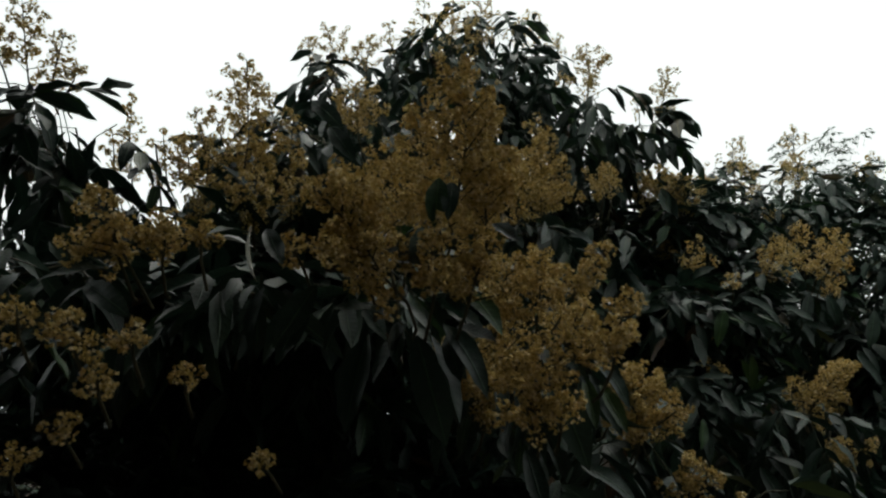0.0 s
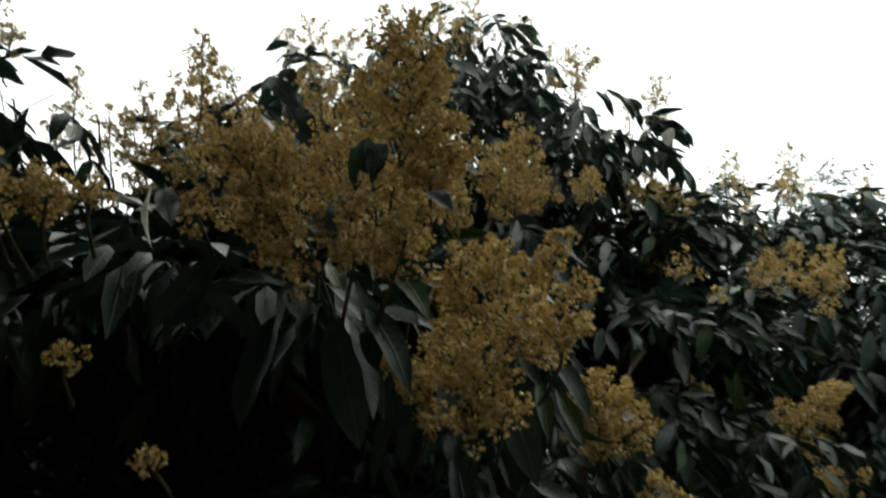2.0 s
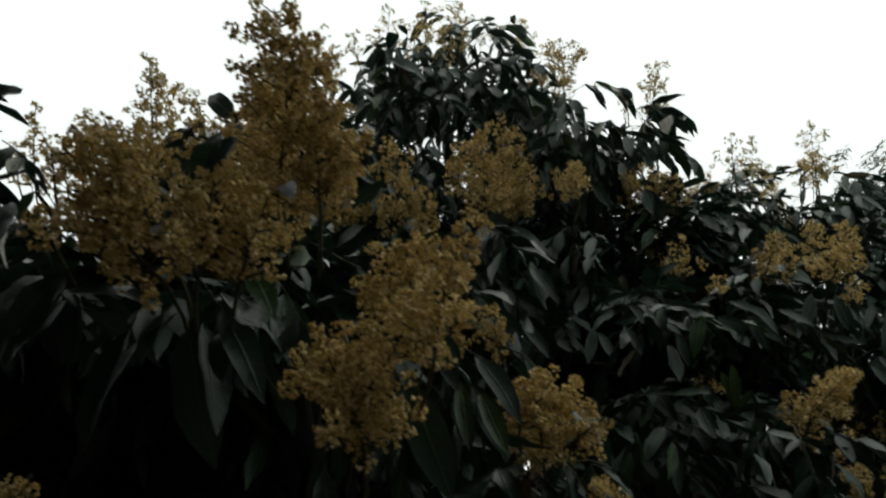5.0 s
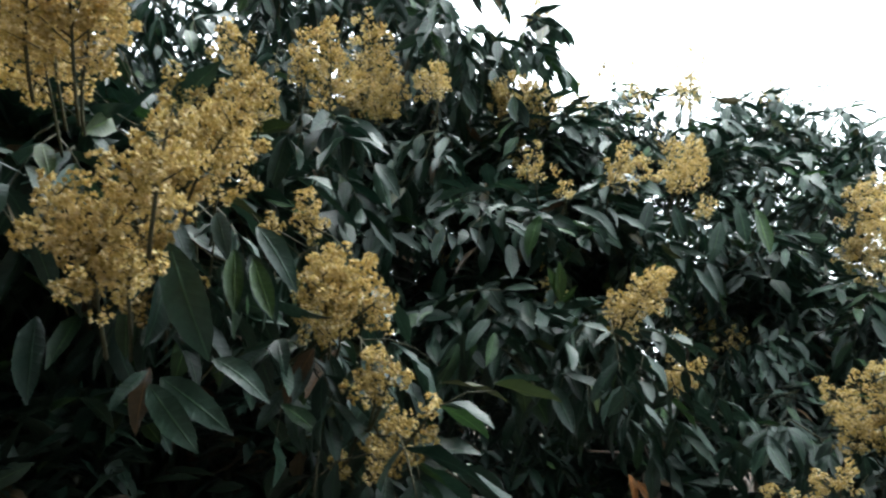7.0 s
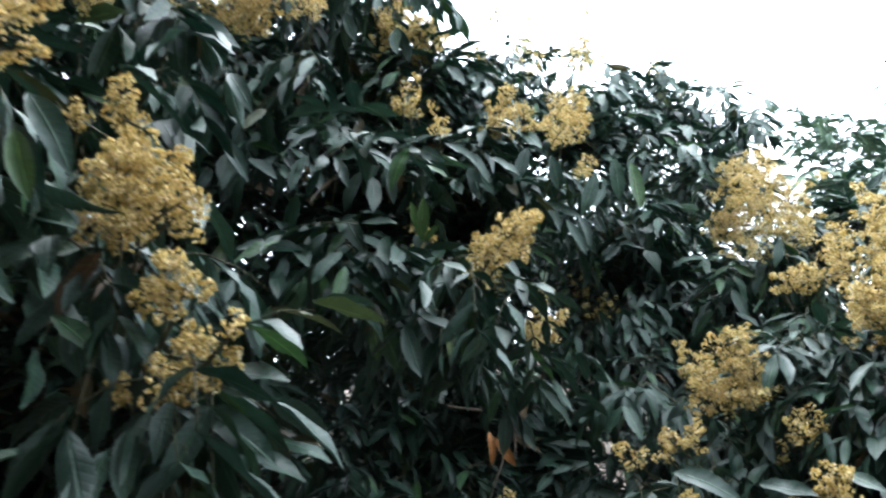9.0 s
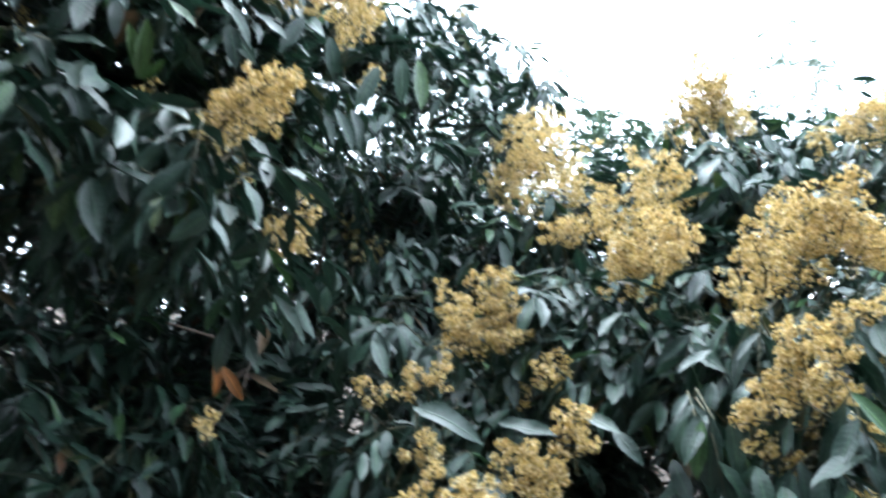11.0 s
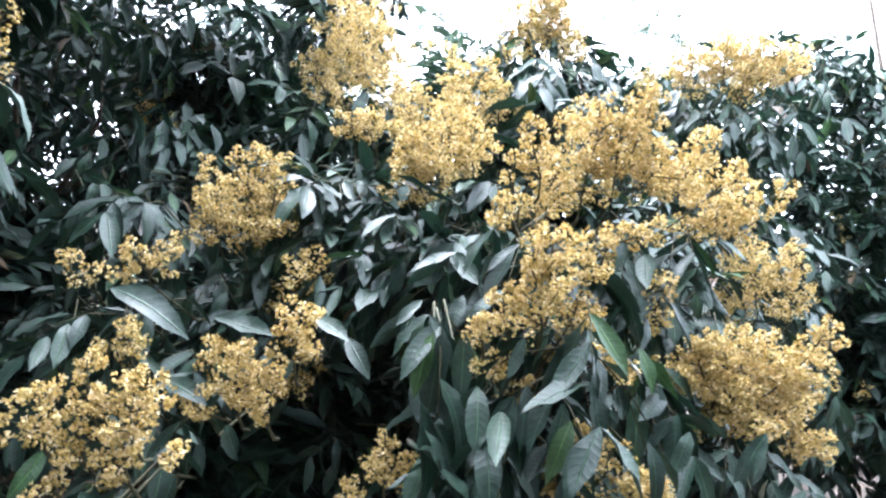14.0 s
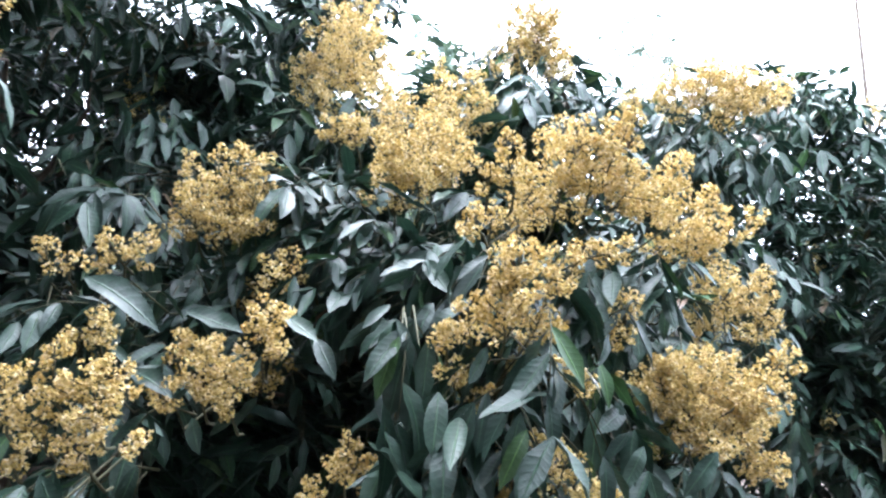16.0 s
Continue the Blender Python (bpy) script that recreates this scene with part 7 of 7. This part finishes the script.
D.spray(4.51, 2.18, 1.80, -0.33, -0.85, -0.41, 8, 0.13, 0.6, single=True)
D.spray(4.72, 1.86, 1.95, 0.02, -0.97, -0.26, 8, 0.13, 0.6, single=True)
D.spray(4.54, 2.03, 1.62, -0.85, -0.18, -0.49, 8, 0.13, 0.6, single=True)
D.spray(4.78, 1.81, 1.57, 0.02, -0.97, -0.26, 8, 0.13, 0.6, single=True)
D.spray(4.58, 2.02, 1.06, -0.14, -0.93, -0.33, 8, 0.13, 0.6, single=True)
D.spray(4.60, 1.88, 0.93, -0.14, -0.93, -0.33, 8, 0.13, 0.6, single=True)
D.spray(4.76, 1.73, 1.08, -0.33, -0.85, -0.41, 8, 0.13, 0.6, single=True)
D.spray(4.54, 2.28, 2.26, -0.79, -0.35, -0.51, 8, 0.13, 0.6, single=True)
D.spray(4.69, 2.14, 2.27, -0.33, -0.85, -0.41, 8, 0.13, 0.6, single=True)
D.spray(4.75, 1.95, 2.19, 0.02, -0.97, -0.26, 8, 0.13, 0.6, single=True)
D.spray(5.24, 2.32, 1.51, 0.34, -0.00, -0.94, 8, 0.13, 0.7)
D.spray(5.30, 2.33, 0.92, -0.35, 0.52, -0.78, 8, 0.13, 0.7)
D.spray(5.47, 2.13, 1.55, -0.07, 0.34, -0.94, 8, 0.13, 0.7)
D.spray(5.42, 2.30, 1.39, -0.34, 0.52, -0.79, 8, 0.13, 0.7)
D.spray(5.35, 2.32, 1.20, 0.32, 0.02, -0.95, 8, 0.13, 0.7)
D.spray(5.51, 2.12, 0.96, -0.36, 0.53, -0.77, 8, 0.13, 0.7)
D.spray(5.34, 1.91, 1.78, 0.71, -0.42, -0.57, 8, 0.13, 0.7)
D.spray(5.15, 2.02, 1.03, 0.73, -0.44, -0.52, 8, 0.13, 0.7)
D.spray(5.08, 2.28, 1.75, -0.02, 0.30, -0.95, 8, 0.13, 0.7)
D.spray(5.55, 2.05, 0.92, -0.41, 0.55, -0.73, 8, 0.13, 0.7)
D.spray(5.22, 2.16, 1.31, 0.63, -0.30, -0.72, 8, 0.13, 0.7)
D.spray(5.09, 2.10, 1.85, 0.72, -0.43, -0.55, 8, 0.13, 0.7)
D.spray(5.56, 2.20, 1.06, 0.52, -0.18, -0.84, 8, 0.13, 0.7)
D.spray(5.33, 1.96, 1.28, 0.74, -0.47, -0.48, 8, 0.13, 0.7)
D.spray(5.27, 2.01, 0.91, 0.72, -0.44, -0.53, 8, 0.13, 0.7)
D.spray(5.46, 1.92, 1.30, -0.30, 0.49, -0.82, 8, 0.13, 0.7)
D.spray(5.52, 2.00, 1.60, -0.31, 0.50, -0.81, 8, 0.13, 0.7)
D.spray(5.19, 2.39, 1.77, -0.26, 0.47, -0.85, 8, 0.13, 0.7)
D.spray(5.55, 1.92, 1.60, -0.00, 0.29, -0.96, 8, 0.13, 0.7)
D.spray(5.25, 2.06, 1.87, 0.75, -0.48, -0.46, 8, 0.13, 0.7)
D.crown(5.2, 2.5, 1.4, 1.35, 1.2, 1.55, 420, 0.03, leaf=0.13, gap=-0.3, under=0.9)
D.crown(5.6, 2.1, 0.9, 0.9, 1.0, 0.95, 150, leaf=0.2, low=0.12, inner=0.1, under=1.0, gap=-1.0)
D.finish()


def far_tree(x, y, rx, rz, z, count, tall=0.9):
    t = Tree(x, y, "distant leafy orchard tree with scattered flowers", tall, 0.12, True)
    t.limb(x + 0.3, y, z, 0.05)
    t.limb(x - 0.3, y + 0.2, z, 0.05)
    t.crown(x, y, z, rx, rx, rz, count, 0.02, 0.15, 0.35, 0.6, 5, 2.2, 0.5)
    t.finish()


def blocker_tree(x, y, rx, rz, z, count):
    """A dense tree added out of view to block sky light."""
    t = Tree(x, y - 0.6, "unseen dense tree added to block sky light", 1.4, 0.13, True)
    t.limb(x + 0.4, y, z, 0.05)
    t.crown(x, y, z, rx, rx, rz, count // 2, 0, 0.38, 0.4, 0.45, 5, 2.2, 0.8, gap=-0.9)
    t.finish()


# shrubs are added to hide far ground that renders brighter than its shade
def shrub(x, y):
    t = Tree(x, y, "low shrub added to hide the bright far ground", 0.3, 0.04, True)
    t.crown(x, y, 0.55, 1.3, 0.7, 0.6, 60, 0, 0.15, 0.1, 0.4, 6, 2.0, 1.0, gap=-0.5)
    t.finish()


# the row beyond, and unseen trees added behind the path to block light
far_tree(-3.4, 4.0, 1.3, 1.2, 1.1, 90)
far_tree(4.0, 4.6, 1.35, 1.6, 1.45, 220)
far_tree(6.8, 5.0, 1.5, 1.5, 1.6, 130)
far_tree(7.9, 2.2, 1.5, 1.5, 1.6, 120)
far_tree(7.0, -0.6, 1.5, 1.4, 1.5, 90)
blocker_tree(-1.7, -1.4, 2.0, 1.7, 2.7, 420)
blocker_tree(-3.9, -0.2, 1.6, 1.8, 2.2, 260)
blocker_tree(-0.4, -0.7, 2.4, 0.9, 3.7, 760)
blocker_tree(1.3, -3.0, 1.6, 1.5, 1.8, 300)
blocker_tree(4.6, -2.8, 1.7, 1.8, 2.0, 300)
blocker_tree(2.9, -2.1, 1.5, 1.6, 2.4, 280)
blocker_tree(5.6, -1.0, 1.2, 1.5, 1.9, 220)
shrub(0.2, 7.0)
shrub(2.2, 7.6)
shrub(4.4, 8.0)
shrub(-1.8, 6.6)
shrub(7.6, 1.0)
far_tree(-3.6, 1.2, 1.4, 1.7, 1.8, 100)


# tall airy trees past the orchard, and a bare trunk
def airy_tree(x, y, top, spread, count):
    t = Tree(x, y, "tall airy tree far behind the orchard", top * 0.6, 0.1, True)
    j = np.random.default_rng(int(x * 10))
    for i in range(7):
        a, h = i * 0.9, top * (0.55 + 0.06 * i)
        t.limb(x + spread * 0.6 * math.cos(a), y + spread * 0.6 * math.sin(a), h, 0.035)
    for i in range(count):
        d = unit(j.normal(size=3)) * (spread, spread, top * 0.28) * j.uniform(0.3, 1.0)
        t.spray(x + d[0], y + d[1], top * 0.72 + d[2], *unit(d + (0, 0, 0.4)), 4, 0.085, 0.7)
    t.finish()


airy_tree(6.3, 10.3, 5.7, 1.2, 420)
airy_tree(4.4, 9.2, 4.2, 0.9, 90)
airy_tree(8.2, 7.2, 4.9, 0.9, 110)
airy_tree(9.6, 6.6, 5.9, 1.0, 260)
airy_tree(11.0, 3.6, 4.4, 1.0, 110)


def bare_trunk():
    """A thin leaning trunk without leaves."""
    root = tagged(new("bare_tree"), "thin bare grey trunk leaning behind the orchard", "tree")
    line = [(12.0, 3.1, -0.1), (11.5, 3.4, 2.0), (10.9, 3.8, 4.2), (10.3, 4.3, 6.6)]
    part("trunk", tri_mesh("trunk", *tube(line, [0.05, 0.04, 0.03, 0.015], 8), BARK), root)
    part("branch", tri_mesh("branch", *tube([(10.95, 3.77, 4.0), (11.15, 3.8, 4.6), (11.25, 3.75, 5.3)], [0.025, 0.02, 0.008], 6), BARK), root)


bare_trunk()
